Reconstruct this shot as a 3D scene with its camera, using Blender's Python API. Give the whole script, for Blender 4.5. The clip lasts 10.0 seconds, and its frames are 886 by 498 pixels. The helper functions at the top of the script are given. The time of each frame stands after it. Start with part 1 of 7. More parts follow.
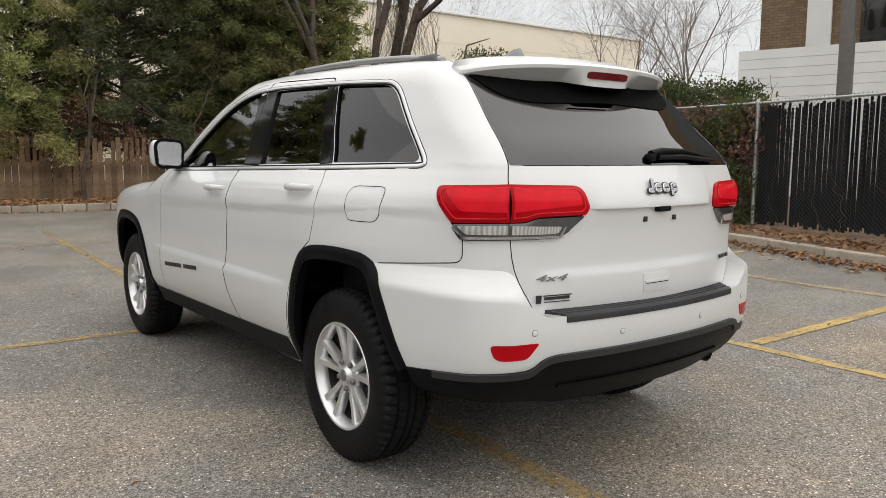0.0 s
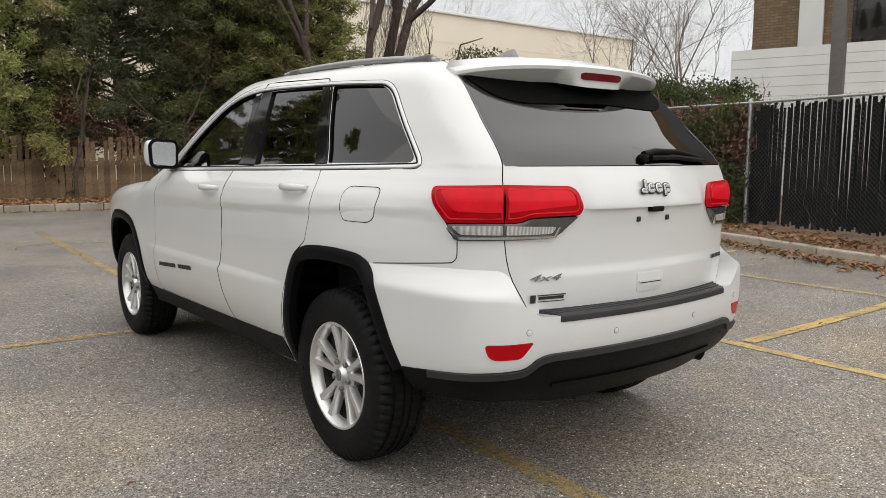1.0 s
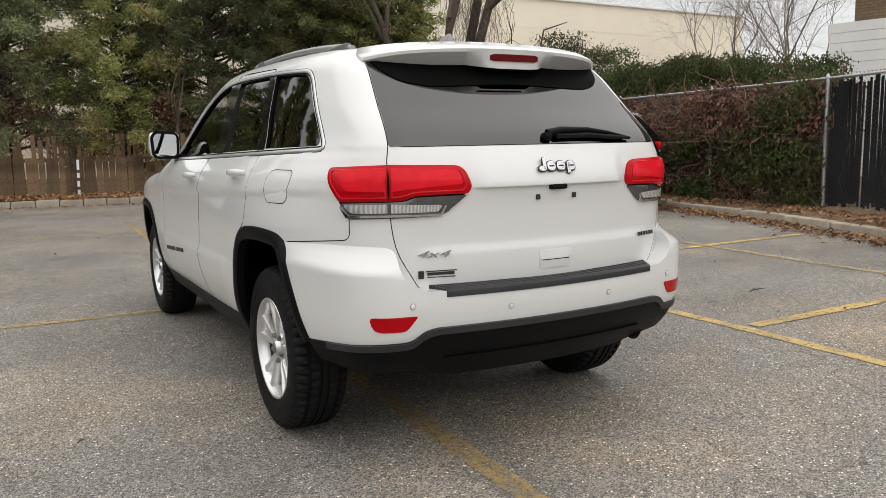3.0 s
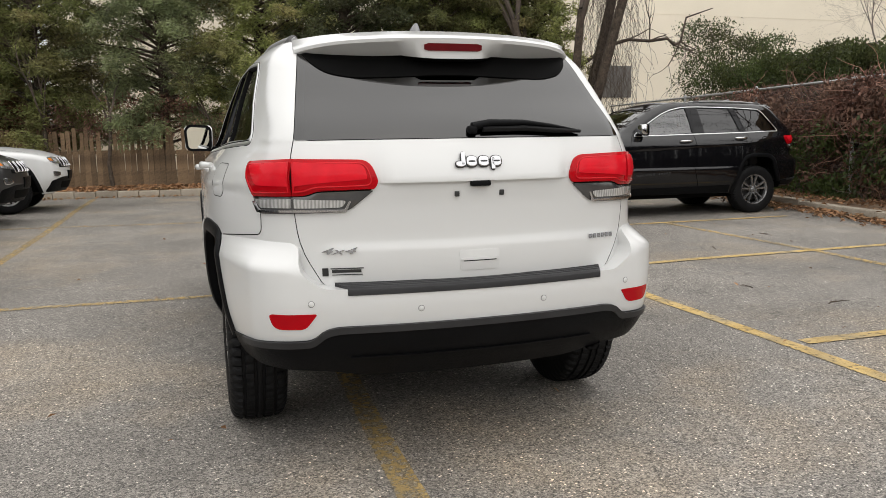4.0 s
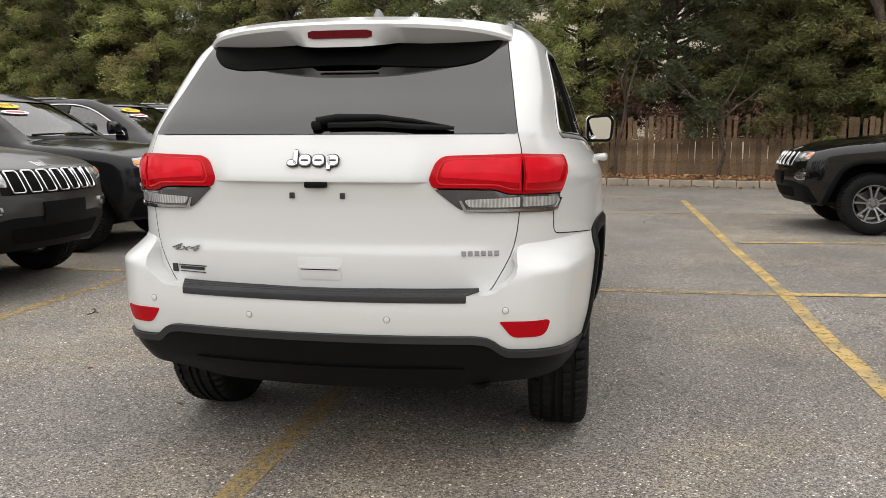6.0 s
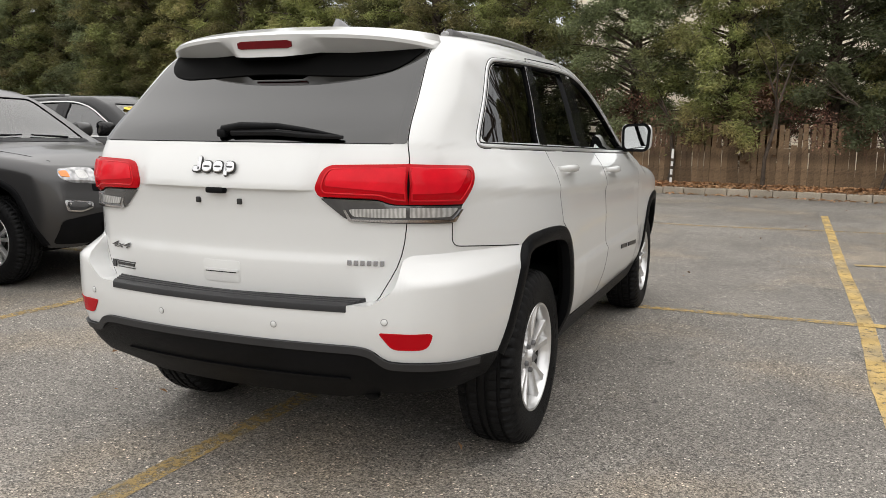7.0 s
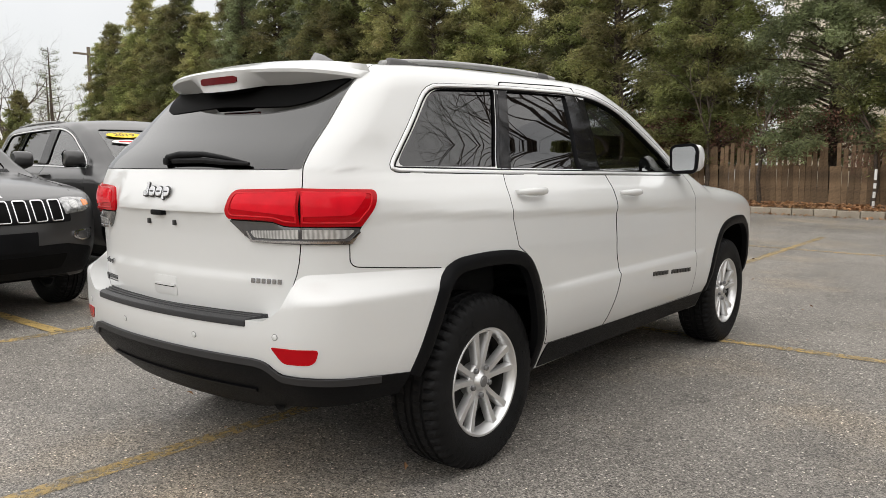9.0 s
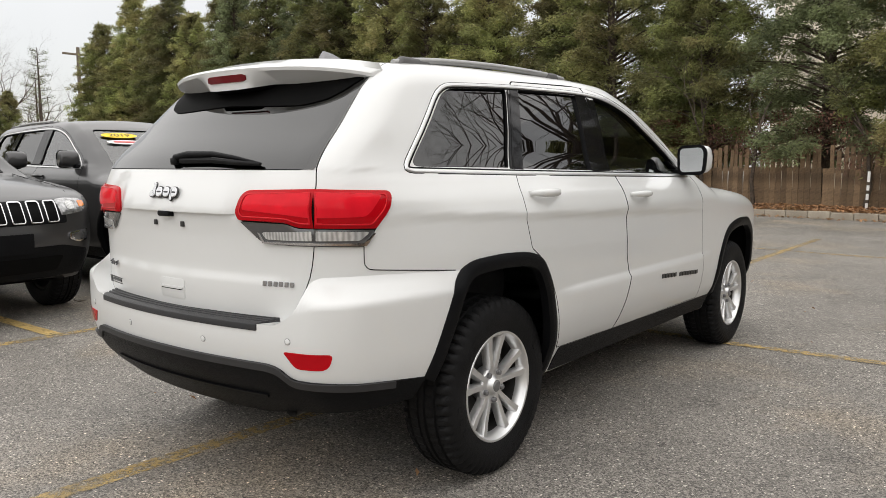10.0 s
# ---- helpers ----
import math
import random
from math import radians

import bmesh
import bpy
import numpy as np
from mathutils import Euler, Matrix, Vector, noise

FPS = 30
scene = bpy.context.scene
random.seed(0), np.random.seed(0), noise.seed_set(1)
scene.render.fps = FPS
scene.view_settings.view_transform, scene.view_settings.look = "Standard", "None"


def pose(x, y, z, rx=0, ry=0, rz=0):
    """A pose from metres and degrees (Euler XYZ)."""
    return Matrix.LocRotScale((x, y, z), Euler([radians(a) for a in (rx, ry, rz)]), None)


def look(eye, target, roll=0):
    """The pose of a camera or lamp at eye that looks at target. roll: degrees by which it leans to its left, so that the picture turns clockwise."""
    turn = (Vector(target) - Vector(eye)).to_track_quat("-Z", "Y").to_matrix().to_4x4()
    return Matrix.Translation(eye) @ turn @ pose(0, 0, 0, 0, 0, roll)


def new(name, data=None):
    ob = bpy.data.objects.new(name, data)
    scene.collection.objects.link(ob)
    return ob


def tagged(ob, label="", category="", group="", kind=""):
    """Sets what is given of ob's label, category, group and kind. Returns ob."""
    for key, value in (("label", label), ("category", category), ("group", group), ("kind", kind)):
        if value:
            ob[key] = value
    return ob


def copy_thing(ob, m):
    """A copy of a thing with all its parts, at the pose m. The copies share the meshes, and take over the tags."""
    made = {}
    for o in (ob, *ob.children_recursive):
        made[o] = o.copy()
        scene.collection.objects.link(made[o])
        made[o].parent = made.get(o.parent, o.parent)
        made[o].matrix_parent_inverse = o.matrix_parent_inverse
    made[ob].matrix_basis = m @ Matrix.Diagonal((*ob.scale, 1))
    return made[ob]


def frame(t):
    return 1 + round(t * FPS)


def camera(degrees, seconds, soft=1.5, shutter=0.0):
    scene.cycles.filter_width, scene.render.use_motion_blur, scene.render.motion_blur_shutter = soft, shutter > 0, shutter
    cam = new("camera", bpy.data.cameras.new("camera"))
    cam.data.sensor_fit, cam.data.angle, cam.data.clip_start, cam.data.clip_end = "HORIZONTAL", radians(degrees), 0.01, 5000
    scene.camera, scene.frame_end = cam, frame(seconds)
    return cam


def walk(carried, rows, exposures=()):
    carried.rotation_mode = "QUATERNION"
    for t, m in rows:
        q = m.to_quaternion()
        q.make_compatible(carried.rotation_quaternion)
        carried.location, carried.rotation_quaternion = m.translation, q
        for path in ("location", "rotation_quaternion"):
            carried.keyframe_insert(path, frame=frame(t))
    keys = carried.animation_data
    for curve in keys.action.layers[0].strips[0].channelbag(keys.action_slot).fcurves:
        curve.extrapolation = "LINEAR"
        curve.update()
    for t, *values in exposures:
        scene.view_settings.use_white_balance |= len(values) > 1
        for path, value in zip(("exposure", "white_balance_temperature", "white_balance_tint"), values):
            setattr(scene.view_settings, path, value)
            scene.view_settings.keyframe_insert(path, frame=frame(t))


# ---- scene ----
cam = camera(59.6, 10.0, 0.8)
PATH = [
    (0, (-2.44, -2.759, 1.276), (-1.24, -1.176, 1.039), 0.2),
    (0.5, (-2.446, -2.767, 1.286), (-1.241, -1.19, 1.045), 0.2),
    (1, (-2.452, -2.768, 1.281), (-1.239, -1.195, 1.042), 0.2),
    (1.5, (-2.456, -2.762, 1.277), (-1.25, -1.185, 1.036), -0.0),
    (2, (-2.418, -2.791, 1.291), (-1.245, -1.193, 1.027), -0.2),
    (2.5, (-2.204, -3.047, 1.27), (-1.108, -1.395, 1.003), -0.8),
    (4, (-0.973, -3.565, 1.233), (-0.378, -1.675, 0.959), -1.0),
    (4.5, (-0.5, -3.586, 1.251), (-0.14, -1.639, 0.969), -0.8),
    (5, (0.009, -3.637, 1.244), (0.124, -1.661, 0.958), -0.6),
    (5.5, (0.456, -3.512, 1.237), (0.329, -1.537, 0.949), -0.5),
    (7, (1.752, -3.055, 1.265), (0.985, -1.229, 0.983), 0.7),
    (7.5, (2.18, -2.906, 1.279), (1.233, -1.165, 1.008), 0.7),
    (8, (2.44, -2.73, 1.288), (1.345, -1.077, 1.027), 0.8),
    (8.5, (2.673, -2.593, 1.278), (1.466, -1.016, 1.044), 0.3),
    (9, (2.708, -2.547, 1.272), (1.467, -0.995, 1.048), -0.1),
    (9.5, (2.648, -2.547, 1.264), (1.417, -0.987, 1.042), -0.2),
    (10, (2.603, -2.558, 1.268), (1.381, -0.99, 1.048), 0.0),
]
walk(cam, [(t, look(eye, target, roll)) for t, eye, target, roll in PATH], [(0.0, 0.24), (2.5, 0.25), (5.0, 0.34), (7.0, 0.39), (10.0, 0.39)])

# ---- light ----
SUN_ELEVATION, SUN_TURN = 68.0, 164.0
world = bpy.data.worlds.new("overcast")
scene.world = world
world.use_nodes = True
wn, wl = world.node_tree.nodes, world.node_tree.links
wn.clear()
sky = wn.new("ShaderNodeTexSky")
sky.sky_type, sky.sun_disc = "NISHITA", False
sky.sun_elevation, sky.sun_rotation = radians(SUN_ELEVATION), radians(SUN_TURN)
coord = wn.new("ShaderNodeTexCoord")
axes = wn.new("ShaderNodeSeparateXYZ")
wl.new(coord.outputs["Generated"], axes.inputs[0])
rise = wn.new("ShaderNodeMapRange")          # an overcast sky is about three times as bright overhead as at the horizon
rise.inputs["From Min"].default_value, rise.inputs["From Max"].default_value = 0.0, 1.0
rise.inputs["To Min"].default_value, rise.inputs["To Max"].default_value = 0.53, 1.06
wl.new(axes.outputs["Z"], rise.inputs["Value"])
drift = wn.new("ShaderNodeTexNoise")
drift.inputs["Scale"].default_value, drift.inputs["Detail"].default_value = 3.0, 5.0
wl.new(coord.outputs["Generated"], drift.inputs["Vector"])
veil = wn.new("ShaderNodeMapRange")
veil.inputs["To Min"].default_value, veil.inputs["To Max"].default_value = 0.88, 1.12
wl.new(drift.outputs["Fac"], veil.inputs["Value"])
cloud = wn.new("ShaderNodeMath")
cloud.operation = "MULTIPLY"
wl.new(rise.outputs["Result"], cloud.inputs[0])
wl.new(veil.outputs["Result"], cloud.inputs[1])
toward = wn.new("ShaderNodeVectorMath")      # the cloud is brighter round the veiled sun
toward.operation = "DOT_PRODUCT"
GLEAM_LIFT = 40.0                            # the bright part of the cloud reaches lower than the sun itself
toward.inputs[1].default_value = (math.cos(radians(GLEAM_LIFT)) * math.sin(radians(SUN_TURN)), math.cos(radians(GLEAM_LIFT)) * math.cos(radians(SUN_TURN)), math.sin(radians(GLEAM_LIFT)))
wl.new(coord.outputs["Generated"], toward.inputs[0])
gleam = wn.new("ShaderNodeMapRange")
gleam.inputs["From Min"].default_value, gleam.inputs["To Min"].default_value, gleam.inputs["To Max"].default_value = -1.0, 0.84, 1.33
wl.new(toward.outputs["Value"], gleam.inputs["Value"])
brighter = wn.new("ShaderNodeMath")
brighter.operation = "MULTIPLY"
wl.new(cloud.outputs[0], brighter.inputs[0])
wl.new(gleam.outputs["Result"], brighter.inputs[1])
tone = wn.new("ShaderNodeVectorMath")
tone.operation = "SCALE"
tone.inputs[0].default_value = (1.015, 0.995, 0.965)
wl.new(brighter.outputs[0], tone.inputs["Scale"])
thin = wn.new("ShaderNodeVectorMath")
thin.operation = "SCALE"
thin.inputs["Scale"].default_value = 0.02
wl.new(sky.outputs[0], thin.inputs[0])
total = wn.new("ShaderNodeVectorMath")
total.operation = "ADD"
wl.new(tone.outputs[0], total.inputs[0])
wl.new(thin.outputs[0], total.inputs[1])
back = wn.new("ShaderNodeBackground")
back.inputs["Strength"].default_value = 1.0
wl.new(total.outputs[0], back.inputs["Color"])
wl.new(back.outputs[0], wn.new("ShaderNodeOutputWorld").inputs[0])

sun = new("sun", bpy.data.lights.new("sun", "SUN"))
sun.data.energy, sun.data.angle, sun.data.color = 0.85, radians(170), (1.0, 0.94, 0.85)
sun.matrix_world = pose(0, 0, 20, 90 - SUN_ELEVATION, 0, 180 - SUN_TURN)


# ---- materials ----
def material(name, base, rough=0.6, metal=0.0, vary=0.12, scale=8.0, grain=0.0, bump=0.0, bump_scale=60.0, spread=0.0, coat=0.0, second=None, second_at=(0.45, 0.7), ior=1.5):
    """A surface with large blotches, fine grain, relief and, for repeats, a spread between objects."""
    m = bpy.data.materials.new(name)
    m.use_nodes = True
    n, l = m.node_tree.nodes, m.node_tree.links
    b = n["Principled BSDF"]
    b.inputs["Roughness"].default_value, b.inputs["Metallic"].default_value, b.inputs["IOR"].default_value = rough, metal, ior
    b.inputs["Coat Weight"].default_value, b.inputs["Coat Roughness"].default_value = coat, 0.03
    where = n.new("ShaderNodeTexCoord").outputs["Object"]
    big = n.new("ShaderNodeTexNoise")
    big.inputs["Scale"].default_value, big.inputs["Detail"].default_value = scale, 6
    l.new(where, big.inputs["Vector"])
    ramp = n.new("ShaderNodeMapRange")
    ramp.inputs["From Min"].default_value, ramp.inputs["From Max"].default_value = 0.3, 0.7
    ramp.inputs["To Min"].default_value, ramp.inputs["To Max"].default_value = 1 - vary, 1 + vary
    l.new(big.outputs["Fac"], ramp.inputs["Value"])
    colour = n.new("ShaderNodeMix")
    colour.data_type = "RGBA"
    colour.inputs["A"].default_value = (*base, 1)
    colour.inputs["B"].default_value = (*(second or base), 1)
    pick = n.new("ShaderNodeMapRange")
    pick.inputs["From Min"].default_value, pick.inputs["From Max"].default_value = second_at
    other = n.new("ShaderNodeTexNoise")
    other.inputs["Scale"].default_value, other.inputs["Detail"].default_value = scale * 0.6, 4
    l.new(where, other.inputs["Vector"])
    l.new(other.outputs["Fac"], pick.inputs["Value"])
    l.new(pick.outputs["Result"], colour.inputs["Factor"])
    value = ramp.outputs["Result"]
    if grain:
        fine = n.new("ShaderNodeTexNoise")
        fine.inputs["Scale"].default_value, fine.inputs["Detail"].default_value = bump_scale, 3
        l.new(where, fine.inputs["Vector"])
        fr = n.new("ShaderNodeMapRange")
        fr.inputs["From Min"].default_value, fr.inputs["From Max"].default_value = 0.3, 0.7
        fr.inputs["To Min"].default_value, fr.inputs["To Max"].default_value = 1 - grain, 1 + grain
        l.new(fine.outputs["Fac"], fr.inputs["Value"])
        mul = n.new("ShaderNodeMath")
        mul.operation = "MULTIPLY"
        l.new(value, mul.inputs[0])
        l.new(fr.outputs["Result"], mul.inputs[1])
        value = mul.outputs[0]
    if spread:
        info = n.new("ShaderNodeObjectInfo")
        sr = n.new("ShaderNodeMapRange")
        sr.inputs["To Min"].default_value, sr.inputs["To Max"].default_value = 1 - spread, 1 + spread
        l.new(info.outputs["Random"], sr.inputs["Value"])
        geo = n.new("ShaderNodeNewGeometry")
        gr = n.new("ShaderNodeMapRange")
        gr.inputs["To Min"].default_value, gr.inputs["To Max"].default_value = 1 - spread, 1 + spread
        l.new(geo.outputs["Random Per Island"], gr.inputs["Value"])
        for extra in (sr, gr):
            mul = n.new("ShaderNodeMath")
            mul.operation = "MULTIPLY"
            l.new(value, mul.inputs[0])
            l.new(extra.outputs["Result"], mul.inputs[1])
            value = mul.outputs[0]
    tint = n.new("ShaderNodeVectorMath")
    tint.operation = "SCALE"
    l.new(colour.outputs["Result"], tint.inputs[0])
    l.new(value, tint.inputs["Scale"])
    l.new(tint.outputs[0], b.inputs["Base Color"])
    if bump:
        relief = n.new("ShaderNodeTexNoise")
        relief.inputs["Scale"].default_value, relief.inputs["Detail"].default_value = bump_scale, 4
        l.new(where, relief.inputs["Vector"])
        bn = n.new("ShaderNodeBump")
        bn.inputs["Strength"].default_value, bn.inputs["Distance"].default_value = bump, 0.01
        l.new(relief.outputs["Fac"], bn.inputs["Height"])
        l.new(bn.outputs[0], b.inputs["Normal"])
    return m


def glass(name, tint, gloss=1.0, ior=1.75):
    """A tinted pane: what lies behind shows darkened, with a mirror sheen on top."""
    m = bpy.data.materials.new(name)
    m.use_nodes = True
    n, l = m.node_tree.nodes, m.node_tree.links
    n.remove(n["Principled BSDF"])
    clear = n.new("ShaderNodeBsdfTransparent")
    clear.inputs["Color"].default_value = (*tint, 1)
    shine = n.new("ShaderNodeBsdfGlossy")
    shine.inputs["Roughness"].default_value = 0.01
    shine.inputs["Color"].default_value = (gloss, gloss, gloss, 1)
    edge = n.new("ShaderNodeFresnel")
    edge.inputs["IOR"].default_value = ior
    mix = n.new("ShaderNodeMixShader")
    l.new(edge.outputs[0], mix.inputs[0])
    l.new(clear.outputs[0], mix.inputs[1])
    l.new(shine.outputs[0], mix.inputs[2])
    l.new(mix.outputs[0], n["Material Output"].inputs["Surface"])
    return m


WHITE_PAINT = material("white_paint", (0.665, 0.67, 0.665), 0.35, vary=0.015, scale=1.5, coat=0.8)
BLACK_PAINT = material("black_paint", (0.004, 0.004, 0.005), 0.05, vary=0.05, scale=1.5, ior=1.55)
GREY_PAINT = material("granite_grey_paint", (0.055, 0.054, 0.055), 0.3, metal=0.5, vary=0.05, scale=1.5, coat=0.5)
DARK_PAINT = material("dark_grey_paint", (0.012, 0.012, 0.013), 0.12, metal=0.2, vary=0.05, scale=1.5, ior=1.4)
PLASTIC = material("black_plastic", (0.0055, 0.0057, 0.0065), 0.42, vary=0.15, scale=6, bump=0.15, bump_scale=900, ior=1.18)
GAP = material("dark_gap", (0.004, 0.004, 0.004), 0.7, vary=0.1, ior=1.15)
# for below the spoiler: the missing light is put into this black
VOID = material("unlit_underside_black", (0.004, 0.004, 0.004), 0.6, vary=0.1, ior=1.1)
CABIN = material("cabin_trim", (0.02, 0.02, 0.021), 0.75, vary=0.15, scale=9)
LEATHER = material("seat_cloth", (0.03, 0.03, 0.032), 0.8, vary=0.2, scale=20, bump=0.3, bump_scale=300)
GLOSS_BLACK = material("gloss_black_pillar", (0.006, 0.006, 0.007), 0.06, vary=0.1, ior=1.38)
MOULDING = material("satin_bright_moulding", (0.66, 0.66, 0.66), 0.28, metal=0.8, vary=0.03)
CHROME = material("chrome", (0.62, 0.62, 0.63), 0.12, metal=1.0, vary=0.03)
FOOT = material("dark_grey_plastic", (0.07, 0.068, 0.068), 0.5, vary=0.1, scale=6)
RAIL = material("satin_silver_rail", (0.33, 0.33, 0.325), 0.4, metal=0.35, vary=0.05)
SATIN = material("satin_grey_rail", (0.22, 0.22, 0.225), 0.4, metal=0.7, vary=0.05)
DARK_ALLOY = material("dark_machined_alloy", (0.30, 0.30, 0.305), 0.25, metal=0.8, vary=0.1, scale=5)
ALLOY = material("silver_alloy", (0.68, 0.68, 0.68), 0.3, metal=0.75, vary=0.05, scale=5)
RUBBER = material("tyre_rubber", (0.0075, 0.0075, 0.008), 0.6, vary=0.3, scale=9, grain=0.2, bump=0.25, bump_scale=200, ior=1.25)
IRON = material("brake_iron", (0.05, 0.048, 0.046), 0.5, metal=0.6, vary=0.3, scale=20)
RED_LENS = material("red_lens", (0.42, 0.002, 0.007), 0.10, vary=0.06, scale=20, ior=1.26)
RED_GLOW = material("red_lens_bright", (0.68, 0.012, 0.024), 0.10, vary=0.10, scale=14, ior=1.26)
RED_GUIDE = material("red_light_guide", (0.56, 0.008, 0.016), 0.10, vary=0.05, scale=14, ior=1.33)
DARK_RED = material("dark_red_lens", (0.11, 0.004, 0.007), 0.12, vary=0.1, scale=30, ior=1.3)
CLEAR_LENS = material("clear_lens", (0.60, 0.60, 0.59), 0.12, metal=0.35, vary=0.2, scale=25, coat=1.0)
ln, ll = CLEAR_LENS.node_tree.nodes, CLEAR_LENS.node_tree.links
ribs = ln.new("ShaderNodeTexWave")
ribs.wave_type, ribs.bands_direction = "BANDS", "X"
ribs.inputs["Scale"].default_value, ribs.inputs["Distortion"].default_value, ribs.inputs["Detail"].default_value, ribs.inputs["Detail Scale"].default_value = 26.0, 1.6, 1.0, 1.5
ll.new(ln.new("ShaderNodeTexCoord").outputs["Object"], ribs.inputs["Vector"])
facet = ln.new("ShaderNodeMapRange")
facet.inputs["To Min"].default_value, facet.inputs["To Max"].default_value = 0.62, 1.10
ll.new(ribs.outputs["Fac"], facet.inputs["Value"])
cut_glass = ln.new("ShaderNodeVectorMath")
cut_glass.operation = "SCALE"
ll.new(ln["Principled BSDF"].inputs["Base Color"].links[0].from_socket, cut_glass.inputs[0])
ll.new(facet.outputs["Result"], cut_glass.inputs["Scale"])
ll.new(cut_glass.outputs[0], ln["Principled BSDF"].inputs["Base Color"])
LIP = material("grey_lip_plastic", (0.030, 0.030, 0.032), 0.5, vary=0.15, scale=6, bump=0.1, bump_scale=600, ior=1.4)
PAD = material("grey_ribbed_plastic", (0.026, 0.026, 0.028), 0.42, vary=0.15, scale=6, bump=0.1, bump_scale=600, ior=1.38)
SMOKE_LENS = material("smoked_lens", (0.06, 0.06, 0.062), 0.15, metal=0.2, vary=0.15, scale=20, coat=1.0)
AMBER = material("amber_lens", (0.75, 0.22, 0.02), 0.15, vary=0.1, coat=1.0)
LAMP_GLASS = material("headlamp_glass", (0.34, 0.34, 0.345), 0.10, metal=0.6, vary=0.6, scale=25, coat=1.0)
PRIVACY = glass("privacy_glass", (0.03, 0.03, 0.032))
REAR_PANE = glass("rear_privacy_glass", (0.02, 0.02, 0.021))
TINTED = glass("tinted_glass", (0.74, 0.82, 0.77), ior=2.2)
PANE_BACK = bpy.data.materials.new("pane_inner_face")
PANE_BACK.use_nodes = True
PANE_BACK.node_tree.nodes.remove(PANE_BACK.node_tree.nodes["Principled BSDF"])
PANE_BACK.node_tree.links.new(PANE_BACK.node_tree.nodes.new("ShaderNodeBsdfTransparent").outputs[0], PANE_BACK.node_tree.nodes["Material Output"].inputs["Surface"])
MIRROR = material("mirror_glass", (0.85, 0.87, 0.87), 0.02, metal=1.0, vary=0.0)
BADGE = material("badge_chrome", (0.26, 0.26, 0.27), 0.22, metal=1.0, vary=0.05)
BADGE_DARK = material("badge_black", (0.02, 0.02, 0.02), 0.4, vary=0.1)
YELLOW_STICKER = material("yellow_sticker", (0.85, 0.60, 0.02), 0.5, vary=0.03)
RED_STICKER = material("red_sticker", (0.55, 0.03, 0.03), 0.5, vary=0.03)
WHITE_STICKER = material("white_sticker", (0.8, 0.8, 0.78), 0.5, vary=0.03)


# ---- building blocks ----
def thing(name, label, category, m=None, group=""):
    ob = tagged(new(name), label, category, group)
    ob.empty_display_size = 0.2
    ob.matrix_basis = m or Matrix()
    return ob


def as_mesh(bm, name):
    me = bpy.data.meshes.new(name)
    bm.normal_update()
    bm.to_mesh(me)
    bm.free()
    return me


def part(name, data, mat, parent=None, label="", smooth=35, kind=""):
    """One mesh object out of a bmesh or a mesh, under its thing."""
    me = as_mesh(data, name) if isinstance(data, bmesh.types.BMesh) else data
    if mat is not None and not me.materials:
        me.materials.append(mat)
    if smooth is not None and len(me.polygons) and not me.has_custom_normals:
        me.shade_smooth()
        me.set_sharp_from_angle(angle=radians(smooth))
    ob = tagged(new(name, me), label, kind=kind)
    ob.parent = parent
    return ob


def box(bm, centre, size, m=None, bevel=0.0, taper=None):
    """A box with bevelled edges; taper scales its top face."""
    r = bmesh.ops.create_cube(bm, size=1.0)
    vs = r["verts"]
    for v in vs:
        k = taper if taper and v.co.z > 0 else (1, 1)
        v.co = Vector((v.co.x * size[0] * k[0], v.co.y * size[1] * k[1], v.co.z * size[2]))
    if bevel:
        es = list({e for v in vs for e in v.link_edges})
        out = bmesh.ops.bevel(bm, geom=es, offset=bevel, segments=2, profile=0.6, affect="EDGES")
        vs = list({v for f in out["faces"] for v in f.verts} | {v for v in vs if v.is_valid})
    mm = Matrix.Translation(centre) @ (m or Matrix())
    for v in vs:
        v.co = mm @ v.co
    return bm


def revolve(bm, profile, axis_centre, segments=48, closed=True, wobble=None):
    """Rings of (x, r) turned about the x axis at axis_centre; wobble(i, j) changes a radius."""
    rings = []
    for i in range(segments):
        a = 2 * math.pi * i / segments
        row = []
        for j, (px, pr) in enumerate(profile):
            rr = pr + (wobble(i, j) if wobble else 0)
            row.append(bm.verts.new((axis_centre[0] + px, axis_centre[1] + rr * math.cos(a), axis_centre[2] + rr * math.sin(a))))
        rings.append(row)
    k = len(profile)
    for i in range(segments):
        p, q = rings[i], rings[(i + 1) % segments]
        for j in range(k if closed else k - 1):
            bm.faces.new((p[j], p[(j + 1) % k], q[(j + 1) % k], q[j]))
    return bm


def tube(bm, points, radii, sides=8, cap=True):
    """A tapered pipe along points."""
    pts = [Vector(p) for p in points]
    radii = radii if hasattr(radii, "__len__") else [radii] * len(pts)
    rings, side = [], None
    for i, p in enumerate(pts):
        d = (pts[min(i + 1, len(pts) - 1)] - pts[max(i - 1, 0)]).normalized()
        if side is None:
            side = d.orthogonal().normalized()
        side = (side - d * side.dot(d)).normalized()
        up = d.cross(side)
        rings.append([bm.verts.new(p + (side * math.cos(2 * math.pi * k / sides) + up * math.sin(2 * math.pi * k / sides)) * radii[i]) for k in range(sides)])
    for a, b in zip(rings, rings[1:]):
        for k in range(sides):
            bm.faces.new((a[k], a[(k + 1) % sides], b[(k + 1) % sides], b[k]))
    if cap:
        bm.faces.new(rings[0][::-1])
        bm.faces.new(rings[-1])
    return bm


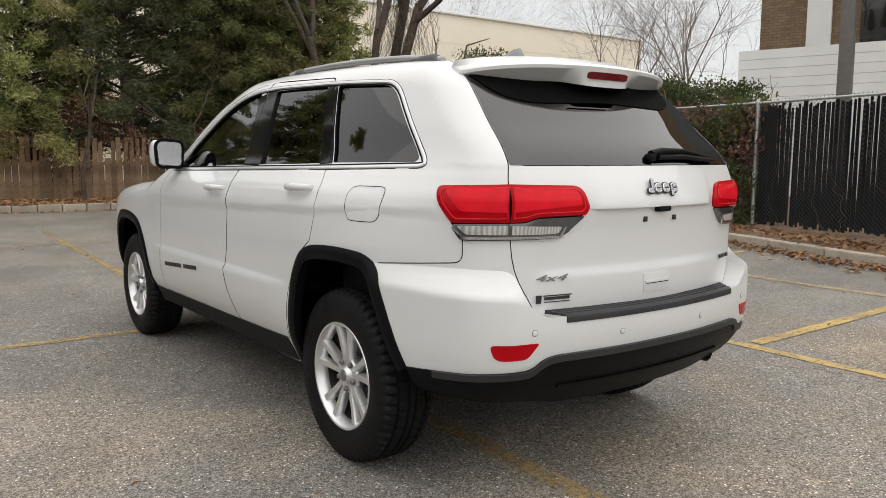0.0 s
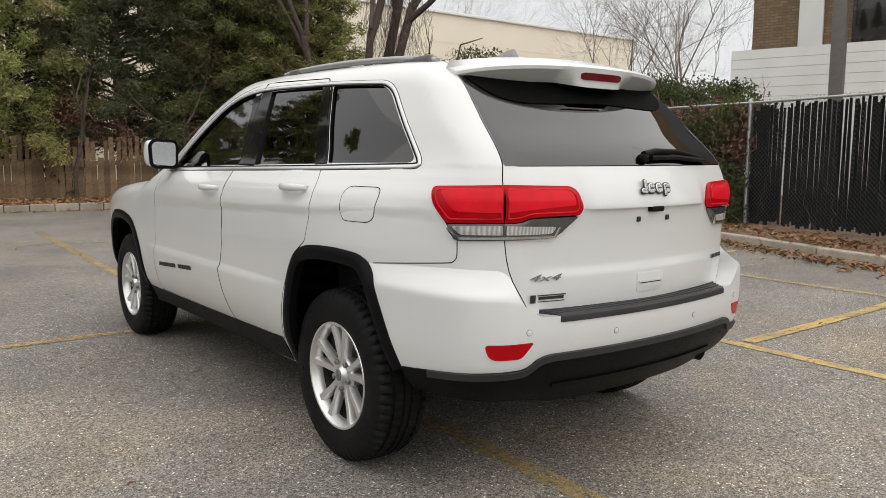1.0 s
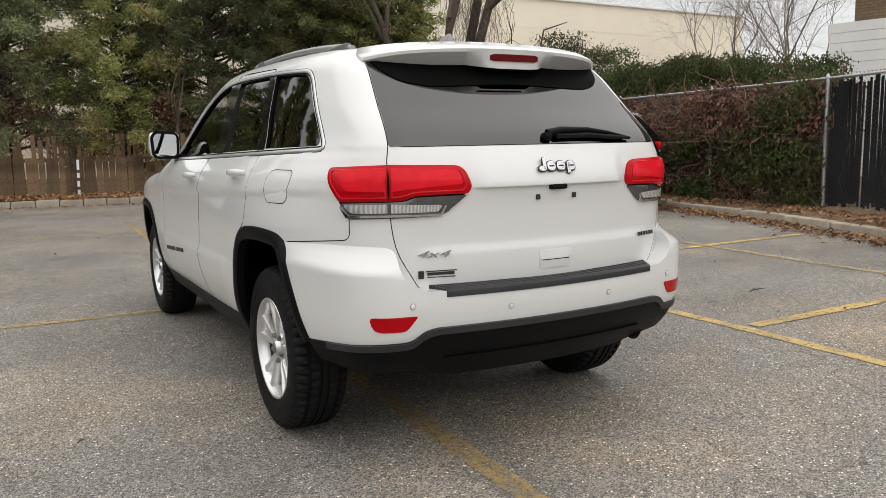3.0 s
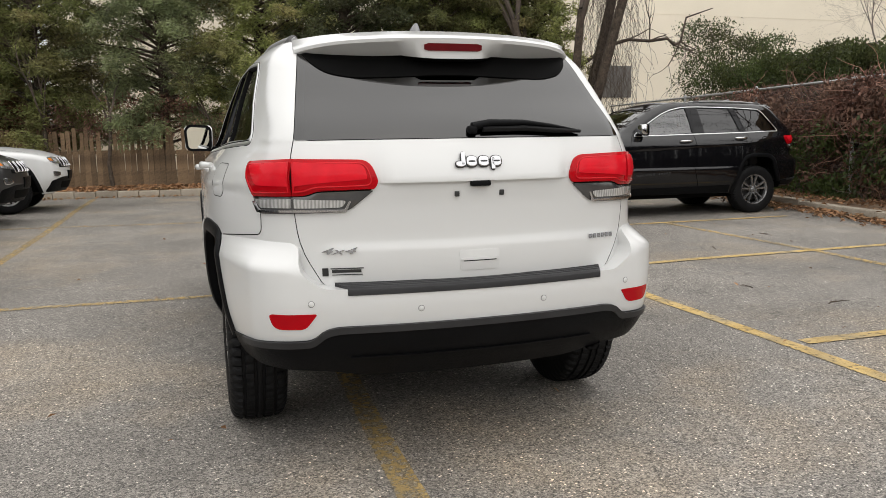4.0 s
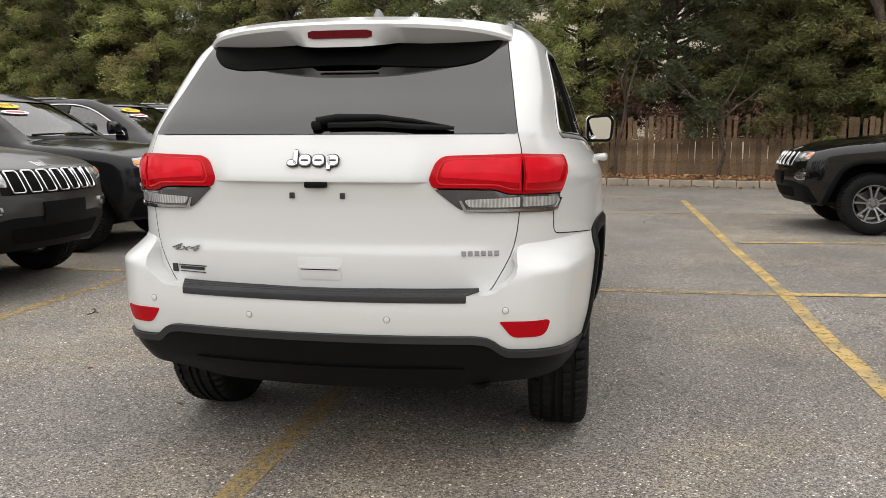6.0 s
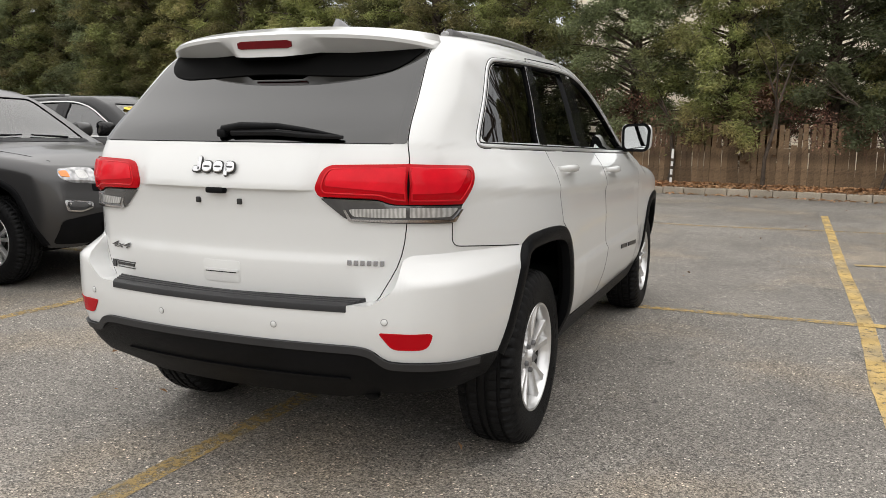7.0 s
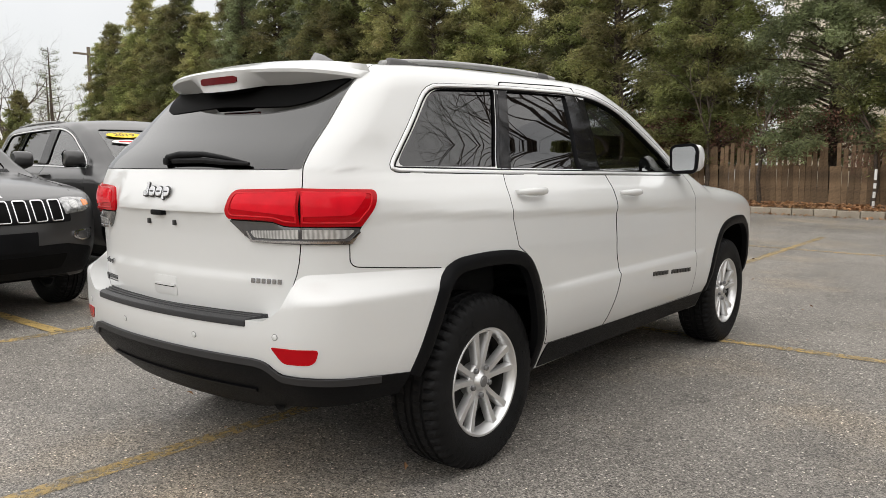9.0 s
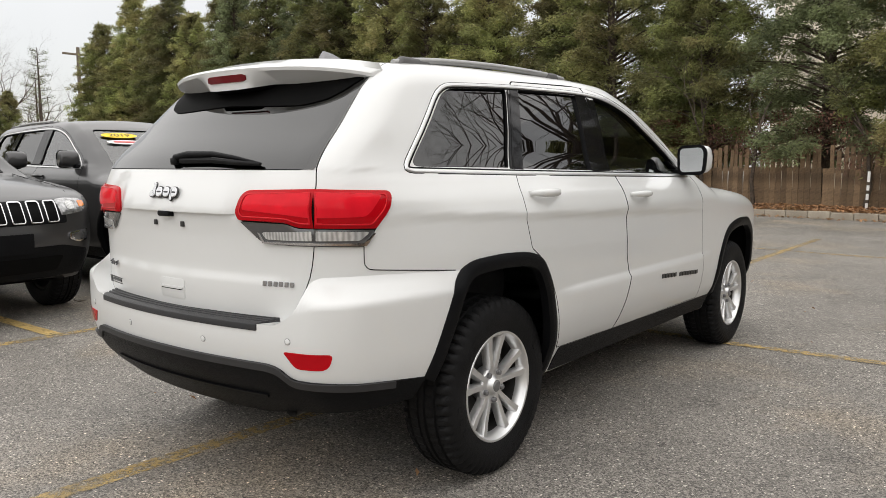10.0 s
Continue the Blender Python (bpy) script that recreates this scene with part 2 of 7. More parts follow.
def lettering(text, size, depth=0.002):
    """A mesh of raised letters in the built-in font, centred, in the x-y plane."""
    cu = bpy.data.curves.new("lettering", "FONT")
    cu.body, cu.size, cu.extrude, cu.align_x, cu.align_y = text, size, depth, "CENTER", "CENTER"
    ob = new("lettering", cu)
    me = bpy.data.meshes.new_from_object(ob.evaluated_get(bpy.context.evaluated_depsgraph_get()))
    bpy.data.objects.remove(ob)
    return me


# ---- the car's form: x to its right, y ahead from the rear axle, z up ----
def curve(*knots):
    """A smooth curve through (t, value) knots that does not overshoot."""
    t, v = np.array(knots, float).T
    d = np.diff(v) / np.diff(t)
    inner = np.where(d[:-1] * d[1:] > 0, 2 * d[:-1] * d[1:] / np.where(d[:-1] + d[1:] == 0, 1, d[:-1] + d[1:]), 0)
    m = np.concatenate(([d[0]], inner, [d[-1]]))

    def f(s):
        s = np.clip(s, t[0], t[-1])
        i = np.clip(np.searchsorted(t, s) - 1, 0, len(t) - 2)
        h = t[i + 1] - t[i]
        u = (s - t[i]) / h
        return (2 * u**3 - 3 * u**2 + 1) * v[i] + (u**3 - 2 * u**2 + u) * h * m[i] + (3 * u**2 - 2 * u**3) * v[i + 1] + (u**3 - u**2) * h * m[i + 1]

    return f


def both(a, b, r):
    """The inside of a and b, with their edge rounded to radius r."""
    return np.minimum(np.maximum(a, b), -r) + np.hypot(np.maximum(a + r, 0), np.maximum(b + r, 0))


half_width = curve((0.2, 0.80), (0.38, 0.875), (0.50, 0.93), (0.62, 0.95), (0.80, 0.957), (1.04, 0.955), (1.12, 0.930), (1.20, 0.875), (1.25, 0.838), (1.42, 0.780), (1.60, 0.712), (1.8, 0.63))
rear_line = curve((0.2, -0.72), (0.45, -0.84), (0.75, -0.885), (1.0, -0.897), (1.10, -0.908), (1.235, -0.872), (1.42, -0.68), (1.60, -0.492), (1.75, -0.335))
front_line = curve((0.2, 3.58), (0.4, 3.75), (0.65, 3.83), (0.85, 3.81), (1.0, 3.74), (1.12, 3.60))
roof_line = curve((-0.9, 1.53), (-0.45, 1.655), (-0.2, 1.692), (0.3, 1.715), (0.7, 1.724), (1.0, 1.728), (1.3, 1.722), (1.6, 1.644), (2.0, 1.428), (2.3, 1.243), (2.42, 1.195), (2.8, 1.162), (3.3, 1.10), (3.6, 1.01), (3.9, 0.87))
bumper_line = curve((0.28, -0.72), (0.37, -0.80), (0.48, -0.895), (0.57, -0.935), (0.68, -0.95), (0.79, -0.9475), (0.803, -0.943), (0.84, -0.915), (0.88, -0.8945), (1.0, -0.8985), (1.1, -0.9095))


ledge = curve((0.3, 0.0), (0.46, 0.25), (0.60, 0.8), (0.685, 1.0), (0.70, 0.97), (0.728, 0.05), (0.75, 0.0), (2.0, 0.0))


swell = curve((0.3, 0.0), (0.60, 0.2), (0.72, 0.75), (0.81, 1.0), (0.845, 0.9), (0.888, 0.08), (0.91, 0.0), (2.0, 0.0))


def body(x, y, z):
    """Below 0 inside the car's skin, about the distance in metres outside it."""
    ax = np.abs(x)
    side = ax - half_width(z) + (0.165 - 0.065 * np.clip((z - 1.05) / 0.2, 0, 1)) * np.clip((0.5 - y) / 1.1, 0, 1.4) ** 3 + 0.16 * np.clip((y - 2.55) / 1.2, 0, 1.4) ** 2.2
    doors = np.clip((y - 0.30) / 0.25, 0, 1) * np.clip((2.32 - y) / 0.25, 0, 1)
    under = 1.075 - 0.036 * y - z          # below the shoulder crease
    crease = np.clip(under / 0.030, 0, 1) * np.clip((0.15 - under) / 0.13, 0, 1) * np.clip((y + 0.62) / 0.2, 0, 1) * np.clip((2.25 - y) / 0.3, 0, 1)
    side = side + 0.009 * crease - 0.016 * doors * ledge(z)
    rear = rear_line(z) + 0.22 * x * x - y - 0.011 * swell(z) * np.clip((0.63 - ax) / 0.12, 0, 1)
    front = y - front_line(z) + 0.34 * x * x
    top = z - roof_line(y) + 0.10 * x * x
    f = both(side * 0.97, rear * 0.8, 0.085)
    f = both(f, front, 0.12)
    f = both(f, top * 0.9, 0.075)
    return np.maximum(f, 0.325 + 0.255 * np.clip((-0.25 - y) / 0.45, 0, 1) - z)


def bumper(x, y, z):
    """The same for the rear bumper, fuller than the body."""
    ax = np.abs(x)
    low = np.clip((0.876 - z) / 0.072, 0, 1)
    side = ax - half_width(z) + (0.165 - 0.070 * low) * np.clip((0.5 - y) / 1.1, 0, 1.4) ** 3
    rear = bumper_line(z) + (0.22 - 0.03 * low) * x * x - y
    return both(side * 0.97, rear * 0.8, 0.085) - 0.0014


def cast(f, base, way, far=2.6):
    """Where rays from inside at base cross the skin f = 0."""
    base, way = np.broadcast_arrays(np.asarray(base, float), np.asarray(way, float))
    lo, hi = np.zeros(base.shape[:-1]), np.full(base.shape[:-1], far)
    for _ in range(30):
        mid = (lo + hi) / 2
        p = base + mid[..., None] * way
        inside = f(p[..., 0], p[..., 1], p[..., 2]) < 0
        lo, hi = np.where(inside, mid, lo), np.where(inside, hi, mid)
    return base + ((lo + hi) / 2)[..., None] * way


def outward(f, p, e=0.004):
    """Unit normals of the skin at the points p."""
    g = np.stack([f(*(p[..., i] + e * (i == a) for i in range(3))) - f(*(p[..., i] - e * (i == a) for i in range(3))) for a in range(3)], -1)
    return g / np.maximum(np.linalg.norm(g, axis=-1, keepdims=True), 1e-9)


def hull(f, rows=140, ends=60, flanks=150, low=-40, yc=1.47, b=2.36):
    """A closed mesh of a skin, by rays from the car's spine."""
    a = 0.95
    e, k = np.arange(ends) / ends * 2 - 1, np.arange(flanks) / flanks * 2 - 1
    bx = np.concatenate([a * e, np.full(flanks, a), -a * e, np.full(flanks, -a)])
    by = np.concatenate([np.full(ends, -b), b * k, np.full(ends, b), -b * k]) + yc
    columns = len(bx)
    oy = yc + (by - yc) * 0.80
    flat = np.stack([bx, by - oy], -1)
    flat /= np.linalg.norm(flat, axis=-1, keepdims=True)
    rise = np.radians(np.linspace(low, 90, rows))
    level = np.cos(rise)
    level[-1] = 0.0
    way = np.concatenate([flat[None] * level[:, None, None], np.broadcast_to(np.sin(rise)[:, None, None], (rows, columns, 1))], -1)
    base = np.broadcast_to(np.stack([np.zeros(columns), oy, np.full(columns, 0.86)], -1), way.shape)
    p = cast(f, base, way)
    bm = bmesh.new()
    vs = [[bm.verts.new(q) for q in row] for row in p]
    for r in range(rows - 1):
        for c in range(columns):
            d = (c + 1) % columns
            bm.faces.new((vs[r][c], vs[r][d], vs[r + 1][d], vs[r + 1][c]))
    bm.faces.new(vs[0][::-1])
    bmesh.ops.remove_doubles(bm, verts=vs[-1], dist=0.0005)
    bmesh.ops.recalc_face_normals(bm, faces=bm.faces)
    return as_mesh(bm, "hull")


def carve(me, cutter, how="DIFFERENCE"):
    """me cut by, or met with, another mesh."""
    a, b = new("carved", me), new("cutter", cutter)
    mod = a.modifiers.new("carve", "BOOLEAN")
    mod.operation, mod.object, mod.solver, mod.material_mode = how, b, "EXACT", "TRANSFER"
    out = bpy.data.meshes.new_from_object(a.evaluated_get(bpy.context.evaluated_depsgraph_get()))
    bpy.data.objects.remove(a)
    bpy.data.objects.remove(b)
    return out


def sleek(me, f):
    """Lets the panels shine as the smooth skin does: normals from the skin where a face lies on it."""
    me.shade_smooth()
    co = np.empty(len(me.vertices) * 3)
    me.vertices.foreach_get("co", co)
    co = co.reshape(-1, 3)
    skin = outward(f, co)
    near = np.abs(f(co[:, 0], co[:, 1], co[:, 2])) < 0.004
    fn = np.empty(len(me.polygons) * 3)
    me.polygons.foreach_get("normal", fn)
    fn = fn.reshape(-1, 3)
    vi = np.empty(len(me.loops), int)
    me.loops.foreach_get("vertex_index", vi)
    count = np.empty(len(me.polygons), int)
    me.polygons.foreach_get("loop_total", count)
    face = np.repeat(np.arange(len(count)), count)
    flat = fn[face]
    use = near[vi] & ((flat * skin[vi]).sum(1) > 0.86)
    me.normals_split_custom_set(np.where(use[:, None], skin[vi], flat).tolist())
    return me


def prism(outlines, axis, lo, hi, mat):
    """Closed prisms over flat outlines: axis x takes (y, z) outlines, y takes (x, z), z takes (x, y)."""
    bm = bmesh.new()
    for poly in outlines:
        put = {"x": lambda u, v, w: (w, u, v), "y": lambda u, v, w: (u, w, v), "z": lambda u, v, w: (u, v, w)}[axis]
        a = [bm.verts.new(put(u, v, lo)) for u, v in poly]
        b = [bm.verts.new(put(u, v, hi)) for u, v in poly]
        bm.faces.new(a)
        bm.faces.new(b[::-1])
        for i in range(len(poly)):
            j = (i + 1) % len(poly)
            bm.faces.new((a[i], b[i], b[j], a[j]))
    bmesh.ops.recalc_face_normals(bm, faces=bm.faces)
    me = as_mesh(bm, "prism")
    me.materials.append(mat)
    return me


def rounded(poly, r=0.03, n=4):
    """An outline with its corners rounded; r may be one radius or one for each corner."""
    out, k = [], len(poly)
    rs = r if hasattr(r, "__len__") else [r] * k
    for i, p in enumerate(poly):
        p, a, b = Vector(p), Vector(poly[i - 1]), Vector(poly[(i + 1) % k])
        ra = min(rs[i], 0.48 * (a - p).length, 0.48 * (b - p).length)
        s, e = p + (a - p).normalized() * ra, p + (b - p).normalized() * ra
        for j in range(n + 1 if ra > 1e-6 else 1):
            t = j / n
            out.append(tuple((1 - t) ** 2 * s + 2 * t * (1 - t) * p + t * t * e))
    return out


def shifted(poly, d):
    """An outline moved inwards by d (outwards if negative)."""
    k = len(poly)
    area = sum(poly[i - 1][0] * poly[i][1] - poly[i][0] * poly[i - 1][1] for i in range(k))
    sign = 1 if area > 0 else -1
    out = []
    for i in range(k):
        p, a, b = Vector(poly[i]), Vector(poly[i - 1]), Vector(poly[(i + 1) % k])
        u, v = (p - a).normalized(), (b - p).normalized()
        nu, nv = Vector((-u.y, u.x)) * sign, Vector((-v.y, v.x)) * sign
        m = nu + nv
        m = m / max(m.length_squared, 0.3) * 2
        out.append(tuple(p + m * d))
    return out


def mirrored(me):
    """The mesh for the car's other flank."""
    out = me.copy()
    bm = bmesh.new()
    bm.from_mesh(out)
    for v in bm.verts:
        v.co.x = -v.co.x
    bmesh.ops.reverse_faces(bm, faces=bm.faces)
    bm.to_mesh(out)
    bm.free()
    return out


def laid(poly, turn, under, over, f=body, step=0.045, soft=0.0, push=None, centre=(0, 0)):
    """A panel laid on the skin over a flat outline of (u, z), seen along a level direction: turn 0 looks at the rear (u = x),
    90 at the right flank (u = y), 180 at the front (u = -x). It reaches from under to over the skin; soft lowers its rim."""
    way = np.array([math.sin(radians(turn)), -math.cos(radians(turn)), 0.0])
    across = np.array([-way[1], way[0], 0.0])
    bm = bmesh.new()
    bm.faces.new([bm.verts.new((u, v, 0)) for u, v in poly])
    us, vs = [p[0] for p in poly], [p[1] for p in poly]
    for lo, hi, nrm in ((min(us), max(us), (1, 0, 0)), (min(vs), max(vs), (0, 1, 0))):
        k = max(1, int((hi - lo) / step))
        for i in range(1, k):
            c = lo + (hi - lo) * i / k
            bmesh.ops.bisect_plane(bm, geom=bm.verts[:] + bm.edges[:] + bm.faces[:], plane_co=Vector(nrm) * c, plane_no=nrm)
    bm.normal_update()
    bmesh.ops.reverse_faces(bm, faces=[fc for fc in bm.faces if fc.normal.z < 0])
    uv = np.array([(v.co.x, v.co.y) for v in bm.verts])
    base = np.array([centre[0], centre[1], 0.0]) + uv[:, :1] * across + uv[:, 1:] * np.array([0, 0, 1.0])
    p = cast(f, base, way)
    n = outward(f, p)
    edge = np.array([v.is_boundary for v in bm.verts])
    lift = np.full(len(p), float(over)) - soft * edge
    if push:
        lift = lift + np.array([push(u, v) for u, v in uv])
    outer = p + n * lift[:, None]
    inner = p + n * under
    bm.verts.index_update()
    faces = [[v.index for v in fc.verts] for fc in bm.faces]
    rim = [(lp.vert.index, lp.link_loop_next.vert.index) for fc in bm.faces for lp in fc.loops if lp.edge.is_boundary]
    bm.free()
    k = len(p)
    quads = [(b, a, a + k, b + k) for a, b in rim]
    me = bpy.data.meshes.new("laid")
    me.from_pydata(np.concatenate([outer, inner]).tolist(), [], faces + [[i + k for i in reversed(fc)] for fc in faces] + quads)
    return me


def ringed(outer, inner, turn, under, over, f=body, split=3, close=True, soft=0.0, centre=(0, 0)):
    """A band on the skin between two outlines with the same number of corners."""
    way = np.array([math.sin(radians(turn)), -math.cos(radians(turn)), 0.0])
    across = np.array([-way[1], way[0], 0.0])
    k = len(outer)

    def lines(poly):
        rows = []
        for i in range(k if close else k - 1):
            a, b = np.array(poly[i]), np.array(poly[(i + 1) % k])
            rows += [a + (b - a) * j / split for j in range(split)]
        if not close:
            rows.append(np.array(poly[-1]))
        return np.array(rows)

    o, i = lines(outer), lines(inner)
    strips = [o + (i - o) * w for w in (0, 0.25, 0.75, 1)]
    uv = np.stack(strips)
    p = cast(f, np.array([centre[0], centre[1], 0.0]) + uv[..., :1] * across + uv[..., 1:] * np.array([0, 0, 1.0]), way)
    n = outward(f, p)
    h = np.array([over - soft, over, over, over - soft])[:, None, None]
    up, down = p + n * h, p + n * under
    bm = bmesh.new()
    a = [[bm.verts.new(q) for q in row] for row in up]
    b = [[bm.verts.new(q) for q in row] for row in (down[0], down[-1])]
    loop = a + [b[1], b[0]]
    m = len(o)
    for c in range(m if close else m - 1):
        d = (c + 1) % m
        for r in range(len(loop)):
            s = (r + 1) % len(loop)
            bm.faces.new((loop[r][c], loop[r][d], loop[s][d], loop[s][c]))
    if not close:
        bm.faces.new([row[0] for row in loop])
        bm.faces.new([row[-1] for row in loop][::-1])
    bmesh.ops.recalc_face_normals(bm, faces=bm.faces)
    return as_mesh(bm, "ringed")


def wrapped(f, low, high, angles, thick, rows=14, columns=110, over=0.0):
    """A thick skin round the rear corners: for each angle from straight behind, from low to high."""
    a = np.radians(np.linspace(-angles, angles, columns))
    lo, hi = low(np.degrees(np.abs(a))), high(np.degrees(np.abs(a)))
    z = lo[None] + (hi - lo)[None] * np.linspace(0, 1, rows)[:, None]
    way = np.broadcast_to(np.stack([np.sin(a), -np.cos(a), 0 * a], -1), (rows, columns, 3))
    base = np.stack([0 * z, -0.1 + 0 * z, z], -1)
    p = cast(f, base, way, 1.6)
    n = outward(f, p)
    q = p - n * thick
    q[..., 2] = z
    p = p + n * over
    bm = bmesh.new()
    u = [[bm.verts.new(c) for c in r] for r in p]
    v = [[bm.verts.new(c) for c in r] for r in q]
    for r in range(rows - 1):
        for c in range(columns - 1):
            bm.faces.new((u[r][c], u[r][c + 1], u[r + 1][c + 1], u[r + 1][c]))
            bm.faces.new((v[r][c], v[r + 1][c], v[r + 1][c + 1], v[r][c + 1]))
    for c in range(columns - 1):
        bm.faces.new((u[0][c], v[0][c], v[0][c + 1], u[0][c + 1]))
        bm.faces.new((u[-1][c], u[-1][c + 1], v[-1][c + 1], v[-1][c]))
    for r in range(rows - 1):
        bm.faces.new((u[r][0], u[r + 1][0], v[r + 1][0], v[r][0]))
        bm.faces.new((u[r][-1], v[r][-1], v[r + 1][-1], u[r + 1][-1]))
    bmesh.ops.recalc_face_normals(bm, faces=bm.faces)
    return as_mesh(bm, "wrapped")


def pane(poly, turn, under, over, mat, **more):
    """A sheet of glass on the skin: it mirrors on its outer face alone."""
    me = laid(poly, turn, under, over, **more)
    me.materials.append(mat)
    me.materials.append(PANE_BACK)
    outer = len(me.vertices) // 2
    for face in me.polygons:
        face.material_index = 0 if max(face.vertices) < outer else 1
    return me


# outlines on the flank (y, z)
REAR_ARCH = rounded([(0.445, 0.30), (0.360, 0.58), (0.300, 0.77), (0.225, 0.880), (0.12, 0.913), (-0.06, 0.921), (-0.235, 0.906), (-0.322, 0.845), (-0.458, 0.50), (-0.53, 0.30)], 0.12, 4)
FRONT_ARCH = rounded([(2.40, 0.30), (2.43, 0.66), (2.56, 0.86), (2.80, 0.905), (3.12, 0.895), (3.30, 0.80), (3.43, 0.50), (3.47, 0.30)], [0, 0.14, 0.14, 0.2, 0.14, 0.14, 0.1, 0], 5)
QUARTER_WINDOW = rounded([(0.140, 1.250), (0.290, 1.585), (-0.140, 1.560), (-0.420, 1.256)], [0.01, 0.02, 0.07, 0.05], 5)
REAR_WINDOW = rounded([(0.865, 1.234), (0.930, 1.602), (0.385, 1.590), (0.240, 1.246)], [0.01, 0.02, 0.02, 0.01], 4)
FRONT_WINDOW = rounded([(1.98, 1.205), (1.89, 1.295), (1.47, 1.532), (1.22, 1.597), (1.110, 1.606), (1.035, 1.232)], [0.02, 0.05, 0.2, 0.15, 0.02, 0.01], 4)
ALL_WINDOWS = rounded([(2.04, 1.19), (1.90, 1.312), (1.48, 1.549), (1.22, 1.616), (0.95, 1.624), (0.30, 1.605), (-0.16, 1.578), (-0.468, 1.237), (0.2, 1.222)], [0.02, 0.05, 0.2, 0.15, 0.2, 0.2, 0.08, 0.06, 0.01], 4)
DOORS = rounded([(0.145, 0.922), (0.108, 1.07), (0.124, 1.16), (0.168, 1.230), (0.350, 1.628), (0.96, 1.655), (1.22, 1.640), (1.50, 1.562), (1.94, 1.325), (2.08, 1.190), (2.11, 1.02), (2.11, 0.80), (2.15, 0.55), (2.17, 0.435), (0.416, 0.45), (0.341, 0.70), (0.256, 0.85)], [0.01, 0.1, 0.03, 0.01, 0.03, 0.1, 0.1, 0.1, 0.05, 0.05, 0.1, 0.1, 0.1, 0.01, 0.01, 0.1, 0.1], 3)
REAR_DOOR = rounded([(0.148, 0.925), (0.112, 1.07), (0.128, 1.16), (0.172, 1.229), (0.354, 1.624), (1.030, 1.651), (1.064, 1.236), (1.052, 1.17), (1.043, 1.05), (1.036, 0.92), (1.038, 0.80), (1.074, 0.715), (1.040, 0.59), (0.985, 0.446), (0.420, 0.454), (0.345, 0.700), (0.260, 0.853)], [0.01, 0.1, 0.03, 0.01, 0.03, 0.02, 0.01, 0.1, 0.1, 0.1, 0.05, 0.04, 0.1, 0.01, 0.01, 0.1, 0.1], 3)
FRONT_DOOR = rounded([(1.072, 1.236), (1.038, 1.651), (1.22, 1.636), (1.50, 1.558), (1.94, 1.321), (2.076, 1.186), (2.106, 1.02), (2.106, 0.80), (2.146, 0.55), (2.166, 0.439), (0.993, 0.445), (1.048, 0.588), (1.082, 0.715), (1.046, 0.80), (1.044, 0.92), (1.051, 1.05), (1.060, 1.168)], [0.01, 0.02, 0.1, 0.1, 0.05, 0.05, 0.1, 0.1, 0.1, 0.01, 0.01, 0.1, 0.04, 0.05, 0.1, 0.1, 0.1], 3)
FUEL_DOOR = rounded([(-0.112, 1.029), (-0.086, 1.160), (-0.310, 1.160), (-0.288, 1.029)], [0.035, 0.06, 0.035, 0.04], 4)
# outlines on the rear and the front (x, z)
GATE = rounded([(-0.555, 0.70), (-0.645, 0.86), (-0.662, 0.99), (-0.666, 1.19), (-0.652, 1.24), (-0.575, 1.62), (-0.50, 1.70), (0.50, 1.70), (0.575, 1.62), (0.652, 1.24), (0.666, 1.19), (0.662, 0.99), (0.645, 0.86), (0.555, 0.70)], [0.05, 0.08, 0.1, 0.03, 0.03, 0.03, 0.03, 0.03, 0.03, 0.03, 0.03, 0.1, 0.08, 0.05], 3)
BACK_WINDOW = rounded([(-0.62, 1.245), (-0.545, 1.60), (0.545, 1.60), (0.62, 1.245)], 0.02, 3)
WINDSCREEN = rounded([(-0.66, 1.20), (-0.56, 1.60), (0.56, 1.60), (0.66, 1.20)], 0.05, 4)


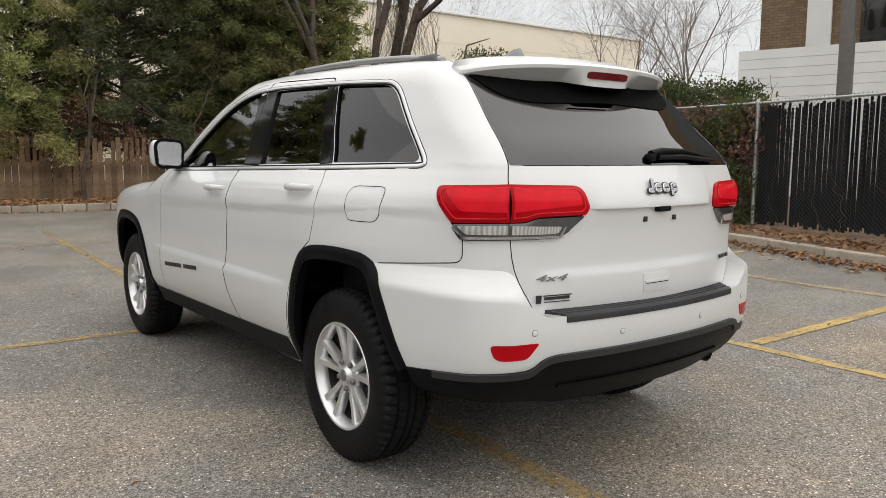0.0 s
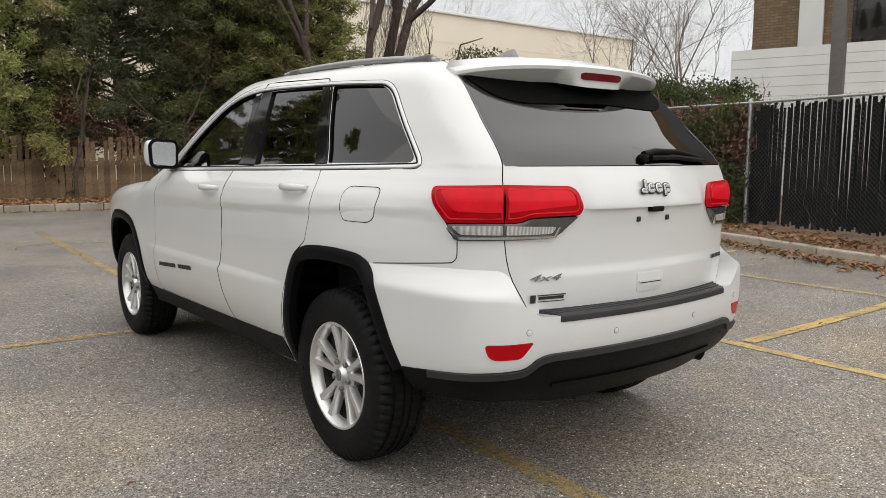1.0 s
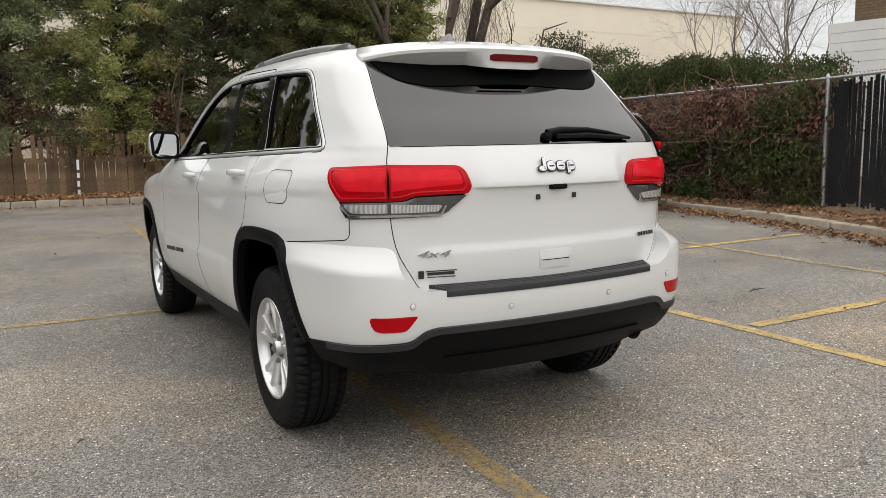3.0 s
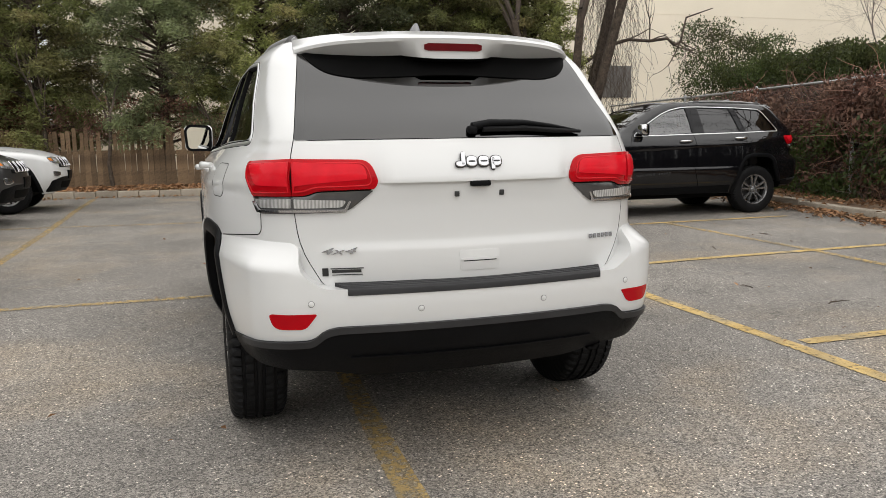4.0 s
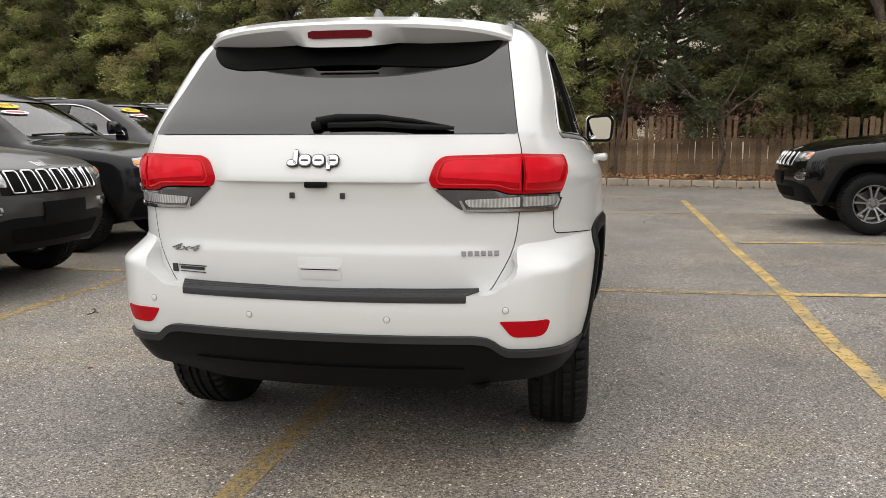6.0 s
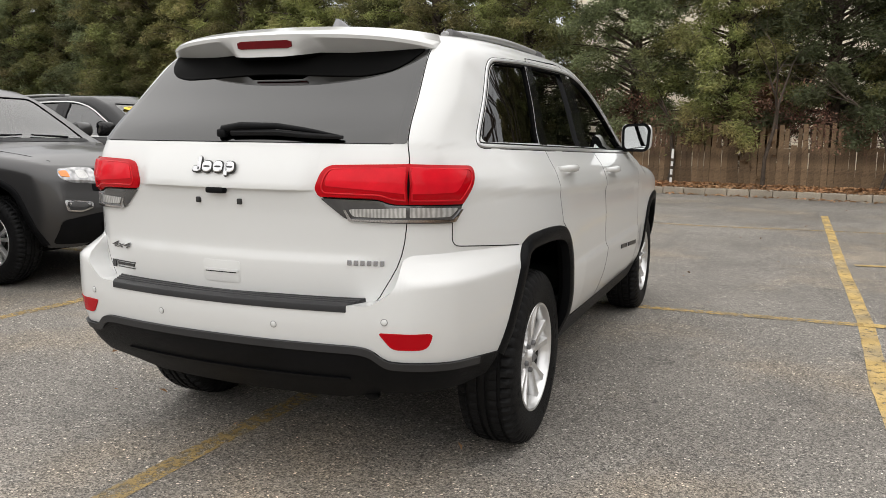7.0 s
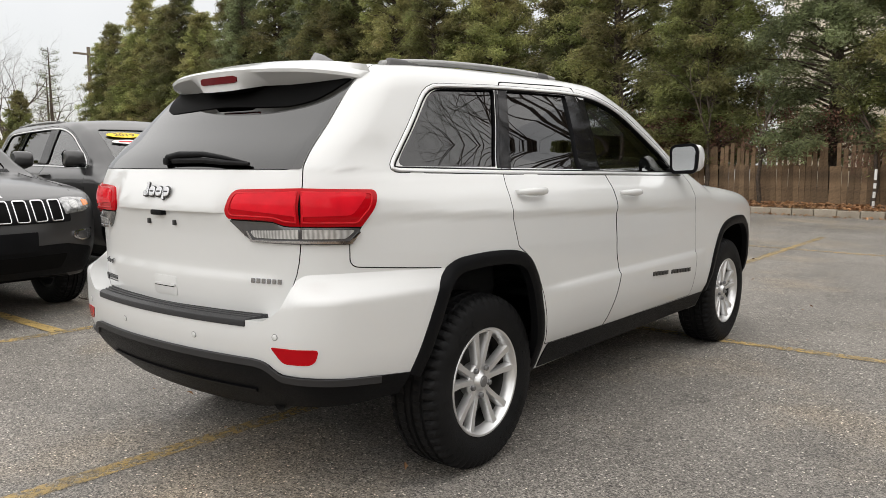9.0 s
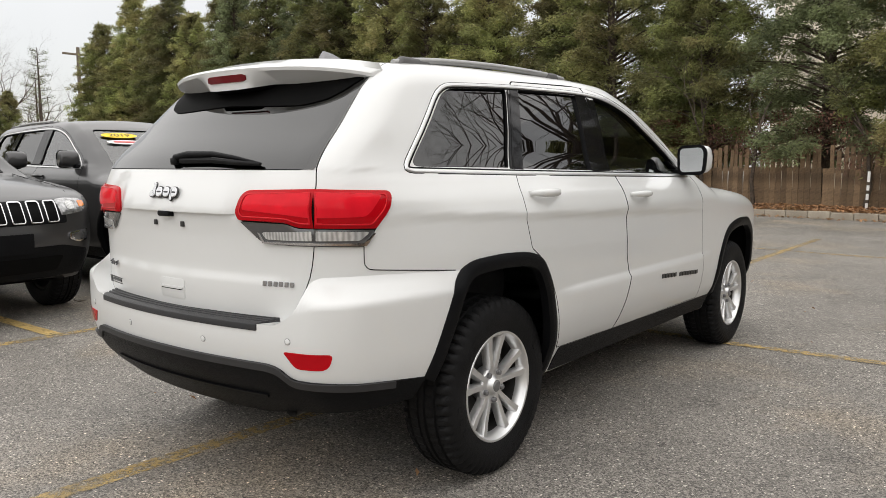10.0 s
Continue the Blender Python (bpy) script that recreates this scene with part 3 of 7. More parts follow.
def wheel_meshes():
    """Tyre, rim and brake of a right wheel round the x axis, its face towards +x."""
    tyre = bmesh.new()
    prof = [(0.075, 0.215), (0.108, 0.226), (0.119, 0.250), (0.123, 0.292), (0.118, 0.330), (0.109, 0.350), (0.101, 0.360), (0.088, 0.367), (0.072, 0.3705), (0.070, 0.361), (0.058, 0.361), (0.056, 0.372), (0.024, 0.373), (0.022, 0.363), (0.010, 0.363), (0.008, 0.373)]
    prof = prof + [(-x, r) for x, r in reversed(prof)]
    n = len(prof)

    def lugs(i, j):
        k = min(j, n - 1 - j)
        if k in (5, 6, 7, 8):
            return -0.013 if i % 4 == 0 else 0.0
        if k in (11, 12):
            return -0.006 if i % 4 == (1 if j < n / 2 else 3) else 0.0
        return 0.0

    revolve(tyre, prof, (0, 0, 0), 216, wobble=lugs)
    for i in range(34):
        a = 2 * math.pi * i / 34
        if i % 17 in (2, 3, 4, 5, 6, 9, 10, 11):
            m = Matrix.Rotation(a, 4, "X")
            box(tyre, (0, 0, 0), (0.002, 0.022, 0.024), m @ Matrix.Translation((0.1225, 0, 0.285)))
    rim = bmesh.new()
    revolve(rim, [(0.108, 0.232), (0.113, 0.229), (0.112, 0.221), (0.100, 0.213), (0.085, 0.205), (0.062, 0.202), (0.062, 0.212), (0.09, 0.222)], (0, 0, 0), 72)
    revolve(rim, [(0.098, 0.004), (0.098, 0.028), (0.092, 0.033), (0.084, 0.038), (0.079, 0.043), (0.079, 0.074), (0.070, 0.080), (0.060, 0.081), (0.02, 0.07), (0.02, 0.004)], (0, 0, 0), 40)
    for i in range(5):
        for s in (-1, 1):
            a = 2 * math.pi * i / 5
            turn = Matrix.Rotation(a, 4, "X")
            path = [(0.078, s * 0.013, 0.045), (0.087, s * 0.019, 0.090), (0.091, s * 0.034, 0.150), (0.101, s * 0.052, 0.216)]
            wide = [0.015, 0.016, 0.0175, 0.022]
            last = None
            for (px, py, pz), w in zip(path, wide):
                ring = [turn @ Vector(c) for c in ((px - 0.035, py - w, pz), (px - 0.016, py - w, pz), (px, py - w * 0.66, pz), (px, py + w * 0.66, pz), (px - 0.016, py + w, pz), (px - 0.035, py + w, pz))]
                ring = [rim.verts.new(c) for c in ring]
                if last:
                    for k in range(6):
                        rim.faces.new((last[k], last[(k + 1) % 6], ring[(k + 1) % 6], ring[k]))
                last = ring
    bmesh.ops.recalc_face_normals(rim, faces=rim.faces)
    nuts = bmesh.new()
    revolve(nuts, [(0.070, 0.001), (0.094, 0.001), (0.094, 0.008), (0.091, 0.0115), (0.070, 0.0115)], (0, 0, 0.0600), 12)
    bmesh.ops.recalc_face_normals(nuts, faces=nuts.faces)
    brake = bmesh.new()
    revolve(brake, [(0.061, 0.203), (0.02, 0.196), (-0.09, 0.205), (-0.10, 0.23), (-0.09, 0.232), (0.02, 0.212), (0.061, 0.211)], (0, 0, 0), 48)
    revolve(brake, [(0.0, 0.02), (0.02, 0.02), (0.025, 0.165), (-0.005, 0.165)], (0, 0, 0), 48)
    box(brake, (0.01, -0.13, 0.05), (0.06, 0.09, 0.16), bevel=0.01)
    bmesh.ops.recalc_face_normals(brake, faces=brake.faces)
    bmesh.ops.recalc_face_normals(tyre, faces=tyre.faces)
    return as_mesh(tyre, "tyre"), as_mesh(rim, "rim"), as_mesh(nuts, "wheel_nut"), as_mesh(brake, "wheel")


def both_sides(name, me, mat, parents, label="", smooth=35):
    """A part on the right flank and its mirror image on the left one."""
    if not hasattr(parents, "__len__"):
        parents = (parents, parents)
    me.name = name
    if mat:
        me.materials.append(mat)
    other = mirrored(me)
    return part(name, me, mat, parents[0], label, smooth), part(name, other, mat, parents[1], label, smooth)


def build_car(label):
    car = thing("car", label, "car")
    # the shell: hollow, with its windows and wheel wells cut through
    shell = hull(body)
    shell.materials.append(WHITE_PAINT)
    room = hull(lambda x, y, z: np.maximum(np.maximum(np.maximum(body(x, y, z) + 0.055, 0.44 - z), y - 2.2), -0.74 - y), 50, 24, 60, -44, 0.73, 1.40)
    room.materials.append(CABIN)
    shell = carve(shell, room)
    shell = carve(shell, prism([QUARTER_WINDOW, REAR_WINDOW, FRONT_WINDOW], "x", -1.3, 1.3, GAP))
    shell = carve(shell, prism([BACK_WINDOW], "y", -1.3, -0.22, GAP))
    shell = carve(shell, prism([WINDSCREEN], "y", 1.36, 2.9, GAP))
    for lo, hi in ((0.52, 1.3), (-1.3, -0.52)):
        shell = carve(shell, prism([[(u, v if v > 0.33 else 0.1) for u, v in shifted(arch, 0.02)] for arch in (REAR_ARCH, FRONT_ARCH)], "x", lo, hi, GAP))
    gate_shape = prism([shifted(GATE, 0.003)], "y", -1.3, -0.24, GAP)
    gate = carve(shell.copy(), gate_shape, "INTERSECT")
    shell = carve(shell, prism([GATE], "y", -1.3, -0.235, GAP))
    doors = {}
    for side, lo, hi in (("r", 0.62, 1.3), ("l", -1.3, -0.62)):
        for kind, line in (("rear", REAR_DOOR), ("front", FRONT_DOOR)):
            doors[kind, side] = carve(shell.copy(), prism([line], "x", lo, hi, GAP), "INTERSECT")
        shell = carve(shell, prism([DOORS], "x", lo - 0.004 if lo > 0 else lo, hi if hi > 0 else hi + 0.004, GAP))
    for m in (shell, gate, *doors.values()):
        sleek(m, body)
    part("body", shell, None, car, smooth=None)
    tailgate = part("tailgate", gate, None, car, smooth=None)
    door = {}
    for (kind, side), m in doors.items():
        door[kind, side] = part(kind + "_door", m, None, car, smooth=None)
    front_doors, rear_doors = (door["front", "r"], door["front", "l"]), (door["rear", "r"], door["rear", "l"])

    # glass
    both_sides("quarter_window", pane(shifted(QUARTER_WINDOW, -0.008), 90, -0.016, -0.011, PRIVACY), None, car, "dark privacy glass", 40)
    both_sides("window_pane", pane(shifted(REAR_WINDOW, -0.008), 90, -0.016, -0.011, PRIVACY), None, rear_doors, "dark privacy glass", 40)
    both_sides("window_pane", pane(shifted(FRONT_WINDOW, -0.008), 90, -0.016, -0.011, TINTED), None, front_doors, "light green tinted glass", 40)
    rear_glass = rounded([(-0.647, 1.247), (-0.573, 1.612), (0.573, 1.612), (0.647, 1.247)], 0.008, 2)
    part("rear_window", pane(rear_glass, 0, -0.004, 0.0025, REAR_PANE, step=0.03), None, tailgate, "dark privacy glass reaching to the tailgate's edges", 40)
    part("windscreen", pane(shifted(WINDSCREEN, -0.008), 180, -0.014, -0.009, TINTED, centre=(0, 1.2)), None, car, "clear laminated glass", 40)
    # black pillars between the side windows, bright moulding round them
    for line in ([(0.145, 1.246), (0.298, 1.596), (0.390, 1.602), (0.245, 1.242)], [(0.860, 1.230), (0.926, 1.614), (1.118, 1.618), (1.050, 1.230)]):
        both_sides("pillar_backing", laid(line, 90, -0.02, 0.0004), GAP, car)
    for line in ([(0.152, 1.25), (0.304, 1.596), (0.318, 1.597), (0.166, 1.249)], [(0.170, 1.249), (0.322, 1.597), (0.392, 1.600), (0.247, 1.245)],
                 [(0.857, 1.234), (0.922, 1.612), (1.030, 1.614), (1.0485, 1.234)], [(1.0515, 1.233), (1.034, 1.614), (1.120, 1.618), (1.054, 1.2335)]):
        both_sides("pillar_trim", laid(line, 90, -0.02, 0.0012), GLOSS_BLACK, car, "gloss black pillar trim")
    both_sides("sail_panel", laid([(1.975, 1.20), (1.84, 1.285), (2.04, 1.20)], 90, -0.01, 0.004), PLASTIC, front_doors)
    both_sides("moulding_shadow_gap", ringed(shifted(ALL_WINDOWS, -0.0045), shifted(ALL_WINDOWS, -0.002), 90, -0.012, 0.0008, split=4), GAP, car, "")
    both_sides("window_moulding", ringed(shifted(ALL_WINDOWS, -0.002), shifted(ALL_WINDOWS, 0.0135), 90, -0.012, 0.005, soft=0.003, split=4), MOULDING, car, "thin bright window moulding")
    both_sides("window_seal", ringed(shifted(ALL_WINDOWS, 0.0135), shifted(ALL_WINDOWS, 0.019), 90, -0.014, 0.0022, split=4), GAP, car, "black window seal")

    # rear bumper
    edge = curve((0, 0.590), (33, 0.588), (35.5, 0.583), (37, 0.573), (39, 0.548), (40.5, 0.539), (44, 0.537), (52, 0.528), (67, 0.507), (90, 0.48))
    top = curve((0, 0.720), (35, 0.724), (39.5, 0.765), (43.5, 0.870), (46, 0.882), (56, 0.884), (80, 0.874), (90, 0.87))
    arches = prism([REAR_ARCH], "x", -1.3, 1.3, GAP)
    skin = wrapped(bumper, edge, top, 80, 0.10, rows=26, columns=200)
    skin.materials.append(WHITE_PAINT)
    rear_bumper = part("rear_bumper", carve(skin, arches), None, car, smooth=40)
    floor_line = curve((0, 0.365), (30, 0.368), (40, 0.40), (52, 0.42), (90, 0.44))
    low = wrapped(bumper, floor_line, edge, 80, 0.12, rows=9, over=0.006)
    low.materials.append(PLASTIC)
    lower = part("lower_valance", carve(low, prism([REAR_ARCH], "x", -1.3, 1.3, PLASTIC)), None, rear_bumper, "matt black lower bumper", 28)
    lip = wrapped(bumper, lambda a: edge(a) - 0.024, lambda a: edge(a) + 0.001, 60, 0.02, rows=2, over=0.013)
    part("valance_lip", lip, LIP, rear_bumper, "dull grey plastic lip", 50)
    ridge = wrapped(bumper, lambda a: 0.456 + 0 * a, lambda a: 0.468 + 0 * a, 33, 0.02, rows=2, over=0.013)
    part("valance_ridge", ridge, PLASTIC, rear_bumper, "thin raised ridge", 50)
    # ribbed step pad on the bumper's ledge: wider at the tailgate than at its front lip
    bm = bmesh.new()
    cols = 44
    last = None
    ribs_at = [(w + d, h) for w in (0.16, 0.30, 0.44, 0.58, 0.72) for d, h in ((0.0, 0.0), (0.02, -0.007), (0.06, -0.007), (0.08, 0.0))]
    for c in range(cols + 1):
        t = -1 + 2 * c / cols
        yo = float(cast(bumper, (0.497 * t, -0.1, 0.715), (0, -1, 0))[1]) - 0.004
        yi = -0.842 + 0.2 * (0.552 * t) ** 2
        row = []
        for w, h in [(0.0, -0.012), (0.0, 0.0)] + ribs_at + [(0.93, 0.0), (0.985, -0.004), (1.0, -0.010), (1.0, -0.025), (0.85, -0.025)]:
            y = yi + (yo - yi) * w
            row.append(bm.verts.new((t * (0.552 - 0.055 * w), y, 0.746 - 0.020 * w + h)))
        if last:
            for k in range(len(row)):
                j = (k + 1) % len(row)
                bm.faces.new((last[k], last[j], row[j], row[k]))
        else:
            bm.faces.new(row)
        last = row
    bm.faces.new(last[::-1])
    bmesh.ops.recalc_face_normals(bm, faces=bm.faces)
    part("step_pad", bm, PAD, rear_bumper, "ribbed black step pad", 30)
    both_sides("reflector", laid(rounded([(0.604, 0.638), (0.768, 0.638), (0.752, 0.582), (0.645, 0.582)], [0.01, 0.015, 0.03, 0.02], 4), 0, -0.01, 0.006, bumper, 0.03, 0.003), RED_LENS, rear_bumper, "red reflector")
    for x, z in ((-0.24, 0.643), (0.24, 0.643), (-0.625, 0.675), (0.625, 0.675)):
        q = cast(bumper, (x, -0.1, z), (0, -1, 0))
        bm = bmesh.new()
        revolve(bm, [(-0.004, 0.0005), (0.0035, 0.0005), (0.0035, 0.0075), (0.002, 0.010), (-0.004, 0.010)], (0, 0, 0), 16)
        bmesh.ops.recalc_face_normals(bm, faces=bm.faces)
        n = outward(bumper, q)
        m = Matrix.Translation(Vector(q)) @ Vector((1, 0, 0)).rotation_difference(Vector(n)).to_matrix().to_4x4()
        bm.transform(m)
        part("parking_sensor", bm, WHITE_PAINT, rear_bumper)
        bm = bmesh.new()
        revolve(bm, [(-0.004, 0.0101), (0.0012, 0.0101), (0.0012, 0.0118), (-0.004, 0.0118)], (0, 0, 0), 16)
        bmesh.ops.recalc_face_normals(bm, faces=bm.faces)
        bm.transform(m)
        part("sensor_ring", bm, SATIN, rear_bumper)
    bm = bmesh.new()
    tube(bm, [(0.54, -0.55, 0.42), (0.53, -0.70, 0.415), (0.53, -0.785, 0.410)], [0.033, 0.035, 0.038], 20, cap=False)
    tube(bm, [(0.53, -0.785, 0.410), (0.54, -0.60, 0.42)], [0.034, 0.031], 20, cap=False)
    part("exhaust_pipe", bm, IRON, car, "sooty steel tailpipe", 50)
    bm = bmesh.new()
    box(bm, (0, 1.6, 0.375), (1.45, 3.2, 0.23), bevel=0.03)
    box(bm, (0, -0.3, 0.44), (1.35, 0.6, 0.14), bevel=0.03)
    box(bm, (0, -0.25, 0.45), (1.0, 0.8, 0.10), bevel=0.03)
    box(bm, (0, 0.0, 0.36), (1.3, 0.09, 0.09), bevel=0.02)
    part("underbody", bm, GAP, car)

    # wheel arch trims and sills
    for line, f in ((REAR_ARCH, lambda x, y, z: np.minimum(body(x, y, z), bumper(x, y, z))), (FRONT_ARCH, body)):
        keep = [i for i, p in enumerate(line) if not (p[0] < 0 and p[1] < 0.47)]
        inside = shifted(line, 0.058)
        both_sides("wheel_arch_trim", ringed([line[i] for i in keep], [inside[i] for i in keep], 90, -0.03, 0.012, f, split=2, close=False, soft=0.007), PLASTIC, car, "matt black wheel arch trim", 50)
    sill = rounded([(0.442, 0.332), (0.446, 0.449), (2.415, 0.428), (2.415, 0.332)], 0.006, 2)
    both_sides("sill", laid(sill, 90, -0.10, 0.003, body, 0.08, 0.0), PLASTIC, car, "matt black sill")
    part("fuel_door", mirrored(laid(FUEL_DOOR, 90, -0.01, 0.0022, soft=0.0012)), WHITE_PAINT, car)
    part("fuel_door_seam", mirrored(ringed(shifted(FUEL_DOOR, -0.0032), shifted(FUEL_DOOR, -0.0005), 90, -0.01, 0.0007)), GAP, car)
    # shut line of the bumper: along the wing, round a corner and up to the lamp
    bend = [(-0.652 + 0.03 * (1 - math.sin(t)), 0.9335 - 0.03 * math.cos(t)) for t in (0, 0.4, 0.8, 1.2, math.pi / 2)]
    bm = bmesh.new()
    tube(bm, [Vector(cast(body, (0, y, z), (1, 0, 0))) + Vector((0.0002, 0, 0)) for y, z in [(-0.30 - 0.0305 * k, 0.8768 + 0.0025 * k) for k in range(11)] + bend + [(-0.652, 0.96), (-0.652, 0.99)]], 0.0019, 6)
    both_sides("panel_seam", as_mesh(bm, "panel_seam"), GAP, car)

    # tail lamps in two pieces a side, one on the tailgate and one on the wing
    inner_red = rounded([(0.370, 1.098), (0.398, 1.174), (0.6625, 1.181), (0.6615, 1.053), (0.618, 1.055), (0.585, 1.069), (0.385, 1.073)], [0.02, 0.045, 0.002, 0.002, 0.02, 0.02, 0.01], 5)
    inner_low = rounded([(0.388, 1.068), (0.585, 1.064), (0.615, 1.050), (0.6612, 1.048), (0.6610, 0.989), (0.478, 0.994)], [0.008, 0.02, 0.02, 0.002, 0.002, 0.03], 5)
    both_sides("lamp_backing", laid(rounded([(0.378, 1.085), (0.41, 1.170), (0.6635, 1.179), (0.6625, 0.991), (0.49, 0.997)], 0.006, 2), 0, -0.02, 0.004, body, 0.03), GAP, tailgate)
    both_sides("tail_lamp", laid(inner_red, 0, -0.02, 0.014, body, 0.02, 0.006), RED_LENS, tailgate, "red tail lamp lens")
    both_sides("lamp_bezel", laid(inner_low, 0, -0.02, 0.010, body, 0.02, 0.005), SMOKE_LENS, tailgate, "smoked grey lamp bezel")
    both_sides("reversing_lamp", laid(rounded([(0.482, 1.036), (0.655, 1.042), (0.655, 1.009), (0.496, 1.011)], [0.012, 0.003, 0.003, 0.012], 3), 0, -0.01, 0.015, body, 0.02, 0.003), CLEAR_LENS, tailgate, "clear ribbed reversing lamp")
    both_sides("lamp_strip", laid([(0.659, 1.003), (0.490, 1.003), (0.474, 1.034), (0.466, 1.034), (0.482, 0.996), (0.659, 0.994)], 0, -0.01, 0.0155, body, 0.02, 0.002), CHROME, tailgate, "chrome strip")
    guide = rounded([(0.392, 1.100), (0.412, 1.163), (0.656, 1.169), (0.656, 1.066), (0.622, 1.068), (0.590, 1.081), (0.405, 1.084)], [0.02, 0.035, 0.002, 0.002, 0.02, 0.02, 0.01], 5)
    both_sides("light_guide", ringed(guide, shifted(guide, 0.005), 0, 0.0, 0.0165, body, 2, soft=0.001), RED_GUIDE, tailgate, "", 50)
    both_sides("lamp_glow", laid(rounded([(0.408, 1.108), (0.420, 1.160), (0.655, 1.167), (0.655, 1.088), (0.60, 1.096)], [0.01, 0.03, 0.003, 0.003, 0.03], 3), 0, 0.0, 0.0175, body, 0.02, 0.002), RED_GLOW, tailgate, "bright red lamp bars")
    # the outer pieces wrap round the corner, seen along 62 degrees from straight behind
    c, s = math.cos(radians(62)), math.sin(radians(62))

    def corner(x, y):
        return x * c + y * s

    tries = np.linspace(-0.46, -0.30, 161)
    met = cast(body, tries[:, None] * np.array([c, s, 0.0]) + np.array([0, 0, 1.1]), (s, -c, 0.0))
    a0 = float(tries[np.argmax(met[:, 0] > 0.6685)])
    a1, a2, a3, a4 = corner(0.80, -0.545), corner(0.806, -0.56), corner(0.795, -0.62), corner(0.783, -0.645)
    outer_red = rounded([(a0, 1.053), (a0, 1.181), (a1, 1.172), (a2, 1.115), (a3, 1.046)], [0.002, 0.002, 0.04, 0.04, 0.01], 5)
    outer_low = rounded([(a0, 0.989), (a0, 1.048), (a3, 1.041), (a4, 0.984)], [0.002, 0.002, 0.01, 0.03], 5)
    both_sides("lamp_backing", laid(rounded([(a0 - 0.009, 0.991), (a0 - 0.009, 1.179), (a1 - 0.01, 1.166), (a2 - 0.01, 1.115), (a4 - 0.004, 0.992)], 0.006, 2), 62, -0.02, 0.004, body, 0.03), GAP, car)
    both_sides("tail_lamp", laid(outer_red, 62, -0.02, 0.014, body, 0.02, 0.006), RED_LENS, car, "red tail lamp lens")
    both_sides("lamp_bezel", laid(outer_low, 62, -0.02, 0.010, body, 0.02, 0.005), SMOKE_LENS, car, "smoked grey lamp bezel")
    both_sides("side_lamp", laid(rounded([(a0 + 0.006, 1.009), (a0 + 0.006, 1.042), (a3 - 0.022, 1.036), (a4 - 0.03, 1.007)], [0.003, 0.003, 0.012, 0.012], 3), 62, -0.01, 0.015, body, 0.02, 0.003), CLEAR_LENS, car, "clear ribbed lamp")
    both_sides("lamp_strip", laid([(a0, 0.994), (a0, 1.002), (a4 - 0.018, 0.998), (a3 - 0.010, 1.030), (a3 - 0.003, 1.030), (a4 - 0.008, 0.989)], 62, -0.01, 0.0155, body, 0.02, 0.002), CHROME, car, "chrome strip")
    guide = rounded([(a0 + 0.004, 1.066), (a0 + 0.004, 1.169), (a1 - 0.022, 1.161), (a2 - 0.02, 1.115), (a3 - 0.016, 1.060)], [0.002, 0.002, 0.03, 0.03, 0.01], 5)
    both_sides("light_guide", ringed(guide, shifted(guide, 0.005), 62, 0.0, 0.0165, body, 2, soft=0.001), RED_GUIDE, car, "", 50)
    both_sides("lamp_glow", laid(rounded([(a0 + 0.005, 1.088), (a0 + 0.005, 1.167), (a1 - 0.040, 1.160), (a3 - 0.035, 1.088)], [0.003, 0.003, 0.02, 0.02], 3), 62, 0.0, 0.0175, body, 0.02, 0.002), RED_GLOW, car, "bright red lamp bars")

    # tailgate: the brow over the plate recess, handle, plate screws, badges
    def browed(x, y, z):
        fall = np.clip((1.24 - z) / 0.14, 0, 1) ** 1.5
        wide = np.clip((0.375 - np.abs(x)) / 0.06, 0, 1)
        return body(x, y, z) - 0.014 * fall * wide * wide * (3 - 2 * wide)

    brow = laid([(-0.374, 1.092), (-0.374, 1.238), (0.374, 1.238), (0.374, 1.092)], 0, -0.03, 0.0003, browed, 0.022)
    brow.materials.append(WHITE_PAINT)
    part("tailgate_brow", sleek(brow, browed), None, tailgate, smooth=None)
    bm = bmesh.new()
    box(bm, (0.0, -0.905, 1.083), (0.075, 0.05, 0.022), bevel=0.008)
    part("camera_housing", bm, PLASTIC, tailgate, "black reversing camera housing")
    for x in (-0.087, 0.087):
        q = cast(body, (x, -0.1, 1.046), (0, -1, 0))
        bm = bmesh.new()
        box(bm, tuple(q), (0.017, 0.016, 0.020), bevel=0.003)
        part("plate_clip", bm, BADGE_DARK, tailgate, "square black plate clip")
    grip = rounded([(-0.075, 0.762), (-0.080, 0.838), (0.080, 0.838), (0.075, 0.762)], 0.012, 3)
    part("gate_handle", laid(grip, 0, -0.01, 0.006, body, 0.02, 0.004), WHITE_PAINT, tailgate)
    # the shadow under the handle's lip, put in as a thin dark strip
    part("handle_slot", laid(rounded([(-0.064, 0.797), (-0.064, 0.801), (0.064, 0.801), (0.064, 0.797)], 0.001, 2), 0, 0, 0.0072, body), GAP, tailgate, "dark strip for the shadow under the handle lip")
    part("gate_handle_lip", laid(rounded([(-0.072, 0.801), (-0.072, 0.809), (0.072, 0.809), (0.072, 0.801)], 0.003, 2), 0, 0, 0.012, body, 0.02, 0.003), WHITE_PAINT, tailgate)

    def on_rear(me, x, z, lift=0.002, lean=0.0):
        q = cast(body, (x, -0.1, z), (0, -1, 0))
        n = Vector(outward(body, q))
        up = (Vector((0, 0, 1)) - n * n.z).normalized()
        m = Matrix((up.cross(n), up, n)).transposed().to_4x4()
        me.transform(Matrix.Translation(Vector(q) + n * lift) @ m)
        return me

    four = lettering("4x4", 0.036, 0.002)
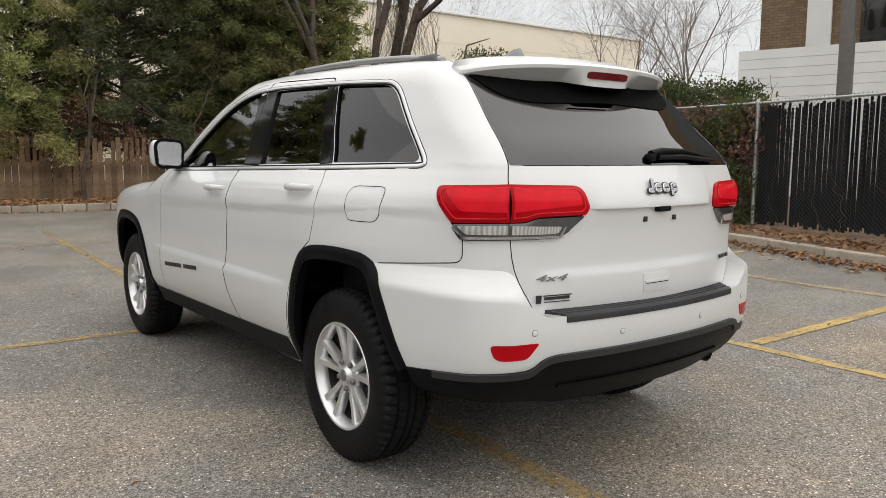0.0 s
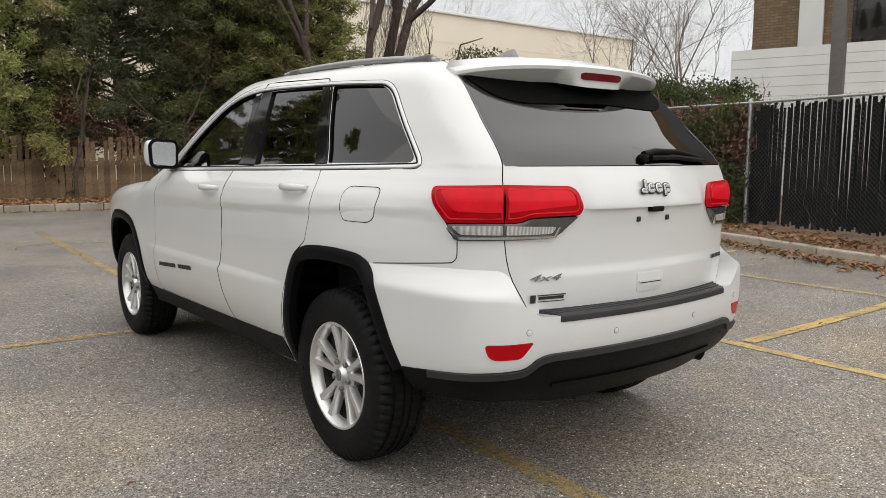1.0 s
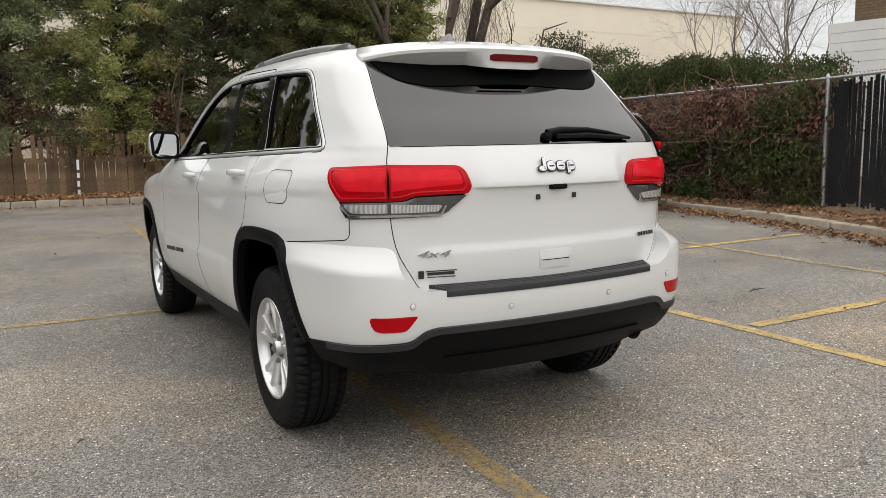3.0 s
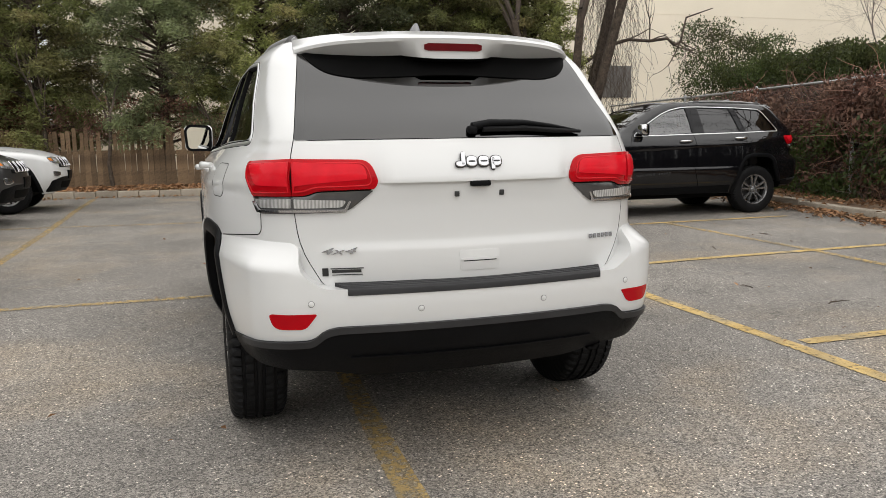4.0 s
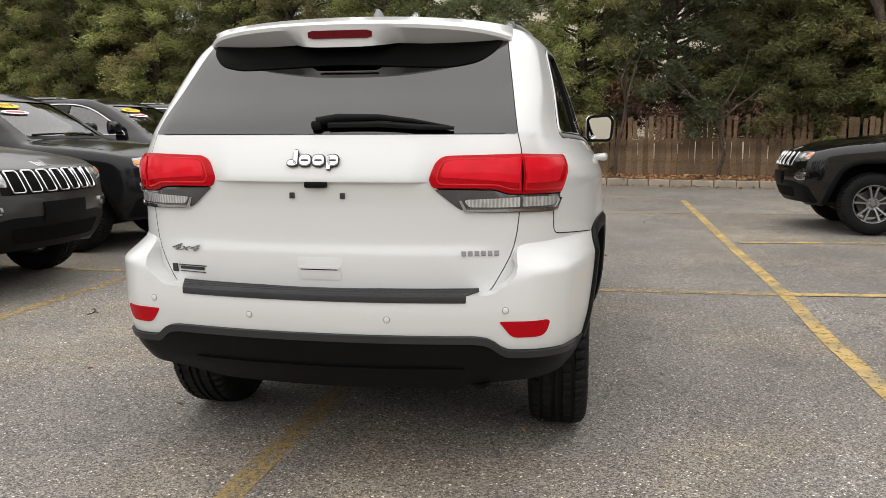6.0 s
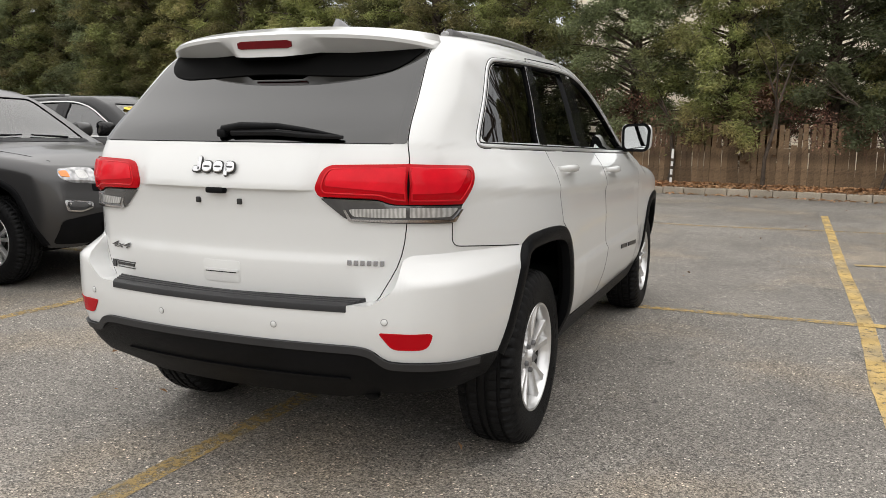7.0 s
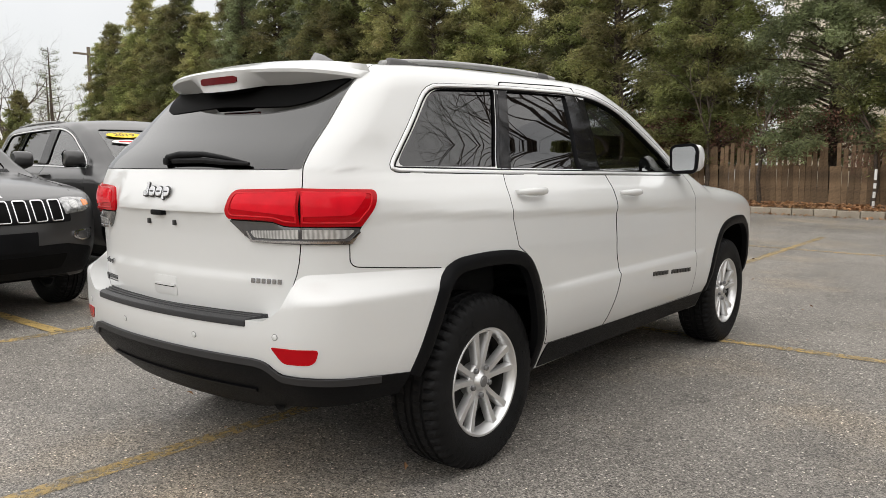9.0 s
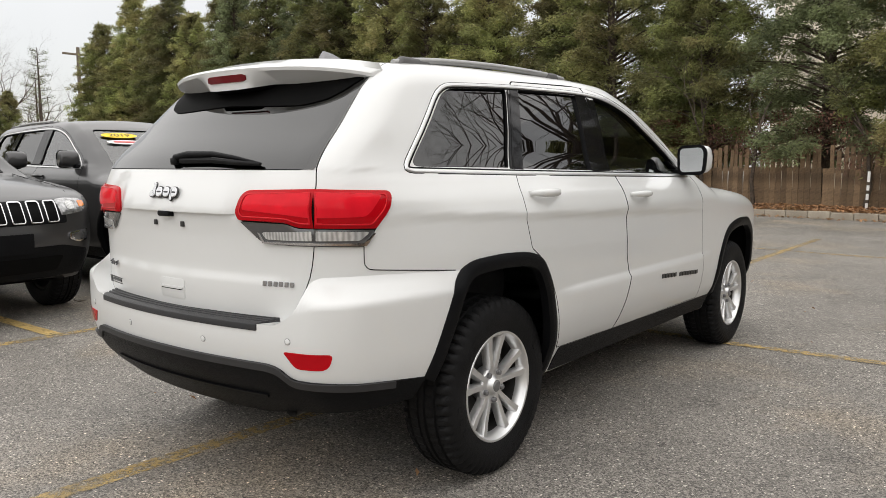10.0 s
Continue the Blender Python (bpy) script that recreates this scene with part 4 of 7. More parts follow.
    four.transform(Matrix.Diagonal((2.3, 0.95, 1, 1)) @ Matrix(((1, 0.35, 0, 0), (0, 1, 0, 0), (0, 0, 1, 0), (0, 0, 0, 1))))
    part("badge_lettering", on_rear(four, -0.513, 0.852), BADGE, tailgate, "chrome raised lettering reading 4x4", None)

    def marks(name, mat, items, x, z, lift, parent, label, oval=False):
        for u, v, w, h in items:
            bm = bmesh.new()
            if oval and w > 0.016 or oval and h < 0.02:
                loop = [(u + w / 2 * math.copysign(abs(math.cos(t)) ** 0.75, math.cos(t)), v + h / 2 * math.copysign(abs(math.sin(t)) ** 0.75, math.sin(t))) for t in [2 * math.pi * k / 28 for k in range(28)]]
                rings = [[bm.verts.new((u + (p - u) * g, v + (q - v) * g, e)) for p, q in loop] for g, e in ((1, -0.002), (1, 0.0008), (0.86, 0.002))]
                for a, b in zip(rings, rings[1:]):
                    for k in range(28):
                        bm.faces.new((a[k], a[(k + 1) % 28], b[(k + 1) % 28], b[k]))
                bm.faces.new(rings[-1])
                bm.faces.new(rings[0][::-1])
            else:
                box(bm, (u, v, 0), (w, h, 0.004), bevel=0.0015)
            part(name, on_rear(as_mesh(bm, name), x, z, lift), mat, parent, label, None)

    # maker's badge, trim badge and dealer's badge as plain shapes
    emblem = [(-0.066, 0.004, 0.0155, 0.048), (-0.077, -0.015, 0.034, 0.020), (-0.034, -0.006, 0.040, 0.038), (0.012, -0.006, 0.040, 0.038), (0.060, -0.006, 0.040, 0.038), (0.047, -0.014, 0.0145, 0.044)]
    marks("badge_back", BADGE_DARK, [(u, v, w + 0.007, h + 0.007) for u, v, w, h in emblem], 0.0, 1.163, 0.016, tailgate, "black backing of the maker's badge", True)
    marks("badge", CHROME, emblem, 0.0, 1.163, 0.020, tailgate, "chrome maker's badge", True)
    marks("badge_hole", BADGE_DARK, [(-0.034, -0.006, 0.027, 0.0065), (0.012, -0.006, 0.027, 0.0065), (0.062, -0.006, 0.025, 0.0065)], 0.0, 1.163, 0.0215, tailgate, "", True)
    marks("trim_badge", BADGE, [(-0.055 + 0.022 * i, 0, 0.015, 0.017) for i in range(6)], 0.535, 0.856, 0.002, tailgate, "chrome trim badge")
    marks("dealer_badge", BADGE_DARK, [(-0.062, 0, 0.022, 0.030), (0.016, 0.012, 0.12, 0.004), (0.014, 0.002, 0.105, 0.011), (0.016, -0.011, 0.11, 0.003)], -0.503, 0.778, 0.001, tailgate, "black and grey dealer badge")

    # wiper
    bm = bmesh.new()
    path = [cast(body, (x, -0.1, z), (0, -1, 0)) for x, z in ((-0.01, 1.276), (0.06, 1.284), (0.2, 1.285), (0.31, 1.276), (0.43, 1.262))]
    lift = (0.018, 0.023, 0.023, 0.020, 0.014)
    pts = [Vector(p) + Vector(outward(body, p)) * h for p, h in zip(path, lift)]
    tube(bm, pts, [0.0155, 0.0145, 0.011, 0.008, 0.004], 10)
    box(bm, tuple(Vector(path[0]) + Vector((0, -0.012, 0))), (0.036, 0.036, 0.030), bevel=0.010)
    part("wiper_arm", bm, PLASTIC, tailgate, "gloss black rear wiper arm", 60)
    bm = bmesh.new()
    blade = [cast(body, (x, -0.1, z), (0, -1, 0)) for x, z in ((0.03, 1.268), (0.2, 1.270), (0.33, 1.262), (0.445, 1.258))]
    tube(bm, [Vector(p) + Vector(outward(body, p)) * 0.014 for p in blade], [0.011, 0.011, 0.010, 0.006], 6)
    part("wiper_blade", bm, RUBBER, tailgate, "", 60)

    # roof spoiler, its underside coloured near-black as if unlit, and the high brake lamp
    bm = bmesh.new()
    cols, last = 48, None
    for c in range(cols + 1):
        t = -1 + 2 * c / cols
        x = 0.592 * math.sin(t * math.pi / 2) ** 1 if abs(t) < 1 else 0.592 * t
        k = abs(x) / 0.592
        te = -0.635 + 0.15 * k**2.2 + 0.07 * k**9
        zt = 1.642 - 0.020 * k**2.5 - 0.012 * k**8
        zr = float(roof_line(-0.30)) - 0.10 * x * x + 0.004
        fall = 0.067 - 0.014 * k**4
        notch = 0.020 * max(0, 1 - (x / 0.19) ** 4) if abs(x) < 0.19 else 0
        proud = max(0.0, min(1.0, (0.20 - abs(x)) / 0.07))
        proud = proud * proud * (3 - 2 * proud)
        row = [(-0.27, zr - 0.05 * k**6), (-0.34, zr - 0.003 - 0.05 * k**6), (te * 0.55 - 0.15, (zr + zt) / 2 + 0.012), (te + 0.05, zt + 0.008), (te + 0.012, zt), (te, zt - 0.010), (te + 0.004, zt - 0.022), (te + 0.085 - 0.070 * proud, zt - fall - notch), (te + 0.10 - 0.05 * proud, zt - fall - 0.008 - notch), (-0.47 + 0.10 * k * k, 1.575 - 0.02 * k), (-0.33, 1.60 - 0.03 * k)]
        row = [bm.verts.new((x, y, z)) for y, z in row]
        if last:
            for i in range(len(row)):
                j = (i + 1) % len(row)
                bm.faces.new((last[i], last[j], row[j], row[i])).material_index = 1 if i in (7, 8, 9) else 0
        else:
            bm.faces.new(row)
        last = row
    bm.faces.new(last[::-1])
    bmesh.ops.recalc_face_normals(bm, faces=bm.faces)
    wing = as_mesh(bm, "spoiler")
    wing.materials.append(WHITE_PAINT)
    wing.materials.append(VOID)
    spoiler = part("spoiler", wing, None, tailgate, smooth=40)
    # sheet laid on the rear glass, painting the dark under the spoiler
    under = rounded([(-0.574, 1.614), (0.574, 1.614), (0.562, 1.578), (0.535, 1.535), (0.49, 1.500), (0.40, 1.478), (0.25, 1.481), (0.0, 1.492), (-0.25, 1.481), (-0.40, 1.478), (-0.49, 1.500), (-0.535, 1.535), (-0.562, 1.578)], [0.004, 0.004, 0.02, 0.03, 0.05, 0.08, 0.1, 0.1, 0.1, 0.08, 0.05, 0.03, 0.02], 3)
    part("spoiler_underside", laid(under, 0, -0.01, 0.012, body, 0.03, 0.006), VOID, spoiler, "black sheet on the rear glass for the dark under the spoiler", 50)
    bm = bmesh.new()
    cols, last = 14, None
    for c in range(cols + 1):
        x = -0.118 + 0.236 * c / cols
        k = abs(x) / 0.592
        te = -0.635 + 0.15 * k**2.2
        h = 0.014 if 0 < c < cols else 0.009
        row = [bm.verts.new((x, te + dy + (1.632 - 1.6) * 0.25, 1.598 + dz)) for dy, dz in ((-0.006, h), (-0.003, -h), (0.03, -h), (0.03, h))]
        if last:
            for i in range(4):
                bm.faces.new((last[i], last[(i + 1) % 4], row[(i + 1) % 4], row[i]))
        else:
            bm.faces.new(row)
        last = row
    bm.faces.new(last[::-1])
    bmesh.ops.recalc_face_normals(bm, faces=bm.faces)
    part("high_brake_lamp", bm, DARK_RED, spoiler, "dark red high brake lamp", 40)
    # aerial fin and roof rails
    bm = bmesh.new()
    zf = float(roof_line(0.0))
    rows = []
    for y, w, h in ((-0.13, 0.012, 0.0), (-0.125, 0.022, 0.04), (-0.10, 0.026, 0.072), (-0.05, 0.030, 0.062), (0.05, 0.030, 0.026), (0.12, 0.014, 0.0)):
        z = float(roof_line(y)) - 0.004
        rows.append([bm.verts.new((x, y, z + k)) for x, k in ((-w, 0), (-w * 0.7, h * 0.55), (-0.006, h), (0.006, h), (w * 0.7, h * 0.55), (w, 0))])
    for a, b in zip(rows, rows[1:]):
        for k in range(5):
            bm.faces.new((a[k], a[k + 1], b[k + 1], b[k]))
    bm.faces.new(rows[0])
    bmesh.ops.recalc_face_normals(bm, faces=bm.faces)
    part("aerial_fin", bm, SATIN, car, "grey shark-fin aerial", 60)
    for s in (1, -1):
        bm = bmesh.new()
        pts, rad = [], []
        for i in range(15):
            y = -0.27 + 1.26 * i / 14
            x = s * (0.600 - 0.035 * abs(i - 7) / 7 * (i < 7))
            top = float(cast(body, (x, y, 1.2), (0, 0, 1))[2])
            lift = 0.026 * math.sin(math.pi * min(1, max(0, (i + 0.25) / 14.5))) ** 0.35
            pts.append((x, y, top + lift - 0.008))
            rad.append(0.014)
        tube(bm, pts, rad, 8)
        rail = part("roof_rail", bm, RAIL, car, "satin grey roof rail", 60)
        for i in (1, 13):
            bm = bmesh.new()
            box(bm, (pts[i][0], pts[i][1] + (0.03 if i == 1 else -0.03), pts[i][2] - 0.016), (0.048, 0.27 if i == 1 else 0.15, 0.062), bevel=0.014, taper=(0.7, 0.6))
            part("rail_foot", bm, FOOT, rail, "dark grey rail foot", 60)

    # door handles, mirrors, door lettering, ridge along the doors
    for y, z, pair in ((0.282, 1.142, rear_doors), (1.213, 1.110, front_doors)):
        bm = bmesh.new()
        pts = []
        for i in range(9):
            t = i / 8
            p = Vector(cast(body, (0, y - 0.105 + 0.21 * t, z + 0.004), (1, 0, 0)))
            pts.append(p + Vector((0.008 + 0.036 * math.sin(math.pi * t) ** 0.45, 0, 0)))
        rows = []
        for i, p in enumerate(pts):
            h = 0.017 * (0.55 + 0.45 * math.sin(math.pi * i / 8) ** 0.5)
            rows.append([bm.verts.new(p + Vector((dx, 0, dz * h))) for dx, dz in ((0, -1), (0.010, -0.8), (0.014, 0), (0.010, 0.8), (0, 1), (-0.012, 0.9), (-0.012, -0.9))])
        for a, b in zip(rows, rows[1:]):
            for k in range(7):
                bm.faces.new((a[k], a[(k + 1) % 7], b[(k + 1) % 7], b[k]))
        bm.faces.new(rows[0])
        bm.faces.new(rows[-1][::-1])
        bmesh.ops.recalc_face_normals(bm, faces=bm.faces)
        both_sides("door_handle", as_mesh(bm, "door_handle"), WHITE_PAINT, pair, smooth=60)
    bm = bmesh.new()
    prof = [(1.90, 1.203), (1.885, 1.29), (1.90, 1.369), (1.96, 1.374), (2.0, 1.32), (1.99, 1.225)]
    rows = []
    for x, k in ((0.868, 0.80), (0.885, 0.98), (0.94, 1.0), (1.01, 0.98), (1.036, 0.92), (1.046, 0.78)):
        rows.append([bm.verts.new((x, 1.94 + (y - 1.94) * k - 0.03 * (x - 0.87), 1.288 + (z - 1.288) * k)) for y, z in rounded(prof, 0.03, 2)])
    for a, b in zip(rows, rows[1:]):
        for k in range(len(a)):
            j = (k + 1) % len(a)
            bm.faces.new((a[k], a[j], b[j], b[k]))
    bm.faces.new(rows[0])
    bm.faces.new(rows[-1][::-1])
    bmesh.ops.recalc_face_normals(bm, faces=bm.faces)
    caps = both_sides("mirror_cap", as_mesh(bm, "mirror_cap"), WHITE_PAINT, front_doors, smooth=50)
    face = bmesh.new()
    line = rounded([(0.893, 1.217), (0.889, 1.352), (1.012, 1.360), (1.032, 1.335), (1.024, 1.217)], 0.026, 4)
    bezel = bmesh.new()
    for bmx, grow, yy in ((bezel, -0.017, 1.881), (face, 0.0, 1.876)):
        poly = shifted(line, grow)
        a = [bmx.verts.new((u, yy + 0.02 * (1.0 - u) * 0 - 0.03 * (u - 0.87), v)) for u, v in poly]
        b = [bmx.verts.new((u, yy + 0.012 - 0.03 * (u - 0.87), v)) for u, v in poly]
        bmx.faces.new(a)
        bmx.faces.new(b[::-1])
        for i in range(len(a)):
            j = (i + 1) % len(a)
            bmx.faces.new((a[i], a[j], b[j], b[i]))
        bmesh.ops.recalc_face_normals(bmx, faces=bmx.faces)
    both_sides("mirror_bezel", as_mesh(bezel, "mirror_bezel"), PLASTIC, caps, "black mirror bezel")
    both_sides("mirror_pane", as_mesh(face, "mirror_pane"), MIRROR, caps, "mirror glass", None)
    bm = bmesh.new()
    box(bm, (0.85, 1.955, 1.215), (0.12, 0.09, 0.035), bevel=0.012)
    both_sides("mirror_foot", as_mesh(bm, "mirror_foot"), PLASTIC, front_doors, "black mirror foot")
    for i in range(13):
        if i != 5:
            word = bmesh.new()
            y = 1.49 + 0.043 * i
            p = Vector(cast(body, (0, y, 0.655 - 0.035 * i / 13), (1, 0, 0)))
            box(word, tuple(p + Vector((0.002, 0, 0))), (0.005, 0.033, 0.023), bevel=0.001)
            both_sides("door_badge", as_mesh(word, "door_badge"), BADGE_DARK, front_doors, "dark bar of the model badge", None)

    # cowl, bonnet shut lines
    part("cowl_panel", laid(rounded([(-0.66, 1.172), (-0.655, 1.202), (0.655, 1.202), (0.66, 1.172)], 0.004, 2), 180, -0.02, 0.005, body, 0.05, 0.002, centre=(0, 1.2)), PLASTIC, car, "black cowl panel below the windscreen")
    for s in (1, -1):
        bm = bmesh.new()
        pts = [Vector(cast(body, (s * x, y, 0.8), (0, 0, 1))) + Vector((0, 0, 0.0008)) for x, y in ((0.735, 2.36), (0.75, 2.6), (0.745, 2.9), (0.725, 3.2), (0.69, 3.42))]
        tube(bm, pts, 0.003, 4)
        part("bonnet_seam", bm, GAP, car)
        bm = bmesh.new()
        pts = [Vector(cast(body, (x, 1.2, z), (0, 1, 0))) + Vector((0, 0.012, 0.008)) for x, z in (((s * 0.5 + 0.1), 1.205), (s * 0.3 + 0.1, 1.215), (s * 0.05 + 0.05, 1.225))]
        tube(bm, pts, [0.012, 0.010, 0.007], 6)
        part("wiper_arm", bm, PLASTIC, car, "black windscreen wiper", 60)

    # front: grille, lamps, bumper
    grille = part("grille", laid(rounded([(-0.55, 0.785), (-0.55, 0.965), (0.55, 0.965), (0.55, 0.785)], 0.02, 3), 180, -0.02, 0.006, body, 0.05, 0.003, centre=(0, 1.6)), PLASTIC, car, "black grille with seven chrome-ringed slots")
    for i in range(7):
        u = -0.42 + 0.14 * i
        slot = rounded([(u - 0.053, 0.795), (u - 0.053, 0.956), (u + 0.053, 0.956), (u + 0.053, 0.795)], 0.022, 4)
        part("slot_ring", ringed(slot, shifted(slot, 0.010), 180, 0.0, 0.022, body, 1, soft=0.003, centre=(0, 1.6)), CHROME, grille, "chrome slot ring", 50)
        mesh = part("slot_mesh", laid(shifted(slot, 0.008), 180, 0.0, 0.008, body, centre=(0, 1.6)), GAP, grille)
    lamp = rounded([(-0.53, 0.845), (-0.51, 0.965), (-0.60, 0.975), (-0.78, 0.965), (-0.80, 0.90), (-0.74, 0.86)], [0.01, 0.02, 0.03, 0.03, 0.02, 0.03], 3)
    both_sides("headlamp", laid([(0.95 * u, z) for u, z in lamp], 180, -0.02, 0.014, body, 0.03, 0.006, centre=(0, 1.6)), LAMP_GLASS, car, "clear headlamp in a dark housing")
    both_sides("headlamp_lens", laid(rounded([(-0.56, 0.885), (-0.56, 0.945), (-0.64, 0.945), (-0.64, 0.885)], 0.028, 4), 180, 0, 0.020, body, 0.02, 0.003, centre=(0, 1.6)), CLEAR_LENS, car, "clear projector lens")
    both_sides("side_marker", laid(rounded([(-0.69, 0.895), (-0.69, 0.945), (-0.745, 0.942), (-0.745, 0.905)], 0.01, 2), 180, 0, 0.021, body, 0.02, 0.003, centre=(0, 1.6)), AMBER, car, "amber indicator")
    chin = part("front_bumper_valance", laid(rounded([(-0.76, 0.36), (-0.76, 0.56), (-0.50, 0.615), (0.50, 0.615), (0.76, 0.56), (0.76, 0.36)], 0.04, 3), 180, -0.03, 0.012, body, 0.06, 0.008, centre=(0, 1.6)), PLASTIC, car, "black lower front bumper")
    part("air_intake", laid(rounded([(-0.45, 0.42), (-0.50, 0.54), (0.50, 0.54), (0.45, 0.42)], 0.03, 3), 180, 0, 0.016, body, 0.06, centre=(0, 1.6)), GAP, chin)
    part("plate_holder", laid(rounded([(-0.235, 0.575), (-0.235, 0.722), (0.235, 0.722), (0.235, 0.575)], 0.008, 2), 180, 0, 0.026, body, 0.06, 0.003, centre=(0, 1.6)), PLASTIC, chin, "empty black plate holder")
    both_sides("fog_lamp_ring", laid(rounded([(-0.555, 0.655), (-0.56, 0.705), (-0.75, 0.725), (-0.735, 0.635), (-0.64, 0.625)], 0.018, 3), 180, 0, 0.018, body, 0.03, 0.004, centre=(0, 1.6)), CHROME, car, "chrome-framed fog lamp")
    both_sides("fog_lamp", laid(rounded([(-0.572, 0.660), (-0.574, 0.696), (-0.735, 0.712), (-0.722, 0.645), (-0.645, 0.637)], 0.014, 3), 180, 0, 0.021, body, 0.03, 0.004, centre=(0, 1.6)), SMOKE_LENS, car)

    for i, (w, h) in enumerate(((0.020, 0.040), (0.030, 0.030), (0.030, 0.030), (0.032, 0.036))):
        u = 0.055 - 0.037 * i
        part("hood_badge", laid(rounded([(u - w / 2, 0.985), (u - w / 2, 0.985 + h), (u + w / 2, 0.985 + h), (u + w / 2, 0.985)], 0.006, 2), 180, 0, 0.004, body, centre=(0, 1.6)), CHROME, car, "bright maker's badge on the bonnet")
    # wheels
    tyre, rim, nuts, brake = wheel_meshes()
    bm = bmesh.new()
    revolve(bm, [(0.094, 0.001), (0.1010, 0.001), (0.1010, 0.019), (0.0985, 0.021), (0.0985, 0.025), (0.094, 0.026)], (0, 0, 0), 28)
    bmesh.ops.recalc_face_normals(bm, faces=bm.faces)
    cap = as_mesh(bm, "centre_cap")
    for x, y, turn in ((0.780, 0.0, 0), (0.780, 2.915, 0), (-0.780, 0.0, 180), (-0.780, 2.915, 180)):
        wheel = part("wheel", brake, IRON, car, smooth=40)
        wheel.matrix_basis = pose(x, y, 0.3665, 0, 0, turn) @ Matrix.Diagonal((1, 0.984, 0.984, 1))
        part("tyre", tyre, RUBBER, wheel, "black all-terrain tyre", 40)
        part("rim", rim, ALLOY, wheel, "silver ten-spoke alloy rim", 40)
        part("centre_cap", cap, SATIN, wheel, "grey centre cap", 40)
        for i in range(5):
            nut = part("wheel_nut", nuts, SATIN, wheel)
            nut.matrix_basis = Matrix.Rotation(2 * math.pi * (i + 0.5) / 5, 4, "X")

    # cabin
    for x in (-0.37, 0.37):
        bm = bmesh.new()
        box(bm, (x, 1.12, 0.72), (0.50, 0.52, 0.18), bevel=0.06)
        box(bm, (x, 0.83, 1.02), (0.48, 0.16, 0.62), pose(0, 0, 0, -14), bevel=0.06)
        box(bm, (x, 0.72, 1.40), (0.27, 0.10, 0.18), pose(0, 0, 0, -10), bevel=0.04)
        part("front_seat", bm, LEATHER, car, "dark cloth front seat", 60)
    bm = bmesh.new()
    box(bm, (0, 0.18, 0.72), (1.30, 0.50, 0.18), bevel=0.06)
    box(bm, (0, -0.10, 1.0), (1.28, 0.16, 0.58), pose(0, 0, 0, -16), bevel=0.06)
    for x in (-0.40, 0, 0.40):
        box(bm, (x, -0.20, 1.33), (0.24, 0.08, 0.12), pose(0, 0, 0, -12), bevel=0.03)
    part("rear_bench", bm, LEATHER, car, "dark cloth rear bench", 60)
    bm = bmesh.new()
    box(bm, (0, 1.95, 0.98), (1.40, 0.42, 0.26), bevel=0.09)
    box(bm, (0, 1.45, 0.72), (0.22, 0.8, 0.28), bevel=0.04)
    part("dashboard", bm, CABIN, car)
    bm = bmesh.new()
    ring = [Vector((-0.37 + 0.185 * math.cos(a), 0.07 * math.sin(a) * 0.35, 0.185 * math.sin(a))) for a in [2 * math.pi * i / 24 for i in range(25)]]
    tube(bm, [Vector((p.x, 1.62 - p.y * 1.0, 1.03 + p.z * 0.93)) for p in ring], 0.016, 8, cap=False)
    box(bm, (-0.37, 1.64, 1.03), (0.17, 0.05, 0.12), bevel=0.02)
    box(bm, (-0.37, 1.64, 1.03), (0.34, 0.03, 0.035), bevel=0.01)
    part("steering_wheel", bm, CABIN, car, "", 60)
    return car


def repaint(car, paint, label, trim=None):
    """Another colour for a copy, with its own paint on the shared meshes."""
    tagged(car, label)
    for ob in car.children_recursive:
        for slot in ob.material_slots:
            new_one = paint if slot.material == WHITE_PAINT else (trim or {}).get(slot.material.name if slot.material else "")
            if new_one:
                slot.link = "OBJECT"
                slot.material = new_one
    return car


white_car = build_car("white four-door estate car with matt black lower trim")
white_car.matrix_basis = pose(0.009, 0, 0)


